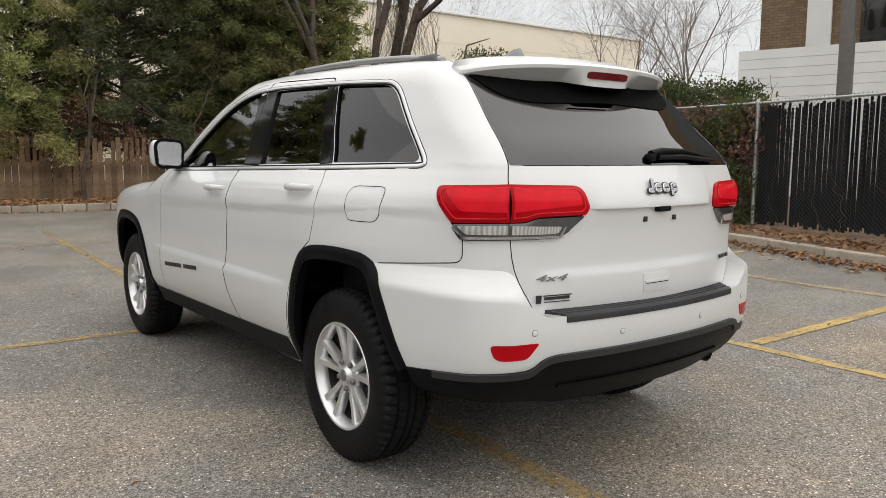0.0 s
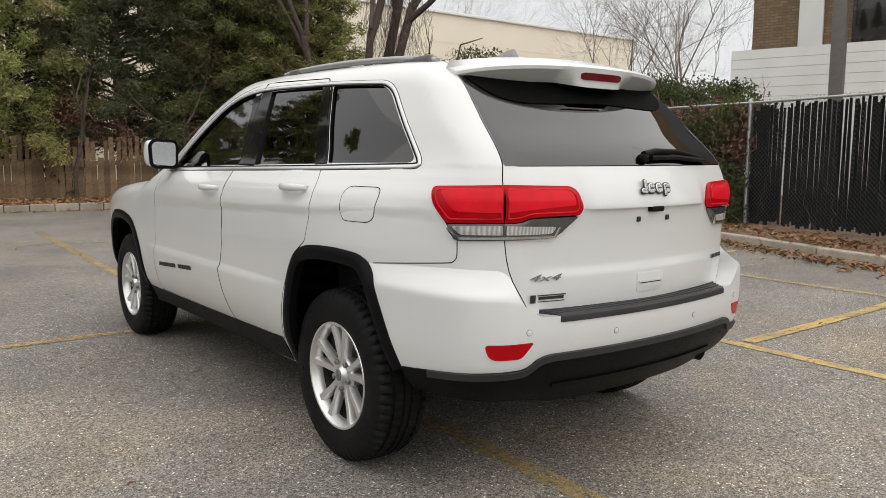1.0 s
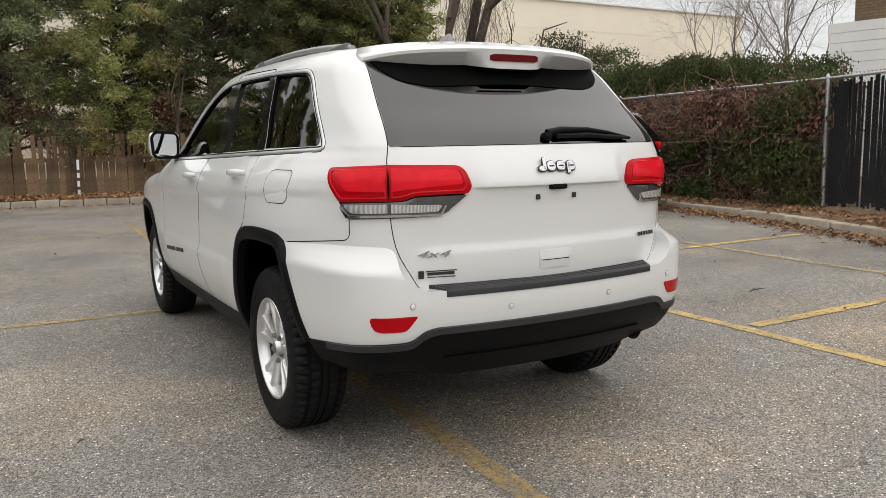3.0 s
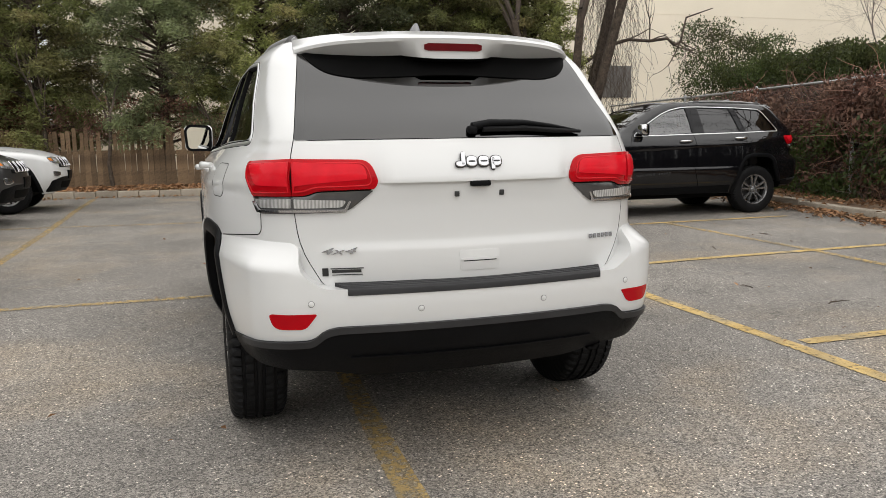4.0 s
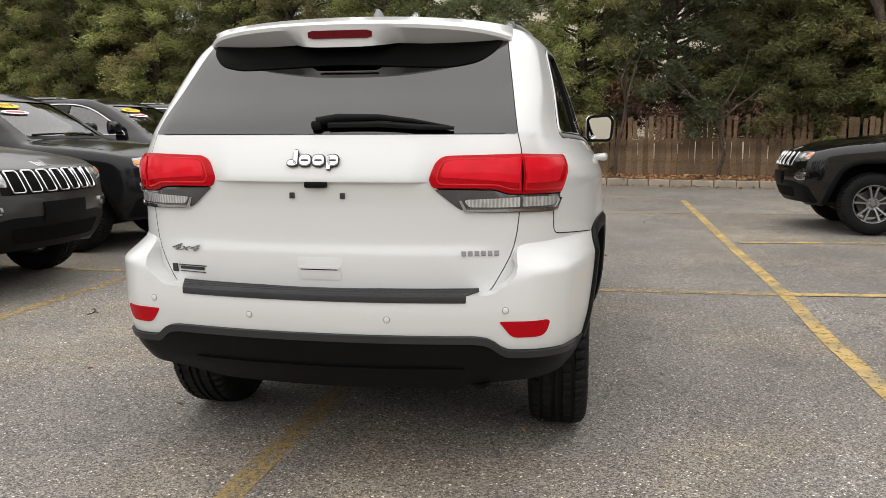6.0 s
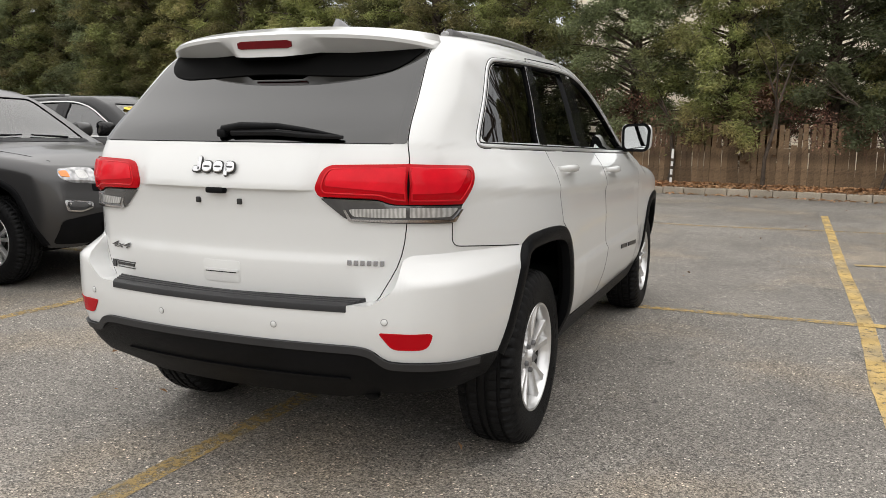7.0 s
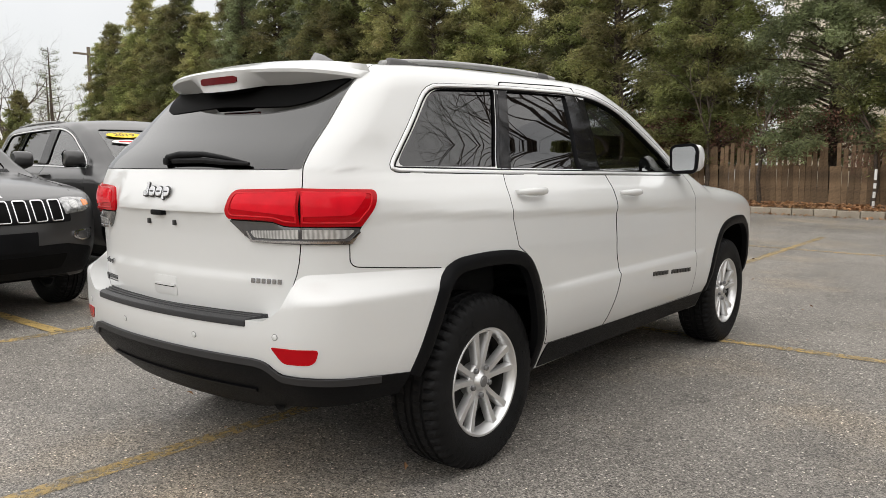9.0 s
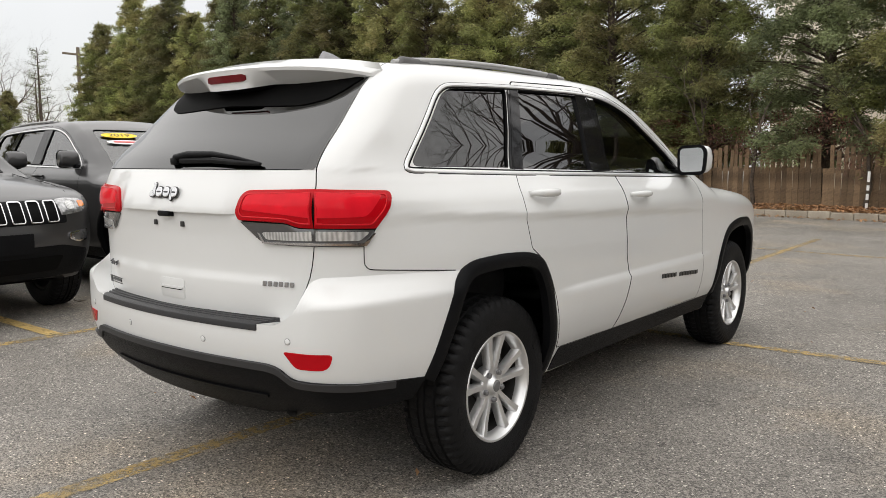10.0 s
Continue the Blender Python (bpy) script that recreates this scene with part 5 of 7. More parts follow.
# ---- ground, kerbs and painted lines ----
def asphalt_material():
    m = bpy.data.materials.new("asphalt")
    m.use_nodes = True
    n, l = m.node_tree.nodes, m.node_tree.links
    b = n["Principled BSDF"]
    b.inputs["IOR"].default_value = 1.4
    where = n.new("ShaderNodeTexCoord").outputs["Object"]

    def noise_at(scale, detail, rough=0.5):
        t = n.new("ShaderNodeTexNoise")
        t.inputs["Scale"].default_value, t.inputs["Detail"].default_value, t.inputs["Roughness"].default_value = scale, detail, rough
        l.new(where, t.inputs["Vector"])
        return t.outputs["Fac"]

    def ranged(value, a, b0, c, d):
        r = n.new("ShaderNodeMapRange")
        r.inputs["From Min"].default_value, r.inputs["From Max"].default_value, r.inputs["To Min"].default_value, r.inputs["To Max"].default_value = a, b0, c, d
        l.new(value, r.inputs["Value"])
        return r.outputs["Result"]

    def times(a, c, op="MULTIPLY"):
        k = n.new("ShaderNodeMath")
        k.operation = op
        l.new(a, k.inputs[0])
        l.new(c, k.inputs[1])
        return k.outputs[0]

    stones = n.new("ShaderNodeTexVoronoi")
    stones.inputs["Scale"].default_value = 135.0
    l.new(where, stones.inputs["Vector"])
    chip = n.new("ShaderNodeSeparateColor")
    l.new(stones.outputs["Color"], chip.inputs[0])
    v = ranged(noise_at(0.35, 6, 0.6), 0.3, 0.7, 0.72, 1.28)                     # large stains
    v = times(v, ranged(noise_at(2.2, 6, 0.65), 0.32, 0.68, 0.86, 1.14))       # worn patches
    v = times(v, ranged(noise_at(170, 3), 0.3, 0.7, 0.42, 1.58))               # grain
    v = times(v, ranged(chip.outputs[0], 0.0, 1.0, 0.34, 1.66))                # aggregate
    v = times(v, ranged(chip.outputs[1], 0.962, 0.969, 1.0, 2.6))              # pale chips
    v = times(v, ranged(noise_at(9.0, 2), 0.70, 0.76, 1.0, 0.55))              # small oil drops
    crack = n.new("ShaderNodeTexVoronoi")
    crack.feature = "DISTANCE_TO_EDGE"
    crack.inputs["Scale"].default_value = 0.22
    warp = n.new("ShaderNodeTexNoise")
    warp.inputs["Scale"].default_value, warp.inputs["Detail"].default_value = 1.6, 5
    l.new(where, warp.inputs["Vector"])
    bent = n.new("ShaderNodeVectorMath")
    bent.operation = "ADD"
    l.new(where, bent.inputs[0])
    l.new(warp.outputs["Color"], bent.inputs[1])
    l.new(bent.outputs[0], crack.inputs["Vector"])
    v = times(v, ranged(crack.outputs["Distance"], 0.0, 0.0022, 0.55, 1.0))
    tint = n.new("ShaderNodeVectorMath")
    tint.operation = "SCALE"
    earth = n.new("ShaderNodeMix")
    earth.data_type = "RGBA"
    earth.inputs["A"].default_value, earth.inputs["B"].default_value = (0.186, 0.172, 0.154, 1), (0.250, 0.210, 0.162, 1)
    l.new(ranged(noise_at(0.5, 7, 0.65), 0.50, 0.68, 0.0, 1.0), earth.inputs["Factor"])
    l.new(earth.outputs["Result"], tint.inputs[0])
    l.new(v, tint.inputs["Scale"])
    l.new(tint.outputs[0], b.inputs["Base Color"])
    l.new(ranged(noise_at(1.1, 5), 0.35, 0.65, 0.62, 0.88), b.inputs["Roughness"])
    bump = n.new("ShaderNodeBump")
    bump.inputs["Strength"].default_value, bump.inputs["Distance"].default_value = 0.6, 0.004
    l.new(times(noise_at(150, 3), stones.outputs["Distance"]), bump.inputs["Height"])
    l.new(bump.outputs[0], b.inputs["Normal"])
    return m


def line_paint_material():
    """Yellow paint, worn through to the tar in places."""
    m = material("yellow_line_paint", (0.50, 0.345, 0.12), 0.75, vary=0.2, scale=5, grain=0.25, bump=0.4, bump_scale=160, second=(0.30, 0.24, 0.14), second_at=(0.42, 0.72))
    n, l = m.node_tree.nodes, m.node_tree.links
    b = n["Principled BSDF"]
    where = n.new("ShaderNodeTexCoord").outputs["Object"]
    worn = n.new("ShaderNodeTexNoise")
    worn.inputs["Scale"].default_value, worn.inputs["Detail"].default_value, worn.inputs["Roughness"].default_value = 22, 8, 0.7
    l.new(where, worn.inputs["Vector"])
    keep = n.new("ShaderNodeMapRange")
    keep.inputs["From Min"].default_value, keep.inputs["From Max"].default_value = 0.36, 0.46
    l.new(worn.outputs["Fac"], keep.inputs["Value"])
    l.new(keep.outputs["Result"], b.inputs["Alpha"])
    return m


ASPHALT, LINE_PAINT = asphalt_material(), line_paint_material()
FADED_PAINT = line_paint_material()
FADED_PAINT.name = "faded_line_paint"
for node in FADED_PAINT.node_tree.nodes:
    if node.type == "MAP_RANGE" and abs(node.inputs["From Min"].default_value - 0.36) < 1e-4:
        node.inputs["From Min"].default_value, node.inputs["From Max"].default_value = 0.38, 0.56
        node.inputs["To Max"].default_value = 0.72
def leafy(m, share=0.5):
    """Thin needles let part of the light through."""
    n, l = m.node_tree.nodes, m.node_tree.links
    b = n["Principled BSDF"]
    through_leaf = n.new("ShaderNodeBsdfTranslucent")
    l.new(b.inputs["Base Color"].links[0].from_socket, through_leaf.inputs["Color"])
    mix = n.new("ShaderNodeMixShader")
    mix.inputs[0].default_value = share
    l.new(b.outputs[0], mix.inputs[1])
    l.new(through_leaf.outputs[0], mix.inputs[2])
    l.new(mix.outputs[0], n["Material Output"].inputs["Surface"])


CONCRETE = material("kerb_concrete", (0.40, 0.35, 0.28), 0.9, vary=0.25, scale=3, grain=0.2, bump=0.5, bump_scale=60, spread=0.12, second=(0.17, 0.145, 0.115), second_at=(0.42, 0.68))
SOIL = material("verge_soil", (0.15, 0.098, 0.06), 0.95, vary=0.35, scale=3, grain=0.4, bump=0.9, bump_scale=35, second=(0.17, 0.11, 0.065))
DEAD_LEAF = material("dead_leaf", (0.36, 0.19, 0.09), 0.8, vary=0.4, scale=1.5, spread=0.4, second=(0.36, 0.22, 0.11))
BOARD = material("weathered_board", (0.185, 0.122, 0.070), 0.9, vary=0.45, scale=2.2, grain=0.3, bump=0.5, bump_scale=40, spread=0.28, second=(0.100, 0.070, 0.046))
BARK = material("bark", (0.075, 0.056, 0.042), 0.95, vary=0.4, scale=7, grain=0.4, bump=1.0, bump_scale=26, second=(0.095, 0.075, 0.056))
TWIG = material("bare_twig", (0.095, 0.072, 0.056), 0.9, vary=0.3, scale=3, spread=0.2)
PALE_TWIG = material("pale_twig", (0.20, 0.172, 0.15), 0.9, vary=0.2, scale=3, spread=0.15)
VINE = material("dry_vine", (0.17, 0.085, 0.06), 0.9, vary=0.4, scale=3, spread=0.35, second=(0.25, 0.15, 0.10))
FOLIAGE = material("conifer_foliage", (0.250, 0.275, 0.100), 0.5, vary=0.45, scale=0.9, spread=0.45, second=(0.235, 0.198, 0.092), second_at=(0.4, 0.65), ior=1.42)
BLUE_FOLIAGE = material("bluish_foliage", (0.228, 0.262, 0.132), 0.5, vary=0.4, scale=0.9, spread=0.45, second=(0.17, 0.165, 0.075), ior=1.42)
BROWN_FOLIAGE = material("rusty_foliage", (0.15, 0.085, 0.042), 0.8, vary=0.4, scale=1.2, spread=0.45, second=(0.06, 0.05, 0.022))
IVY = material("ivy_leaf", (0.062, 0.088, 0.024), 0.55, vary=0.4, scale=1.5, spread=0.4, second=(0.075, 0.075, 0.025))
for leaf in (FOLIAGE, BLUE_FOLIAGE, BROWN_FOLIAGE, IVY):
    leafy(leaf)
STUCCO = material("cream_stucco", (0.78, 0.71, 0.58), 0.9, vary=0.05, scale=0.35, grain=0.05, bump=0.3, bump_scale=40)
BLACK_SLAT = material("black_privacy_slat", (0.008, 0.008, 0.009), 0.55, vary=0.3, scale=4, spread=0.3, ior=1.2)
OLD_WIRE = material("dull_grey_wire", (0.10, 0.10, 0.10), 0.7, metal=0.3, vary=0.3, scale=8)
GALVANISED = material("galvanised_steel", (0.42, 0.43, 0.43), 0.45, metal=0.7, vary=0.15, scale=8)
WHITE_SIDING = material("white_siding", (0.80, 0.80, 0.78), 0.7, vary=0.05, scale=1.0)
BRICK = material("tan_brick", (0.25, 0.15, 0.085), 0.9, vary=0.12, scale=2.5, grain=0.2, bump=0.4, bump_scale=40, spread=0.12)
COURSED = material("tan_brick_courses", (0.22, 0.158, 0.098), 0.9, vary=0.12, scale=2.5, grain=0.15, bump_scale=40)
cn, cl = COURSED.node_tree.nodes, COURSED.node_tree.links
apart = cn.new("ShaderNodeSeparateXYZ")
cl.new(cn.new("ShaderNodeTexCoord").outputs["Object"], apart.inputs[0])
flat_on = cn.new("ShaderNodeCombineXYZ")
cl.new(apart.outputs["X"], flat_on.inputs["X"])
cl.new(apart.outputs["Z"], flat_on.inputs["Y"])
courses = cn.new("ShaderNodeTexBrick")
courses.inputs["Scale"].default_value = 1.0
courses.inputs["Brick Width"].default_value, courses.inputs["Row Height"].default_value, courses.inputs["Mortar Size"].default_value = 0.21, 0.075, 0.011
courses.inputs["Color1"].default_value, courses.inputs["Color2"].default_value, courses.inputs["Mortar"].default_value = (1.15, 1.1, 1.05, 1), (0.8, 0.78, 0.76, 1), (0.7, 0.69, 0.68, 1)
cl.new(flat_on.outputs[0], courses.inputs["Vector"])
shade = cn.new("ShaderNodeVectorMath")
shade.operation = "MULTIPLY"
body_link = cn["Principled BSDF"].inputs["Base Color"].links[0].from_socket
cl.new(body_link, shade.inputs[0])
cl.new(courses.outputs["Color"], shade.inputs[1])
cl.new(shade.outputs[0], cn["Principled BSDF"].inputs["Base Color"])
GREY_STEEL = material("grey_column_paint", (0.13, 0.12, 0.11), 0.6, vary=0.1)
DARK_PANE = material("dark_window_pane", (0.01, 0.011, 0.012), 0.05, vary=0.1, coat=1.0)
WOOD_POLE = material("utility_pole_wood", (0.16, 0.13, 0.10), 0.9, vary=0.2, scale=2)

KERB_FAR = [(-54.0, 20.5), (-12.6, 16.5), (-3.6, 15.4), (4.1, 14.2), (6.8, 13.6), (9.0, 12.9)]
KERB_SIDE = [(5.0, -7.0), (6.80, 1.0), (7.75, 3.8), (8.35, 6.6), (8.75, 9.5), (9.0, 12.9)]


def rise_at(x, y):
    """The car park rises gently away from the drain near its middle."""
    return 0.012 * min(10.0, max(0.0, math.hypot(x, y + 1.0) - 3.6))


gb = bmesh.new()
rings = [0.02] + [0.6 * k for k in range(1, 40)] + [30, 45, 80, 150, 280]
last = None
for r in rings:
    row = [gb.verts.new((r * math.cos(a), r * math.sin(a) - 1.0, rise_at(r * math.cos(a), r * math.sin(a) - 1.0))) for a in [2 * math.pi * k / 96 for k in range(96)]]
    if last:
        for k in range(96):
            gb.faces.new((last[k], row[k], row[(k + 1) % 96], last[(k + 1) % 96]))
    else:
        gb.faces.new(row)
    last = row
bmesh.ops.recalc_face_normals(gb, faces=gb.faces)
tagged(part("ground", gb, ASPHALT, smooth=80), "worn grey asphalt car park with pale stone chips", "ground", kind="structure")


def strip(points, width, z, bm, sag=0.0):
    """A flat band along a line, diced so that its edges can wander."""
    for (x0, y0), (x1, y1) in zip(points, points[1:]):
        d = Vector((x1 - x0, y1 - y0))
        k = max(1, int(d.length / 0.12))
        n = Vector((-d.y, d.x)).normalized()
        last = None
        for i in range(k + 1):
            p = Vector((x0, y0)) + d * i / k
            w = width / 2 * (1 + 0.10 * noise.noise((p.x * 7, p.y * 7, 1)))
            c = 0.006 * noise.noise((p.x * 1.3, p.y * 1.3, 5))
            row = [bm.verts.new((p.x + n.x * (c + s * w), p.y + n.y * (c + s * w), z + rise_at(p.x, p.y))) for s in (-1, 1)]
            if last:
                bm.faces.new((last[0], row[0], row[1], last[1]))
            last = row


def painted_line(points, mat, label, z=0.004):
    bm = bmesh.new()
    strip(points, 0.105, z, bm)
    bmesh.ops.recalc_face_normals(bm, faces=bm.faces)
    tagged(part("parking_line", bm, mat, None, smooth=None), label, "line", kind="structure")


bright, faded = "worn yellow parking line painted on asphalt", "faded yellow parking line painted on asphalt"
painted_line([(2.26, -3.2), (2.305, -0.8), (2.345, 0.2), (2.365, 1.5), (2.44, 3.0), (2.476, 5.66), (2.55, 8.6), (2.6, 10.8)], LINE_PAINT, bright)
painted_line([(-3.22, -3.0), (-3.08, 1.0), (-3.02, 4.1), (-3.02, 8.0), (-3.15, 15.0)], FADED_PAINT, faded)
painted_line([(-0.36, -3.4), (-0.31, -0.7), (-0.26, 0.6)], FADED_PAINT, faded)
painted_line([(-0.28, 5.1), (-0.22, 7.2), (-0.15, 10.5)], FADED_PAINT, faded)
painted_line([(-8.4, 3.0), (-3.2, 3.0), (-1.0, 2.98), (0.95, 2.90)], FADED_PAINT, faded, 0.006)
painted_line([(0.95, 2.90), (2.3, 2.93), (2.42, 2.935)], FADED_PAINT, faded, 0.006)
painted_line([(2.42, 2.935), (3.7, 3.0), (6.8, 2.9)], LINE_PAINT, bright, 0.006)
painted_line([(-8.4, 0.05), (-3.15, 0.12)], LINE_PAINT, bright, 0.006)
painted_line([(2.45, 0.11), (4.5, 0.10), (6.4, 0.08)], LINE_PAINT, bright, 0.006)
painted_line([(-8.4, 5.7), (-3.0, 5.77)], FADED_PAINT, faded, 0.006)
painted_line([(2.60, 5.70), (4.0, 5.85), (7.2, 5.65)], LINE_PAINT, bright, 0.006)
painted_line([(-8.4, 9.1), (-3.0, 8.95), (-0.7, 8.72), (0.9, 8.55), (3.1, 8.7), (5.6, 8.6)], FADED_PAINT, faded, 0.006)
painted_line([(5.0, 0.2), (5.02, 1.4), (5.15, 2.9), (5.2, 5.7)], FADED_PAINT, faded, 0.008)


def kerb_stones(line, length=1.2, sink=0.0):
    """Kerb stones end to end along a line, each with a rounded top edge."""
    kerb = tagged(new("kerb"), "low weathered concrete kerb stones beside the leaf litter", "kerb", kind="structure")
    bm = bmesh.new()
    box(bm, (0, 0, 0.06), (length - 0.012, 0.16, 0.18), bevel=0.02)
    stone = as_mesh(bm, "kerb_stone")
    stone.materials.append(CONCRETE)
    for (x0, y0), (x1, y1) in zip(line, line[1:]):
        d = Vector((x1 - x0, y1 - y0))
        k = max(1, round(d.length / length))
        for i in range(k):
            p = Vector((x0, y0)) + d * (i + 0.5) / k
            ob = part("kerb_stone", stone, CONCRETE, kerb, smooth=None)
            ob.matrix_basis = pose(p.x, p.y, rise_at(p.x, p.y) - sink + random.uniform(-0.012, 0.012), 0, 0, math.degrees(math.atan2(d.y, d.x)) + random.uniform(-0.6, 0.6)) @ Matrix.Diagonal((d.length / k / length, 1, 1, 1))
    return kerb


kerb_stones(KERB_FAR[1:], 0.45)
kerb_stones(KERB_SIDE, 0.9, 0.035)


def verge(line, away, name, label):
    """Soil behind a kerb, rising a little and uneven."""
    bm = bmesh.new()
    last = None
    for (x0, y0), (x1, y1) in zip(line, line[1:]):
        d = Vector((x1 - x0, y1 - y0))
        n = Vector((-d.y, d.x)).normalized() * away
        k = max(2, int(d.length / 0.3))
        for i in range(k + 1):
            p = Vector((x0, y0)) + d * i / k
            row = []
            for w in (0.05, 0.3, 0.6, 1.0, 1.5, 2.2, 4.0, 9.0, 20.0):
                q = p + n * w
                row.append(bm.verts.new((q.x, q.y, rise_at(q.x, q.y) + 0.10 + 0.05 * min(w, 2) + 0.05 * noise.noise((q.x, q.y, 0)) * min(1, w))))
            if last:
                for a, b, c, e in zip(last, last[1:], row[1:], row):
                    bm.faces.new((a, e, c, b))
            last = row
    bmesh.ops.recalc_face_normals(bm, faces=bm.faces)
    return tagged(part(name, bm, SOIL, smooth=60), label, "ground", kind="structure")


verge(KERB_FAR, 1, "verge", "brown soil verge below the wooden fence")
verge(KERB_SIDE, -1, "verge", "brown soil verge below the slatted fence")


def leaf_litter(name, spots, label, size=0.05):
    """Curled dead leaves: (x, y, z, spread) patches."""
    verts, faces = [], []
    rng = random.Random(4)
    for x, y, z, r, count in spots:
        for _ in range(count):
            px, py = x + rng.gauss(0, r), y + rng.gauss(0, r)
            m = Matrix.Translation((px, py, z + rise_at(px, py) + rng.uniform(0.0, 0.025))) @ Euler((rng.uniform(-0.7, 0.7), rng.uniform(-0.7, 0.7), rng.uniform(0, 6.3))).to_matrix().to_4x4()
            s = size * rng.uniform(0.5, 1.3)
            k = len(verts)
            verts += [tuple(m @ Vector(c)) for c in ((-s, 0, 0), (0, -s * 0.5, s * 0.3), (s, 0, s * 0.1), (0, s * 0.5, s * 0.35))]
            faces += [(k, k + 1, k + 2), (k, k + 2, k + 3)]
    me = bpy.data.meshes.new(name)
    me.from_pydata(verts, [], faces)
    return tagged(part(name, me, DEAD_LEAF, smooth=None), label, "leaves", kind="stuff")


def along(line, step, off, r, count, z, t0=0.0):
    spots = []
    for (x0, y0), (x1, y1) in zip(line, line[1:]):
        d = Vector((x1 - x0, y1 - y0))
        n = Vector((-d.y, d.x)).normalized()
        k = max(1, int(d.length / step))
        for i in range(k):
            p = Vector((x0, y0)) + d * (i + 0.5) / k + n * off
            spots.append((p.x, p.y, z, r, int(count * (0.6 + 0.8 * abs(noise.noise((p.x * 0.7, p.y * 0.7, off)))))))
    return spots


leaf_litter("leaf_litter", along(KERB_FAR[1:], 0.4, 0.5, 0.25, 130, 0.15) + along(KERB_FAR[1:], 0.4, 1.1, 0.3, 90, 0.18) + along(KERB_FAR[1:], 0.5, -0.22, 0.16, 22, 0.006) + along(KERB_FAR[1:], 0.5, 0.02, 0.06, 14, 0.155), "brown dead leaves drifted along the far kerb", 0.05)
leaf_litter("leaf_litter", along(KERB_SIDE, 0.35, -0.5, 0.26, 80, 0.13) + along(KERB_SIDE, 0.3, 0.26, 0.13, 75, 0.010) + along(KERB_SIDE, 0.4, 0.45, 0.20, 16, 0.006), "tan dead leaves drifted along the side kerb", 0.045)


# ---- wooden fence along the far verge ----
def far_point(x, off):
    """A point off metres behind the far kerb."""
    for (x0, y0), (x1, y1) in zip(KERB_FAR, KERB_FAR[1:]):
        if x0 <= x <= x1:
            return y0 + (y1 - y0) * (x - x0) / (x1 - x0) + off


fence = tagged(new("fence"), "weathered brown wooden board fence with open tops", "fence")
bm = bmesh.new()
box(bm, (0, 0, 0.45), (0.128, 0.02, 0.90), bevel=0.004)
lower_board = as_mesh(bm, "board")
lower_board.materials.append(BOARD)
bm = bmesh.new()
box(bm, (0, 0, 0.27), (0.096, 0.018, 0.54), bevel=0.003)
slat_mesh = as_mesh(bm, "slat")
slat_mesh.materials.append(BOARD)
bm = bmesh.new()
box(bm, (0, 0, 0.70), (0.11, 0.11, 1.4), bevel=0.012)
post_mesh = as_mesh(bm, "post")
post_mesh.materials.append(BOARD)
bm = bmesh.new()
box(bm, (0, 0, 0), (2.4, 0.035, 0.085), bevel=0.004)
rail_mesh = as_mesh(bm, "rail")
rail_mesh.materials.append(BOARD)
rest, x, i = bmesh.new(), -13.9, 0
while x < 8.7:
    y = far_point(x, 1.55)
    slope = math.degrees(math.atan2(far_point(min(x + 0.3, 8.95), 1.55) - y, 0.3))
    lean = random.gauss(0, 0.7)
    base = pose(x, y, 0.27 + random.uniform(-0.03, 0.03), random.gauss(0, 0.8), lean, slope)
    if random.random() > 0.015:
        ob = part("board", lower_board, BOARD, fence, smooth=None)
        ob.matrix_basis = base @ Matrix.Diagonal((1, 1, random.uniform(0.96, 1.03), 1))
    if random.random() < 0.93:
        if x > -6 and random.random() > 0.04:
            ob = part("slat", slat_mesh, BOARD, fence, smooth=None)
            ob.matrix_basis = base @ Matrix.Translation((0, 0, 0.87)) @ Matrix.Diagonal((random.uniform(0.8, 1.15), 1, random.uniform(0.8, 1.1), 1))
        elif random.random() > 0.06:
            box(rest, tuple((base @ Matrix.Translation((0, 0, 1.12))).translation), (0.100, 0.018, 0.52))
    if i % 18 == 0:
        ob = part("post", post_mesh, BOARD, fence, smooth=None)
        ob.matrix_basis = base @ Matrix.Translation((0, 0.08, 0))
        for h in (0.2, 0.84):
            ob = part("rail", rail_mesh, BOARD, fence, smooth=None)
            ob.matrix_basis = base @ Matrix.Translation((1.2, 0.045, h))
    x += 0.133 * math.cos(radians(slope))
    i += 1
tagged(part("far_slats", rest, BOARD, fence, smooth=None), kind="stuff")


# ---- trees ----
def sprays(verts, faces, rng, centre, size, count, droop=0.3, flat=False):
    """Small pointed needle sprays round a point."""
    for _ in range(count):
        p = centre + Vector((rng.gauss(0, size), rng.gauss(0, size), rng.gauss(0, size * 0.7)))
        d = Vector((rng.gauss(0, 1), rng.gauss(0, 1), rng.gauss(-droop, 0.6))).normalized()
        s = d.cross(Vector((rng.gauss(0, 1), rng.gauss(0, 1), rng.gauss(0, 1)))).normalized()
        ln, w = rng.uniform(0.06, 0.17), rng.uniform(0.010, 0.021)
        k = len(verts)
        verts += [tuple(p), tuple(p + d * ln * 0.45 - s * w), tuple(p + d * ln), tuple(p + d * ln * 0.5 + s * w)]
        faces.append((k, k + 1, k + 2, k + 3))


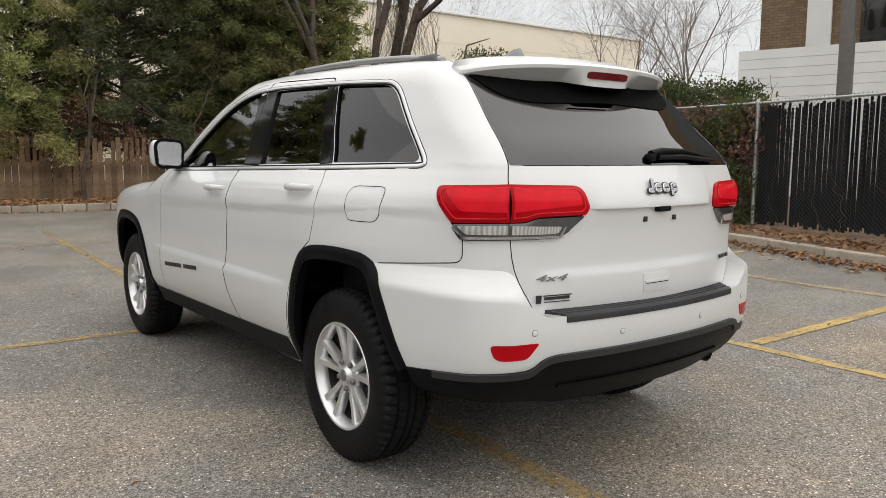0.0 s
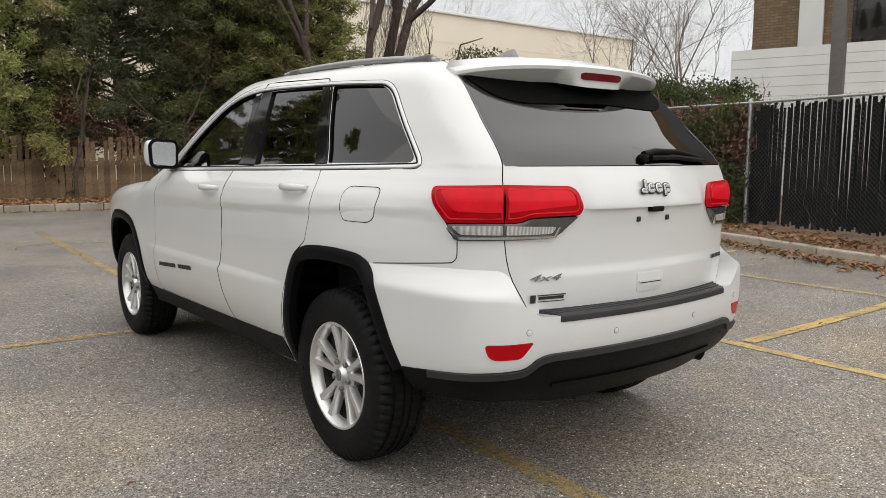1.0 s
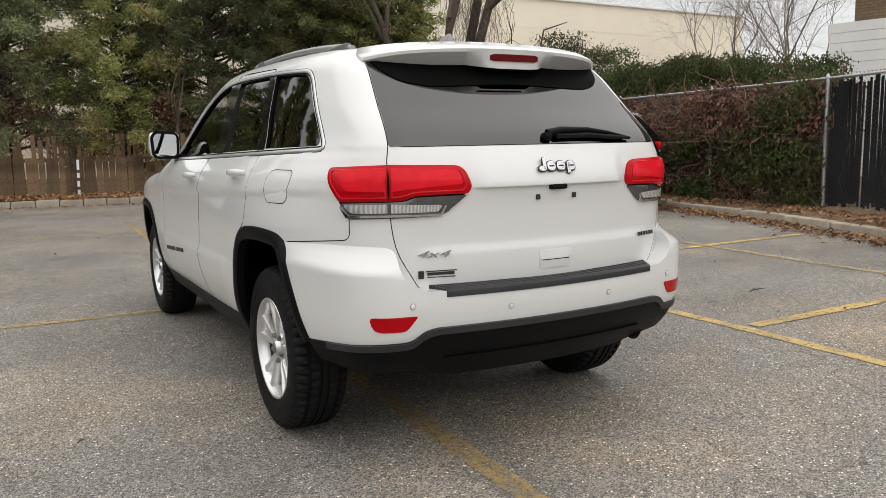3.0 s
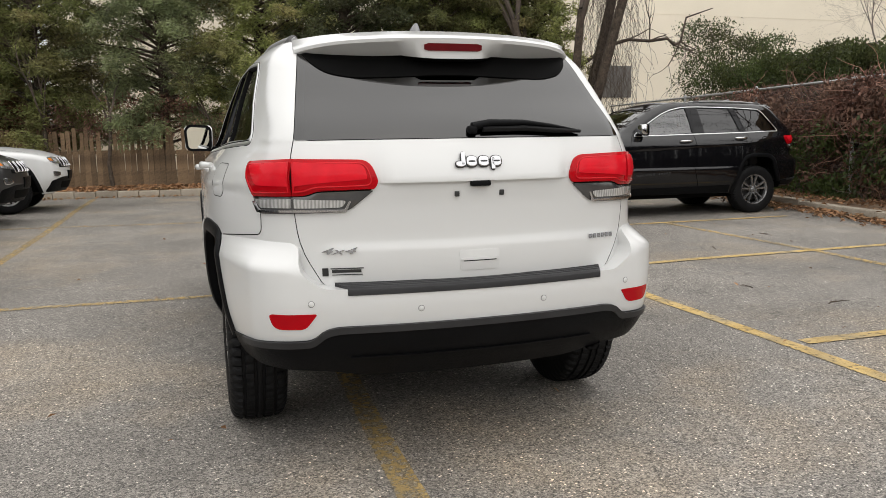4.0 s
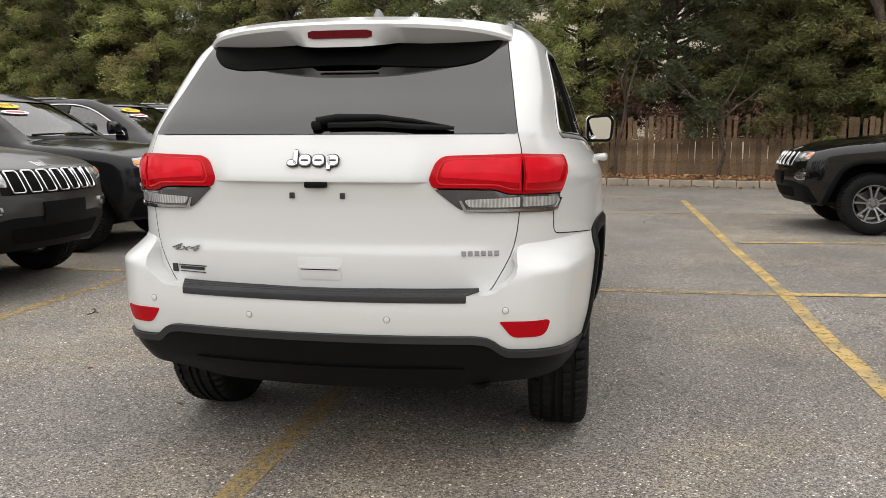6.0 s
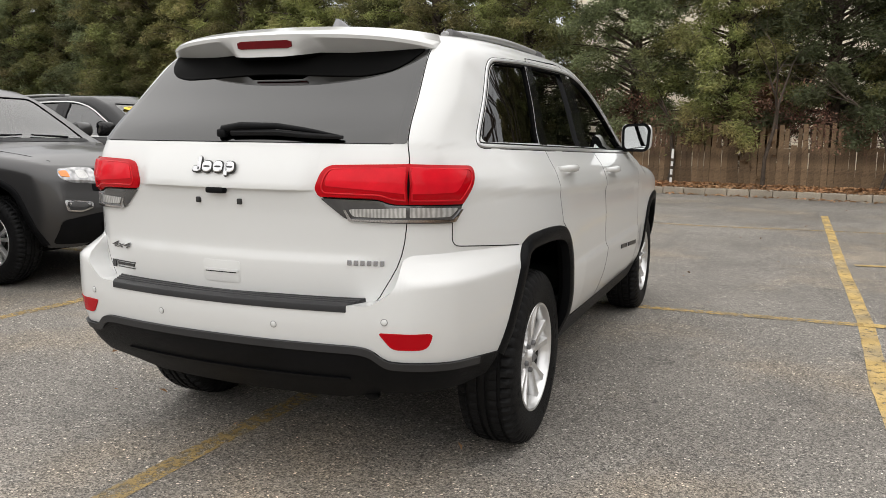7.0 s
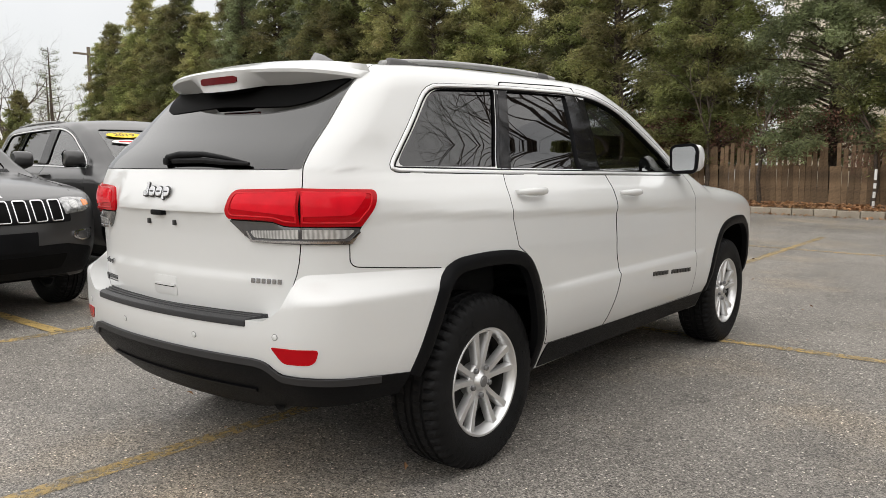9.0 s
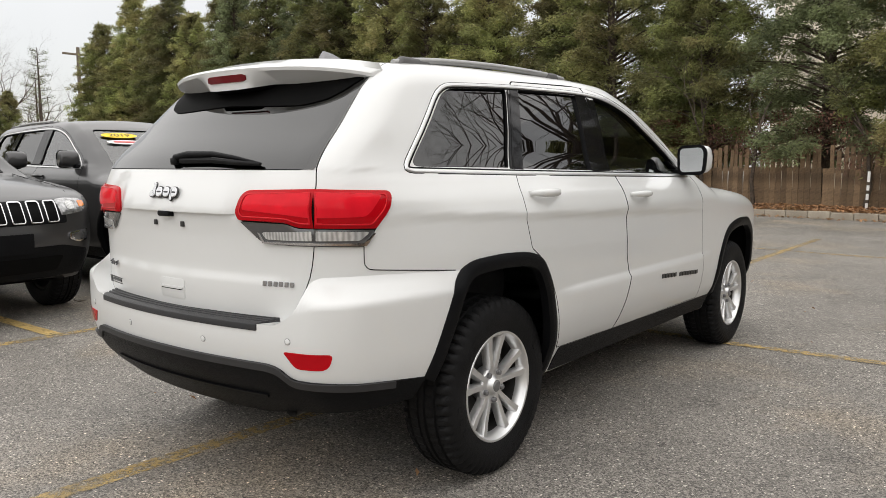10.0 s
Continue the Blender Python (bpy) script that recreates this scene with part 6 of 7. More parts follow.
def conifer_meshes(seed, height, radius, limbs, bare_to, lean):
    """Trunk and crown of a ragged evergreen: limbs that droop, thick with needle sprays and with gaps between."""
    rng = random.Random(seed)
    wood = bmesh.new()
    top = Vector((lean * height, 0, height))
    trunk = [Vector((lean * height * t + 0.08 * math.sin(5 * t + seed), 0.08 * math.cos(4 * t + seed) - 0.08, height * t)) for t in (0, 0.15, 0.3, 0.5, 0.7, 0.85, 1.0)]
    tube(wood, trunk, [0.17, 0.15, 0.13, 0.10, 0.07, 0.045, 0.012], 8)
    verts, faces = [], []
    for i in range(limbs):
        t = (i + rng.random()) / limbs
        h = bare_to + (height * 0.985 - bare_to) * t**0.92
        k = h / height
        reach = radius * (1 - k) ** 0.64 * rng.uniform(0.5, 1.2) * (0.75 + 0.25 * min(1, (h - bare_to) / 1.2)) + 0.15
        a = i * 2.399 + rng.uniform(-0.5, 0.5)
        root = Vector((lean * h, 0, h))
        out = Vector((math.cos(a), math.sin(a), 0))
        rise = rng.uniform(0.05, 0.35) + 0.5 * k
        pts = [root, root + out * reach * 0.4 + Vector((0, 0, reach * rise * 0.45)), root + out * reach * 0.75 + Vector((0, 0, reach * rise * 0.55)), root + out * reach + Vector((0, 0, reach * (rise * 0.55 - 0.12)))]
        tube(wood, pts, [0.03 + 0.02 * (1 - k), 0.022, 0.013, 0.005], 5, cap=False)
        n = 3 + int(reach * 5.5)
        for j in range(n):
            u = 0.22 + 0.78 * ((j + rng.random()) / n) ** 0.8
            s = min(2, int(u * 3))
            q = pts[s].lerp(pts[s + 1], u * 3 - s) if u < 1 else pts[3]
            q = q + Vector((rng.gauss(0, 0.09), rng.gauss(0, 0.09), rng.gauss(-0.04, 0.06)))
            if rng.random() < 0.84:
                sprays(verts, faces, rng, q, 0.07 + 0.05 * (1 - k), int(56 + 26 * (1 - k)))
    crown = bpy.data.meshes.new("crown")
    crown.from_pydata(verts, [], faces)
    crown.materials.append(FOLIAGE)
    return as_mesh(wood, "trunk"), crown


SHAPES = [conifer_meshes(11, 9.2, 2.3, 172, 1.0, 0.0), conifer_meshes(12, 8.2, 2.1, 160, 0.9, 0.01), conifer_meshes(13, 10.2, 2.5, 180, 1.1, -0.01), conifer_meshes(14, 7.4, 1.8, 142, 0.8, 0.015)]


def evergreen(kind, x, y, turn, size=1.0, leaf=FOLIAGE, label="tall ragged dark green conifer behind the wooden fence"):
    tree = thing("evergreen_tree", label, "tree", pose(x, y, rise_at(x, y) - 0.02, 0, 0, turn) @ Matrix.Scale(size, 4), "evergreen row")
    wood, crown = SHAPES[kind]
    part("trunk", wood, BARK, tree, smooth=60)
    ob = part("crown", crown, None, tree, smooth=None)
    if leaf != FOLIAGE:
        ob.material_slots[0].link = "OBJECT"
        ob.material_slots[0].material = leaf
    return tree


rng = random.Random(21)
x, i = -44.0, 0
while x < 7.4:
    off = 2.7 if i % 2 == 0 else 4.6
    if i % 4 == 1 and -10 < x < 5.5 or i % 4 == 3 and -3 < x < 5:
        x, i = x + 0.9, i + 1
        continue
    leaf = FOLIAGE if rng.random() < 0.74 else BLUE_FOLIAGE
    note = "tall ragged dark green conifer behind the wooden fence" if leaf is FOLIAGE else "tall bluish green conifer behind the wooden fence"
    evergreen(i % 4, x + rng.uniform(-0.4, 0.4), far_point(x, off + rng.uniform(-0.3, 0.3)), rng.uniform(0, 360), rng.uniform(0.88, 1.06), leaf, note)
    x += 1.4 + rng.uniform(-0.3, 0.3) - (0.35 if x < -16 else 0)
    i += 1
for x, off, k, size in ((6.6, 2.6, 1, 0.86), (8.0, 2.9, 3, 0.92), (5.4, 4.2, 0, 0.95)):
    evergreen(k, x, far_point(x, off), 70 * k, size, FOLIAGE)
for x, off in ((-5.2, 2.0), (1.6, 2.0)):
    evergreen(3, x, far_point(x, off), rng.uniform(0, 360), rng.uniform(0.34, 0.40), BROWN_FOLIAGE, "low rusty brown evergreen leaning over the fence")


def branching(bm, rng, p, d, length, radius, depth, spread=0.55, gravity=0.0, twist=0.25, forks=(2, 3), thin=0.62):
    """Limbs that fork and thin out."""
    pts, rad, q, v = [p.copy()], [radius], p.copy(), d.normalized()
    n = 4
    for i in range(n):
        v = (v + Vector((rng.gauss(0, twist), rng.gauss(0, twist), rng.gauss(0, twist) - gravity)) * 0.5).normalized()
        q = q + v * length / n
        pts.append(q.copy())
        rad.append(radius * (1 - (1 - thin) * (i + 1) / n))
    tube(bm, pts, rad, 7 if radius > 0.05 else (5 if radius > 0.015 else 3), cap=False)
    if depth:
        for k in range(rng.randint(*forks)):
            s = rng.choice((2, 3, 4)) if k else 4
            w = (v + Vector((rng.gauss(0, spread), rng.gauss(0, spread), rng.gauss(0.1, spread * 0.8)))).normalized()
            branching(bm, rng, pts[s], w, length * rng.uniform(0.6, 0.85), rad[s] * rng.uniform(0.55, 0.8), depth - 1, spread, gravity, twist, forks, thin)


def bare_tree(name, label, x, y, seed, height, radius, depth, mat, stems=1, spread=0.5, forks=(2, 3), z=0.15):
    rng = random.Random(seed)
    tree = thing(name, label, "tree", pose(x, y, z, 0, 0, rng.uniform(0, 360)))
    trunk, crown = bmesh.new(), bmesh.new()
    for s in range(stems):
        a = 2 * math.pi * s / stems + rng.uniform(-0.3, 0.3)
        lean = 0.0 if stems == 1 else rng.uniform(0.12, 0.35)
        d = Vector((math.cos(a) * lean, math.sin(a) * lean, 1)).normalized()
        foot = Vector((math.cos(a) * 0.35, math.sin(a) * 0.35, 0)) * (stems > 1)
        k = rng.uniform(0.75, 1.1)
        mid = foot + d * height * 0.42 * k + Vector((rng.gauss(0, 0.12), rng.gauss(0, 0.12), 0))
        tube(trunk, [foot, foot.lerp(mid, 0.35) + Vector((rng.gauss(0, 0.06), rng.gauss(0, 0.06), 0)), foot.lerp(mid, 0.7), mid], [radius * 1.25 * k, radius * k, radius * 0.9 * k, radius * 0.78 * k], 10)
        for b in range(3):
            w = (d + Vector((rng.gauss(0, spread), rng.gauss(0, spread), 0.15))).normalized()
            branching(crown, rng, mid - d * 0.25 * b, w, height * 0.3 * k, radius * 0.6 * k, depth, spread, 0.0, 0.28, forks)
    part("trunk", trunk, BARK if mat is not PALE_TWIG else PALE_TWIG, tree, smooth=60)
    part("crown", crown, mat, tree, smooth=None)
    return tree


for n, (x, off, h) in enumerate(((-2.9, 1.25, 4.2), (-0.5, 1.3, 3.6), (1.6, 1.2, 4.6), (-6.9, 1.25, 4.0), (3.9, 1.3, 4.4), (-4.3, 1.3, 3.8))):
    bare_tree("sapling", "thin bare brown sapling in front of the wooden fence", x, far_point(x, off), 90 + n, h, 0.045, 3, TWIG, 1, 0.4, z=rise_at(x, 14.5) + 0.12)

stake = thing("marker_stake", "white banded marker stake before the wooden fence", "stake", pose(-0.42, far_point(-0.42, 1.1), rise_at(-0.42, 15.0) + 0.12, 0, 1.5, 0))
bm = bmesh.new()
box(bm, (0, 0, 0.43), (0.055, 0.03, 0.86), bevel=0.006)
part("shaft", bm, WHITE_SIDING, stake)
for z in (0.22, 0.42, 0.60):
    bm = bmesh.new()
    box(bm, (0, 0, z), (0.059, 0.034, 0.07), bevel=0.003)
    part("band", bm, BARK, stake, "dark band")


# the many-stemmed tree at the corner, hung with vines, with one long limb over the side fence
corner_tree = bare_tree("bare_tree", "bare many-stemmed tree hung with dry vines at the corner", 8.4, 15.5, 31, 13.5, 0.15, 5, TWIG, 7, 0.45)
corner_tree.rotation_euler = (0, 0, 0)
limb = bmesh.new()
path = [Vector(p) + Vector((0.9, -0.1, 0)) for p in ((-0.55, 0.1, 2.9), (0.33, -0.2, 3.54), (0.93, -0.2, 3.71), (1.55, -0.25, 3.68), (2.14, -0.2, 3.77), (2.36, -0.2, 3.60), (2.56, -0.2, 3.70), (2.72, -0.2, 4.34), (3.5, -0.3, 4.6))]
tube(limb, path, [0.055, 0.05, 0.045, 0.042, 0.04, 0.045, 0.035, 0.026, 0.012], 7)
rng = random.Random(8)
for k in (1, 2, 3, 3, 4, 5, 6, 6):
    branching(limb, rng, path[k], Vector((rng.uniform(-0.2, 0.8), rng.uniform(-0.6, 0.2), rng.uniform(-0.9, 0.6))), rng.uniform(0.5, 0.9), 0.022, 2, 0.6)
part("limb", limb, BARK, corner_tree, "long crooked bare limb", 60)
hang = bmesh.new()
for _ in range(420):
    a, r = rng.uniform(0, 6.3), rng.uniform(0.1, 1.0) ** 1.3 * 1.2
    p = Vector((1.2 + math.cos(a) * r, -0.3 + math.sin(a) * r * 0.7, rng.uniform(2.6, 6.5)))
    pts, v = [p], Vector((rng.gauss(0, 0.3), rng.gauss(0, 0.3), -1))
    for j in range(6):
        v = (v + Vector((rng.gauss(0, 0.28), rng.gauss(0, 0.28), rng.gauss(-0.22, 0.2)))).normalized()
        pts.append(pts[-1] + v * rng.uniform(0.10, 0.34))
    tube(hang, [q for q in pts if q.z > 0.3] if sum(q.z > 0.3 for q in pts) > 1 else pts[:2], 0.0045, 3, cap=False)
tagged(part("hanging_vines", hang, TWIG, corner_tree, "dry hanging vines", None), kind="stuff")

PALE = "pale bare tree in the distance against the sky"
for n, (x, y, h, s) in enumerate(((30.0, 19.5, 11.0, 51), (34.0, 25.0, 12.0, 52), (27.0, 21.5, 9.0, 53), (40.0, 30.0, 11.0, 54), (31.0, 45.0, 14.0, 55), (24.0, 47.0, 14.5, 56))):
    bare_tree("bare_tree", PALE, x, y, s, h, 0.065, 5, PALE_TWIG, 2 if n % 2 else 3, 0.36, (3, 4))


# ---- cream building beyond the far corner ----
hall = thing("hall_building", "large plain cream stucco building with a flat roof edge", "building", pose(0, 29.0, 0))
bm = bmesh.new()
box(bm, (15.5, 6.0, 4.2), (43.0, 12.0, 8.4), bevel=0.03)
part("wall", bm, STUCCO, hall)
bm = bmesh.new()
box(bm, (15.5, 6.0, 8.46), (43.3, 12.3, 0.14), bevel=0.03)
part("roof_edge", bm, WHITE_SIDING, hall)
bm = bmesh.new()
box(bm, (17.6, -0.02, 3.87), (2.08, 0.10, 1.44), bevel=0.02)
part("shutter", bm, GREY_STEEL, hall, "brown panel on the wall")
for z in (2.4, 4.8, 7.0):
    bm = bmesh.new()
    box(bm, (15.5, -0.003, z), (43.0, 0.012, 0.03))
    part("wall_joint", bm, STUCCO, hall)


# ---- slatted chain-link fence, hedge and the white building at the side ----
SIDE = [Vector((6.45, -6.9)), Vector((8.90, 4.05)), Vector((9.35, 8.7)), Vector((9.95, 15.7))]


def side_at(y, off=0.0):
    for a, b in zip(SIDE, SIDE[1:]):
        if a.y <= y <= b.y:
            d = (b - a).normalized()
            p = a.lerp(b, (y - a.y) / (b.y - a.y))
            return p + Vector((d.y, -d.x)) * off, math.degrees(math.atan2(d.y, d.x))


chain = tagged(new("chain_link_fence"), "chain-link fence with black privacy slats and a galvanised frame", "fence")
bm = bmesh.new()
box(bm, (0, 0, 0.92), (0.0385, 0.008, 1.84))
slat = as_mesh(bm, "slat")
slat.materials.append(BLACK_SLAT)
y, i = -3.2, 0
rest = bmesh.new()
while y < 4.0:
    p, turn = side_at(y)
    m = pose(p.x, p.y, 0.25 + random.uniform(-0.03, 0.02) + 0.004 * (i % 2), random.gauss(0, 0.5), random.gauss(0, 0.12), turn)
    if random.random() > 0.003:
        ob = part("slat", slat, BLACK_SLAT, chain, smooth=None)
        lift = random.choice((0, 0, 0, 0.01, 0.03, 0.06))
        thin = 0.94 if noise.noise((y * 1.1, 3.3, 0)) > 0.12 else 1.0
        ob.matrix_basis = m @ Matrix.Translation((0, 0, lift)) @ Matrix.Diagonal((thin * random.uniform(0.97, 1.06), 1, (1.84 - lift) / 1.84 * random.choice((1.0, 1.0, 0.99, 0.98, 0.96)), 1))
    y += 0.0372
    i += 1


def fence_pole(y, height, r=0.03):
    bm = bmesh.new()
    p, _ = side_at(y, -0.04)
    tube(bm, [(p.x, p.y, 0.1), (p.x, p.y, height)], r, 10)
    tube(bm, [(p.x, p.y, height), (p.x, p.y, height + 0.05)], [r * 1.2, r * 0.4], 10)
    part("post", bm, GALVANISED, chain, smooth=60)


for y in (-2.6, 0.6, 4.02, 6.4, 9.0, 11.6, 14.2):
    fence_pole(y, 2.14)
bm = bmesh.new()
tube(bm, [(*side_at(y, -0.03)[0], 2.12) for y in (-6.8, -3, 0, 3.95, 6, 8.6, 12, 15.5)], 0.021, 8)
part("top_rail", bm, GALVANISED, chain, smooth=60)
wire = bmesh.new()
for k in range(900):
    y = -4 + k * 0.022
    if y > 15.4:
        break
    a, _ = side_at(y, -0.012)
    for s in (1, -1):
        y2 = min(15.5, max(-6.9, y + s * 1.86))
        b, _ = side_at(y2, -0.012)
        if k % 3 == 0:
            tube(wire, [(*a, 0.25), (*b, 2.11)], 0.0022, 3, cap=False)
    if k % 3 == 0:
        tube(wire, [(*a, 2.10), (a.x, a.y + 0.01, 2.165)], 0.003, 3, cap=False)
tagged(part("wire_mesh", wire, OLD_WIRE, chain, "thin grey wire mesh", None), kind="stuff")


def leaf_mass(name, label, boxes, mat, count, size, seed, category="hedge", twig=None, twigs=0):
    """A ragged mass of leaves and twigs filling soft boxes: centre x, y, z and half sizes."""
    rng = random.Random(seed)
    ob = thing(name, label, category)
    verts, faces = [], []
    for cx, cy, cz, hx, hy, hz in boxes:
        n = int(count * hx * hy * hz * 8)
        for _ in range(n):
            u = Vector((rng.uniform(-1, 1), rng.uniform(-1, 1), rng.uniform(-1, 1)))
            if rng.random() < 0.55:
                u = u / max(abs(u.x), abs(u.y), abs(u.z)) * rng.uniform(0.8, 1.06)
            p = Vector((cx + u.x * hx, cy + u.y * hy, cz + u.z * hz))
            lump = noise.noise(p * 1.7 + Vector((seed, 0, 0)))
            if lump < -0.12 or p.z < 0.12:
                continue
            p += Vector((rng.gauss(0, 0.06), rng.gauss(0, 0.06), rng.gauss(0, 0.06) + lump * 0.25))
            e = Euler((rng.uniform(0, 6.3), rng.uniform(0, 6.3), rng.uniform(0, 6.3))).to_matrix()
            s = size * rng.uniform(0.6, 1.3)
            k = len(verts)
            verts += [tuple(p + e @ Vector(c)) for c in ((-s, 0, 0), (-s * 0.2, -s * 0.55, s * 0.15), (s, 0, 0), (-s * 0.2, s * 0.55, s * 0.15))]
            faces += [(k, k + 1, k + 2), (k, k + 2, k + 3)]
    me = bpy.data.meshes.new("leaves")
    me.from_pydata(verts, [], faces)
    tagged(part("leaves", me, mat, ob, smooth=None), kind="stuff")
    if twigs:
        bm = bmesh.new()
        for _ in range(twigs):
            cx, cy, cz, hx, hy, hz = rng.choice(boxes)
            p = Vector((cx + rng.uniform(-hx, hx), cy + rng.uniform(-hy, hy), cz + rng.uniform(-hz, hz)))
            v = Vector((rng.gauss(0, 1), rng.gauss(0, 1), rng.gauss(0.1, 0.6))).normalized()
            pts = [p]
            for j in range(5):
                v = (v + Vector((rng.gauss(0, 0.35), rng.gauss(0, 0.35), rng.gauss(-0.08, 0.3)))).normalized()
                pts.append(pts[-1] + v * rng.uniform(0.08, 0.2))
            pts = [q for q in pts if q.z > 0.12]
            if len(pts) > 1:
                tube(bm, pts, [0.008 - 0.001 * j for j in range(len(pts))], 3, cap=False)
        tagged(part("twig_tangle", bm, twig, ob, smooth=None), kind="stuff")
    return ob


leaf_mass("vine_hedge", "tangle of reddish brown dry vines over the fence", [(9.45, 5.3, 1.68, 0.6, 1.35, 0.42), (9.8, 7.6, 1.62, 0.65, 1.5, 0.5), (10.2, 10.2, 1.4, 0.6, 1.3, 0.6), (9.5, 5.6, 1.0, 0.45, 1.5, 0.8), (9.8, 8.0, 0.9, 0.4, 1.8, 0.8)], VINE, 2600, 0.04, 3, "hedge", VINE, 1700).matrix_basis = pose(-0.15, 0.1, -0.03)
leaf_mass("ivy", "dark green ivy climbing the end of the slatted fence", [(9.12, 4.5, 1.15, 0.42, 0.55, 1.05), (9.2, 5.7, 0.75, 0.38, 1.0, 0.62), (9.45, 7.6, 0.7, 0.38, 1.1, 0.58)], IVY, 4200, 0.038, 5, "ivy", TWIG, 120).matrix_basis = pose(-0.15, 0.1, -0.03)
leaf_mass("hedge", "dense clipped green hedge behind the fence", [(12.2, 7.6, 1.5, 0.9, 1.3, 1.25), (12.6, 10.0, 1.65, 1.0, 1.5, 1.4), (13.0, 12.6, 1.6, 1.1, 1.5, 1.4)], IVY, 5000, 0.034, 6, "hedge", TWIG, 200).matrix_basis = pose(-0.15, 0.1, -0.03)
leaf_mass("shrub", "tall green shrub tangled with bare vines", [(13.0, 15.6, 2.3, 0.7, 0.7, 2.0), (15.0, 16.2, 2.2, 0.9, 0.8, 1.9)], IVY, 1900, 0.034, 7, "shrub", TWIG, 420)

leaf_mass("vine_tangle", "reddish brown dry vines tangled over the wooden fence", [(-4.6, far_point(-4.6, 1.75), 1.75, 1.3, 0.25, 0.45), (-7.6, far_point(-7.6, 1.75), 1.6, 0.9, 0.25, 0.4), (0.2, far_point(0.2, 1.75), 1.55, 1.2, 0.25, 0.4), (3.6, far_point(3.6, 1.75), 1.5, 1.0, 0.25, 0.4), (-10.5, far_point(-10.5, 1.75), 1.65, 1.1, 0.25, 0.4), (-2.2, far_point(-2.2, 1.9), 1.95, 1.2, 0.3, 0.5), (1.9, far_point(1.9, 1.9), 1.95, 0.9, 0.3, 0.55), (5.6, far_point(5.6, 1.8), 1.6, 0.9, 0.25, 0.45), (-6.1, far_point(-6.1, 1.9), 2.0, 0.8, 0.3, 0.5)], VINE, 1300, 0.035, 12, "vines", VINE, 1500)
# thin bare vines climbing the slats
rng = random.Random(17)
climbers = thing("climbing_vine", "thin bare vines climbing the slatted fence", "vine")
for k in range(6):
    bm = bmesh.new()
    y = rng.uniform(-1.2, 3.7)
    z, pts = 0.22, []
    while z < 2.05 and -3 < y < 3.85:
        p, _ = side_at(y, -0.03)
        pts.append((p.x, p.y, z))
        y += rng.gauss(0.01, 0.045)
        z += rng.uniform(0.03, 0.10)
    tube(bm, pts, [0.0042 - 0.0025 * i / len(pts) for i in range(len(pts))], 4, cap=False)
    part("stem", bm, TWIG, climbers, smooth=60)

office = thing("office_building", "office building of white siding below tan brick", "building", pose(15.84, 8.75, 0, 0, 0, -74))
bm = bmesh.new()
box(bm, (10.0, 2.5, 1.98), (20.0, 5.0, 3.96), bevel=0.02)
part("lower_wall", bm, GREY_STEEL, office)
for i in range(17):
    bm = bmesh.new()
    box(bm, (10.0, -0.03, 0.09 + 0.235 * i), (20.1, 0.06, 0.227))
    part("siding_board", bm, WHITE_SIDING, office, smooth=None)
bm = bmesh.new()
box(bm, (10.1, 3.2, 7.78), (20.0, 4.0, 7.6), bevel=0.02)
upper = part("upper_wall", bm, COURSED, office, "tan brick upper wall")
for x, w in ((1.55, 0.58),):
    bm = bmesh.new()
    box(bm, (x, 1.14, 7.78), (w, 0.12, 7.6), bevel=0.02)
    part("pilaster", bm, WHITE_SIDING, upper, "white pilaster")
bm = bmesh.new()
box(bm, (4.95, 1.14, 7.0), (4.9, 0.08, 6.0), bevel=0.01)
part("window", bm, DARK_PANE, upper, "dark window band")
bm = bmesh.new()
box(bm, (2.05, 1.05, 5.5), (0.18, 0.24, 0.45), bevel=0.03)
part("wall_lamp", bm, WHITE_SIDING, upper, "white wall lamp")
column = thing("steel_column", "square grey steel column in front of the white siding", "column", pose(15.06, 5.72, 0, 0, 0, -74))
bm = bmesh.new()
box(bm, (0, 0, 4.5), (0.28, 0.28, 9.0), bevel=0.015)
part("shaft", bm, GREY_STEEL, column)
bm = bmesh.new()
box(bm, (0, 0, 0.06), (0.5, 0.5, 0.12), bevel=0.015)
part("base_plate", bm, GREY_STEEL, column)


# ---- the distance beyond the parked cars ----
pole = thing("utility_pole", "grey wooden utility pole with a crossarm in the distance", "pole", pose(-52.0, 25.6, 0))
bm = bmesh.new()
tube(bm, [(0, 0, 0), (0, 0, 9.4)], [0.16, 0.12], 10)
part("shaft", bm, WOOD_POLE, pole, smooth=60)
bm = bmesh.new()
box(bm, (0, 0, 8.9), (0.12, 2.2, 0.14), bevel=0.01)
part("crossarm", bm, WOOD_POLE, pole)
for n, (x, y, h, s) in enumerate(((-50.0, 19.0, 10.5, 61), (-55.0, 21.0, 8.0, 62), (-60.0, 26.5, 7.0, 63), (-48.0, 15.0, 9.0, 64), (-62.0, 30.0, 7.5, 65))):
    bare_tree("bare_tree", "brown bare tree in the distance", x, y, s, h, 0.14, 5, TWIG, 2, 0.42)
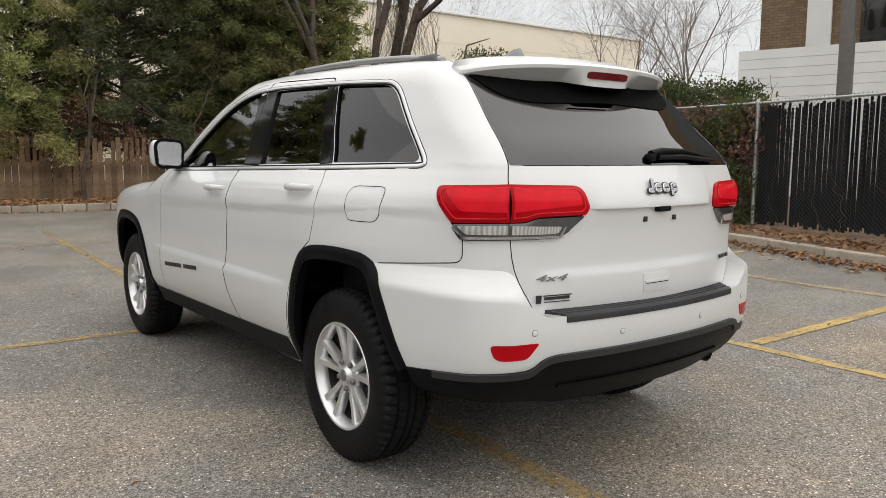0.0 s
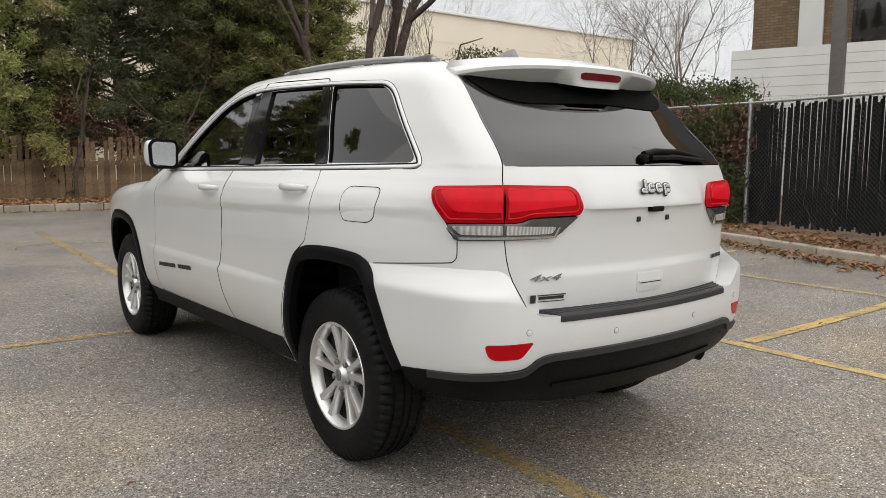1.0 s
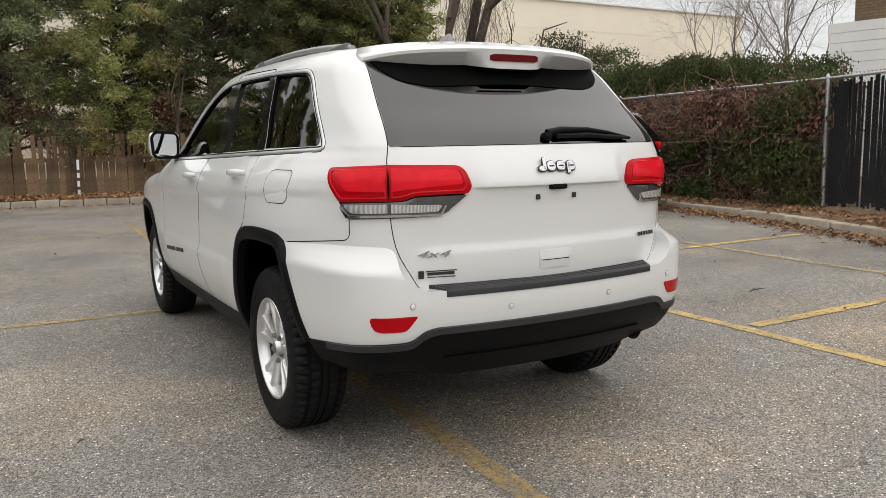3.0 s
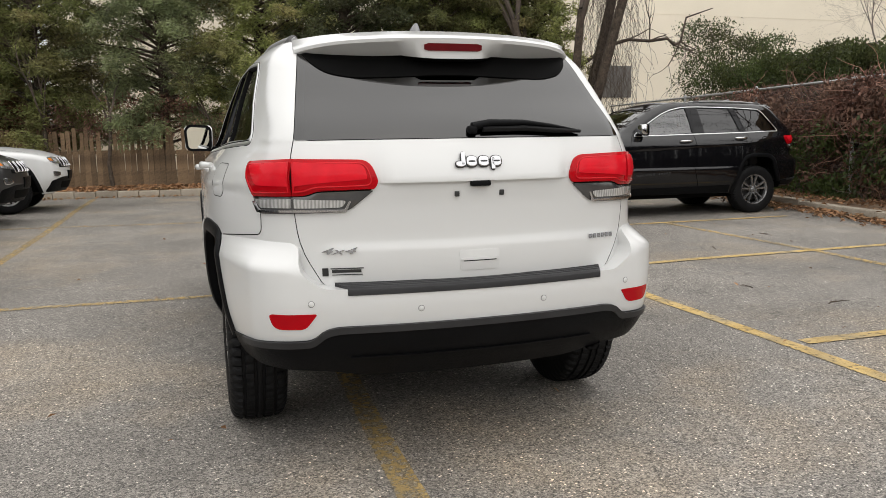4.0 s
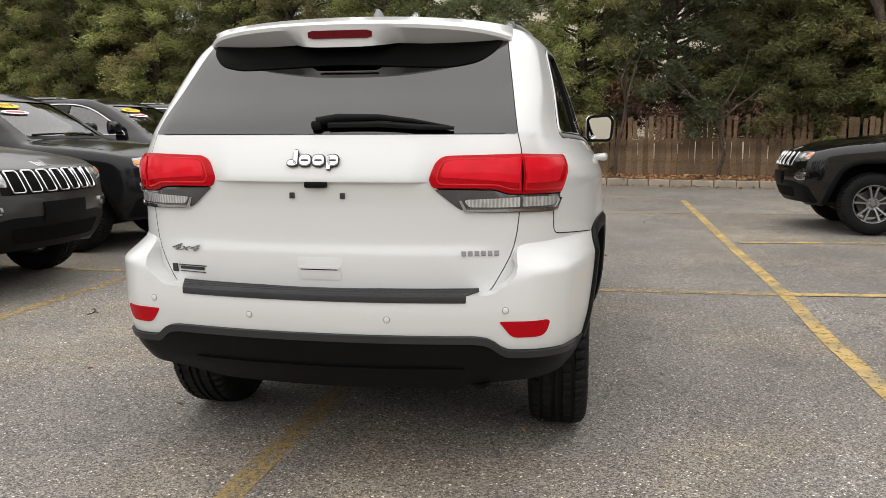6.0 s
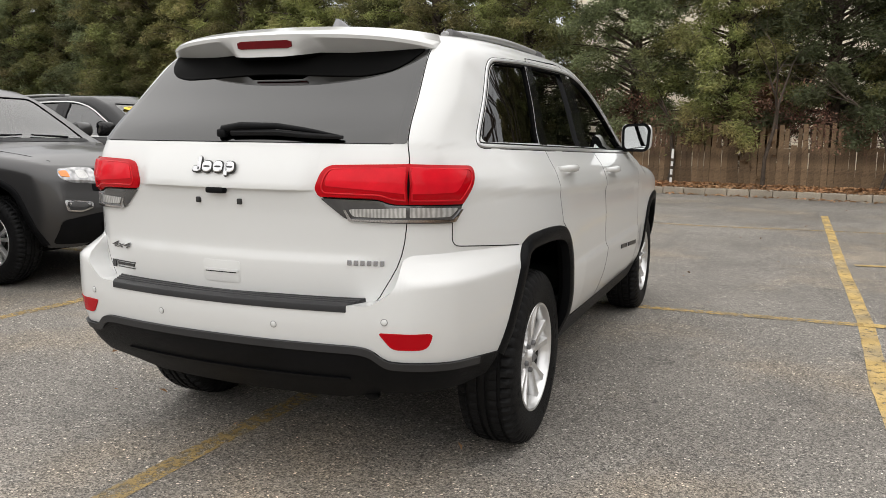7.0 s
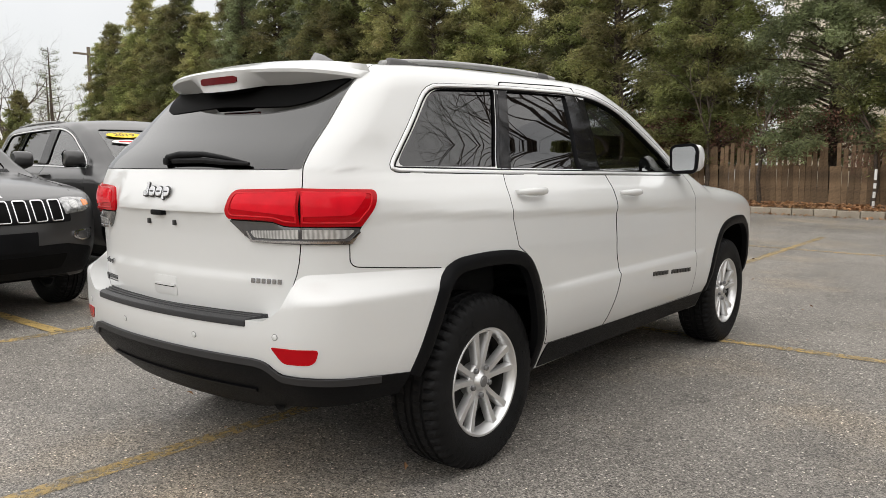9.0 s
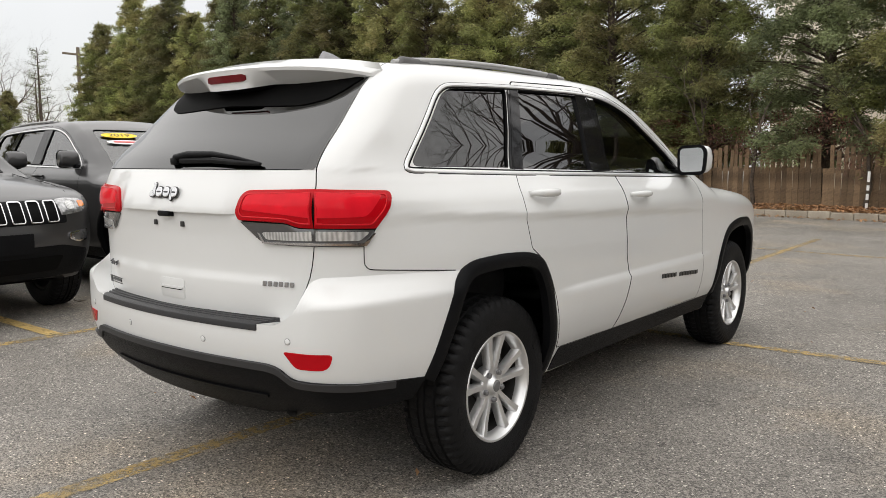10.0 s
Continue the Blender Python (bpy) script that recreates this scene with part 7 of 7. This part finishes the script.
for x, y, k in ((-51.0, 22.3, 0.85), (-56.5, 24.6, 0.75)):
    rngp = random.Random(int(-x))
    pine = thing("pine_tree", "tall thin pine with open tiers in the distance", "tree", pose(x, y, 0) @ Matrix.Scale(k, 4))
    wood = bmesh.new()
    tube(wood, [(0, 0, 0), (0.1, 0, 5), (0, 0, 10.5)], [0.2, 0.13, 0.03], 8)
    verts, faces = [], []
    for i in range(34):
        h = 3.0 + 7.4 * i / 34
        a = i * 2.4
        reach = 2.4 * (1 - (h - 3) / 8.6) * rngp.uniform(0.5, 1.1) + 0.3
        end = Vector((math.cos(a) * reach, math.sin(a) * reach, h + reach * 0.22))
        tube(wood, [(0, 0, h), tuple(end)], [0.035, 0.01], 5, cap=False)
        for j in range(7):
            sprays(verts, faces, rngp, Vector((0, 0, h)).lerp(end, 0.45 + 0.55 * rngp.random()) + Vector((0, 0, 0.08)), 0.15, 14, -0.4)
    me = bpy.data.meshes.new("crown")
    me.from_pydata(verts, [], faces)
    part("trunk", wood, BARK, pine, smooth=60)
    part("crown", me, BLUE_FOLIAGE, pine, smooth=None)
# out of view, for the car's glass to mirror: conifers and bare trees round the rest of the car park, and an added low
# block behind
for x, y, k in ((-26, -3, 0), (-29, 1, 2), (-27, -8, 1), (-31, 4, 3), (-30, 6.5, 1), (-32, 9, 0), (-30.5, 11.5, 3), (-28, -14, 2), (-24, -19, 0)):
    evergreen(k, x, y, 40 * k, 0.9 if y < 3 else 0.55, FOLIAGE, "tall dark green conifer at the edge of the car park")
for x, y, s in ((17, -5, 71), (15, -12, 72), (20, 0, 73), (19, -17, 74)):
    bare_tree("bare_tree", "bare branching tree at the edge of the car park", x, y, s, 10.5, 0.2, 4, TWIG, 3, 0.5)
# unseen block added behind; its pale walls lighten what the mirrors show
backdrop = thing("shop_building", "low cream block, unseen, added behind the car park for reflections", "building", pose(-4, -34, 0))
bm = bmesh.new()
box(bm, (0, -5, 2.4), (60, 10, 4.8), bevel=0.03)
part("wall", bm, STUCCO, backdrop)
bm = bmesh.new()
box(bm, (0, -5, 4.9), (60.4, 10.4, 0.25), bevel=0.03)
part("roof_edge", bm, WHITE_SIDING, backdrop)


# ---- the other cars ----
black_car = repaint(copy_thing(white_car, pose(7.18, 7.16, 0.07, 0, 0, 86.5)), BLACK_PAINT, "glossy black four-door estate car beside the vine hedge", {"silver_alloy": DARK_ALLOY})
for ob in black_car.children_recursive:
    if ob.name.split(".")[0] in ("mirror_cap", "door_handle"):
        ob.material_slots[0].link = "OBJECT"
        ob.material_slots[0].material = CHROME
for y, x, turn, paint, words in ((-0.08, -7.30, -90, GREY_PAINT, "dark grey four-door car with a chrome-ringed grille"), (2.25, -7.02, -91, GREY_PAINT, "dark grey four-door car with a yellow 2019 sticker"),
                                 (4.72, -7.28, -90, DARK_PAINT, "nearly black four-door car with amber indicators"), (7.2, -7.3, -90, BLACK_PAINT, "black four-door car in the parked row"),
                                 (9.75, -7.3, -89, GREY_PAINT, "dark grey four-door car with a windscreen sticker"), (12.2, -7.05, -88, None, "white four-door car with a yellow windscreen sticker")):
    other = copy_thing(white_car, pose(x, y, rise_at(-4.5, y), 0, 0, turn))
    tagged(other, group="parked row")
    if paint:
        repaint(other, paint, words)
    else:
        tagged(other, words)
    if y > 1:
        def on_screen(u, v, h):
            q = cast(body, (u, 1.0, v), (0, 1, 0))
            n = Vector(outward(body, q))
            up = (Vector((0, 0, 1)) - n * n.z).normalized()
            return Matrix.Translation(Vector(q) + n * h) @ Matrix((up.cross(n), up, n)).transposed().to_4x4()

        for name, w, h, z, mat in (("sticker", 0.19, 0.055, 1.535, YELLOW_STICKER), ("sticker_strip", 0.19, 0.042, 1.462, WHITE_STICKER)):
            bm = bmesh.new()
            ring = [(w * math.cos(t), h * math.sin(t)) for t in [2 * math.pi * i / 28 for i in range(28)]]
            a = [bm.verts.new((u, v, 0)) for u, v in ring]
            b = [bm.verts.new((u, v, 0.002)) for u, v in ring]
            bm.faces.new(a[::-1])
            bm.faces.new(b)
            for i in range(28):
                bm.faces.new((a[i], a[(i + 1) % 28], b[(i + 1) % 28], b[i]))
            bm.transform(on_screen(0.34, z, 0.004))
            st = part(name, bm, mat, other, "oval yellow sticker" if name == "sticker" else "red and white sticker", None)
            word = lettering("2019", 0.085, 0.0006) if name == "sticker" else None
            if word:
                word.transform(Matrix.Diagonal((1.35, 1, 1, 1)))
                word.transform(on_screen(0.34, z, 0.0075))
                part("year_lettering", word, BADGE_DARK, st, "black figures reading 2019", None)
            else:
                bm = bmesh.new()
                box(bm, (0, 0, 0), (0.24, 0.026, 0.002))
                bm.transform(on_screen(0.34, z, 0.008))
                part("sticker_bar", bm, RED_STICKER, st, "red bar of lettering", None)


# ---- sticks and scraps on the asphalt ----
rng = random.Random(77)
for x, y in ((2.9, -2.1), (-1.4, -3.0), (-0.9, -2.3), (3.4, 0.9), (1.9, -1.6), (-3.9, -1.0), (-4.4, 0.9), (3.3, 1.6), (4.4, 3.6), (-2.6, 1.6), (5.6, 4.3), (-4.6, 6.8), (-2.2, -1.4), (4.1, -1.2)):
    bm = bmesh.new()
    v = Vector((rng.gauss(0, 1), rng.gauss(0, 1), 0)).normalized()
    pts = [Vector((x, y, 0))]
    for j in range(4):
        v = (v + Vector((rng.gauss(0, 0.3), rng.gauss(0, 0.3), 0))).normalized()
        pts.append(pts[-1] + v * rng.uniform(0.02, 0.07))
    tube(bm, [(p.x, p.y, rise_at(p.x, p.y) + 0.005) for p in pts], [0.005, 0.005, 0.004, 0.003, 0.002], 5)
    if rng.random() < 0.6:
        q = pts[2] + Vector((-v.y, v.x, 0)) * 0.06 + v * 0.03
        tube(bm, [(pts[2].x, pts[2].y, rise_at(x, y) + 0.005), (q.x, q.y, rise_at(x, y) + 0.008)], [0.004, 0.002], 4)
    tagged(part("stick", bm, BARK, smooth=60), "small dark broken stick lying on the asphalt", "stick", "sticks on the asphalt")
spots = [(rng.uniform(-6, 6), rng.uniform(-3.2, 12), 0.004, 0.05, 1) for _ in range(90)]
leaf_litter("fallen_leaves", spots, "few scattered dead leaves on the asphalt", 0.022)
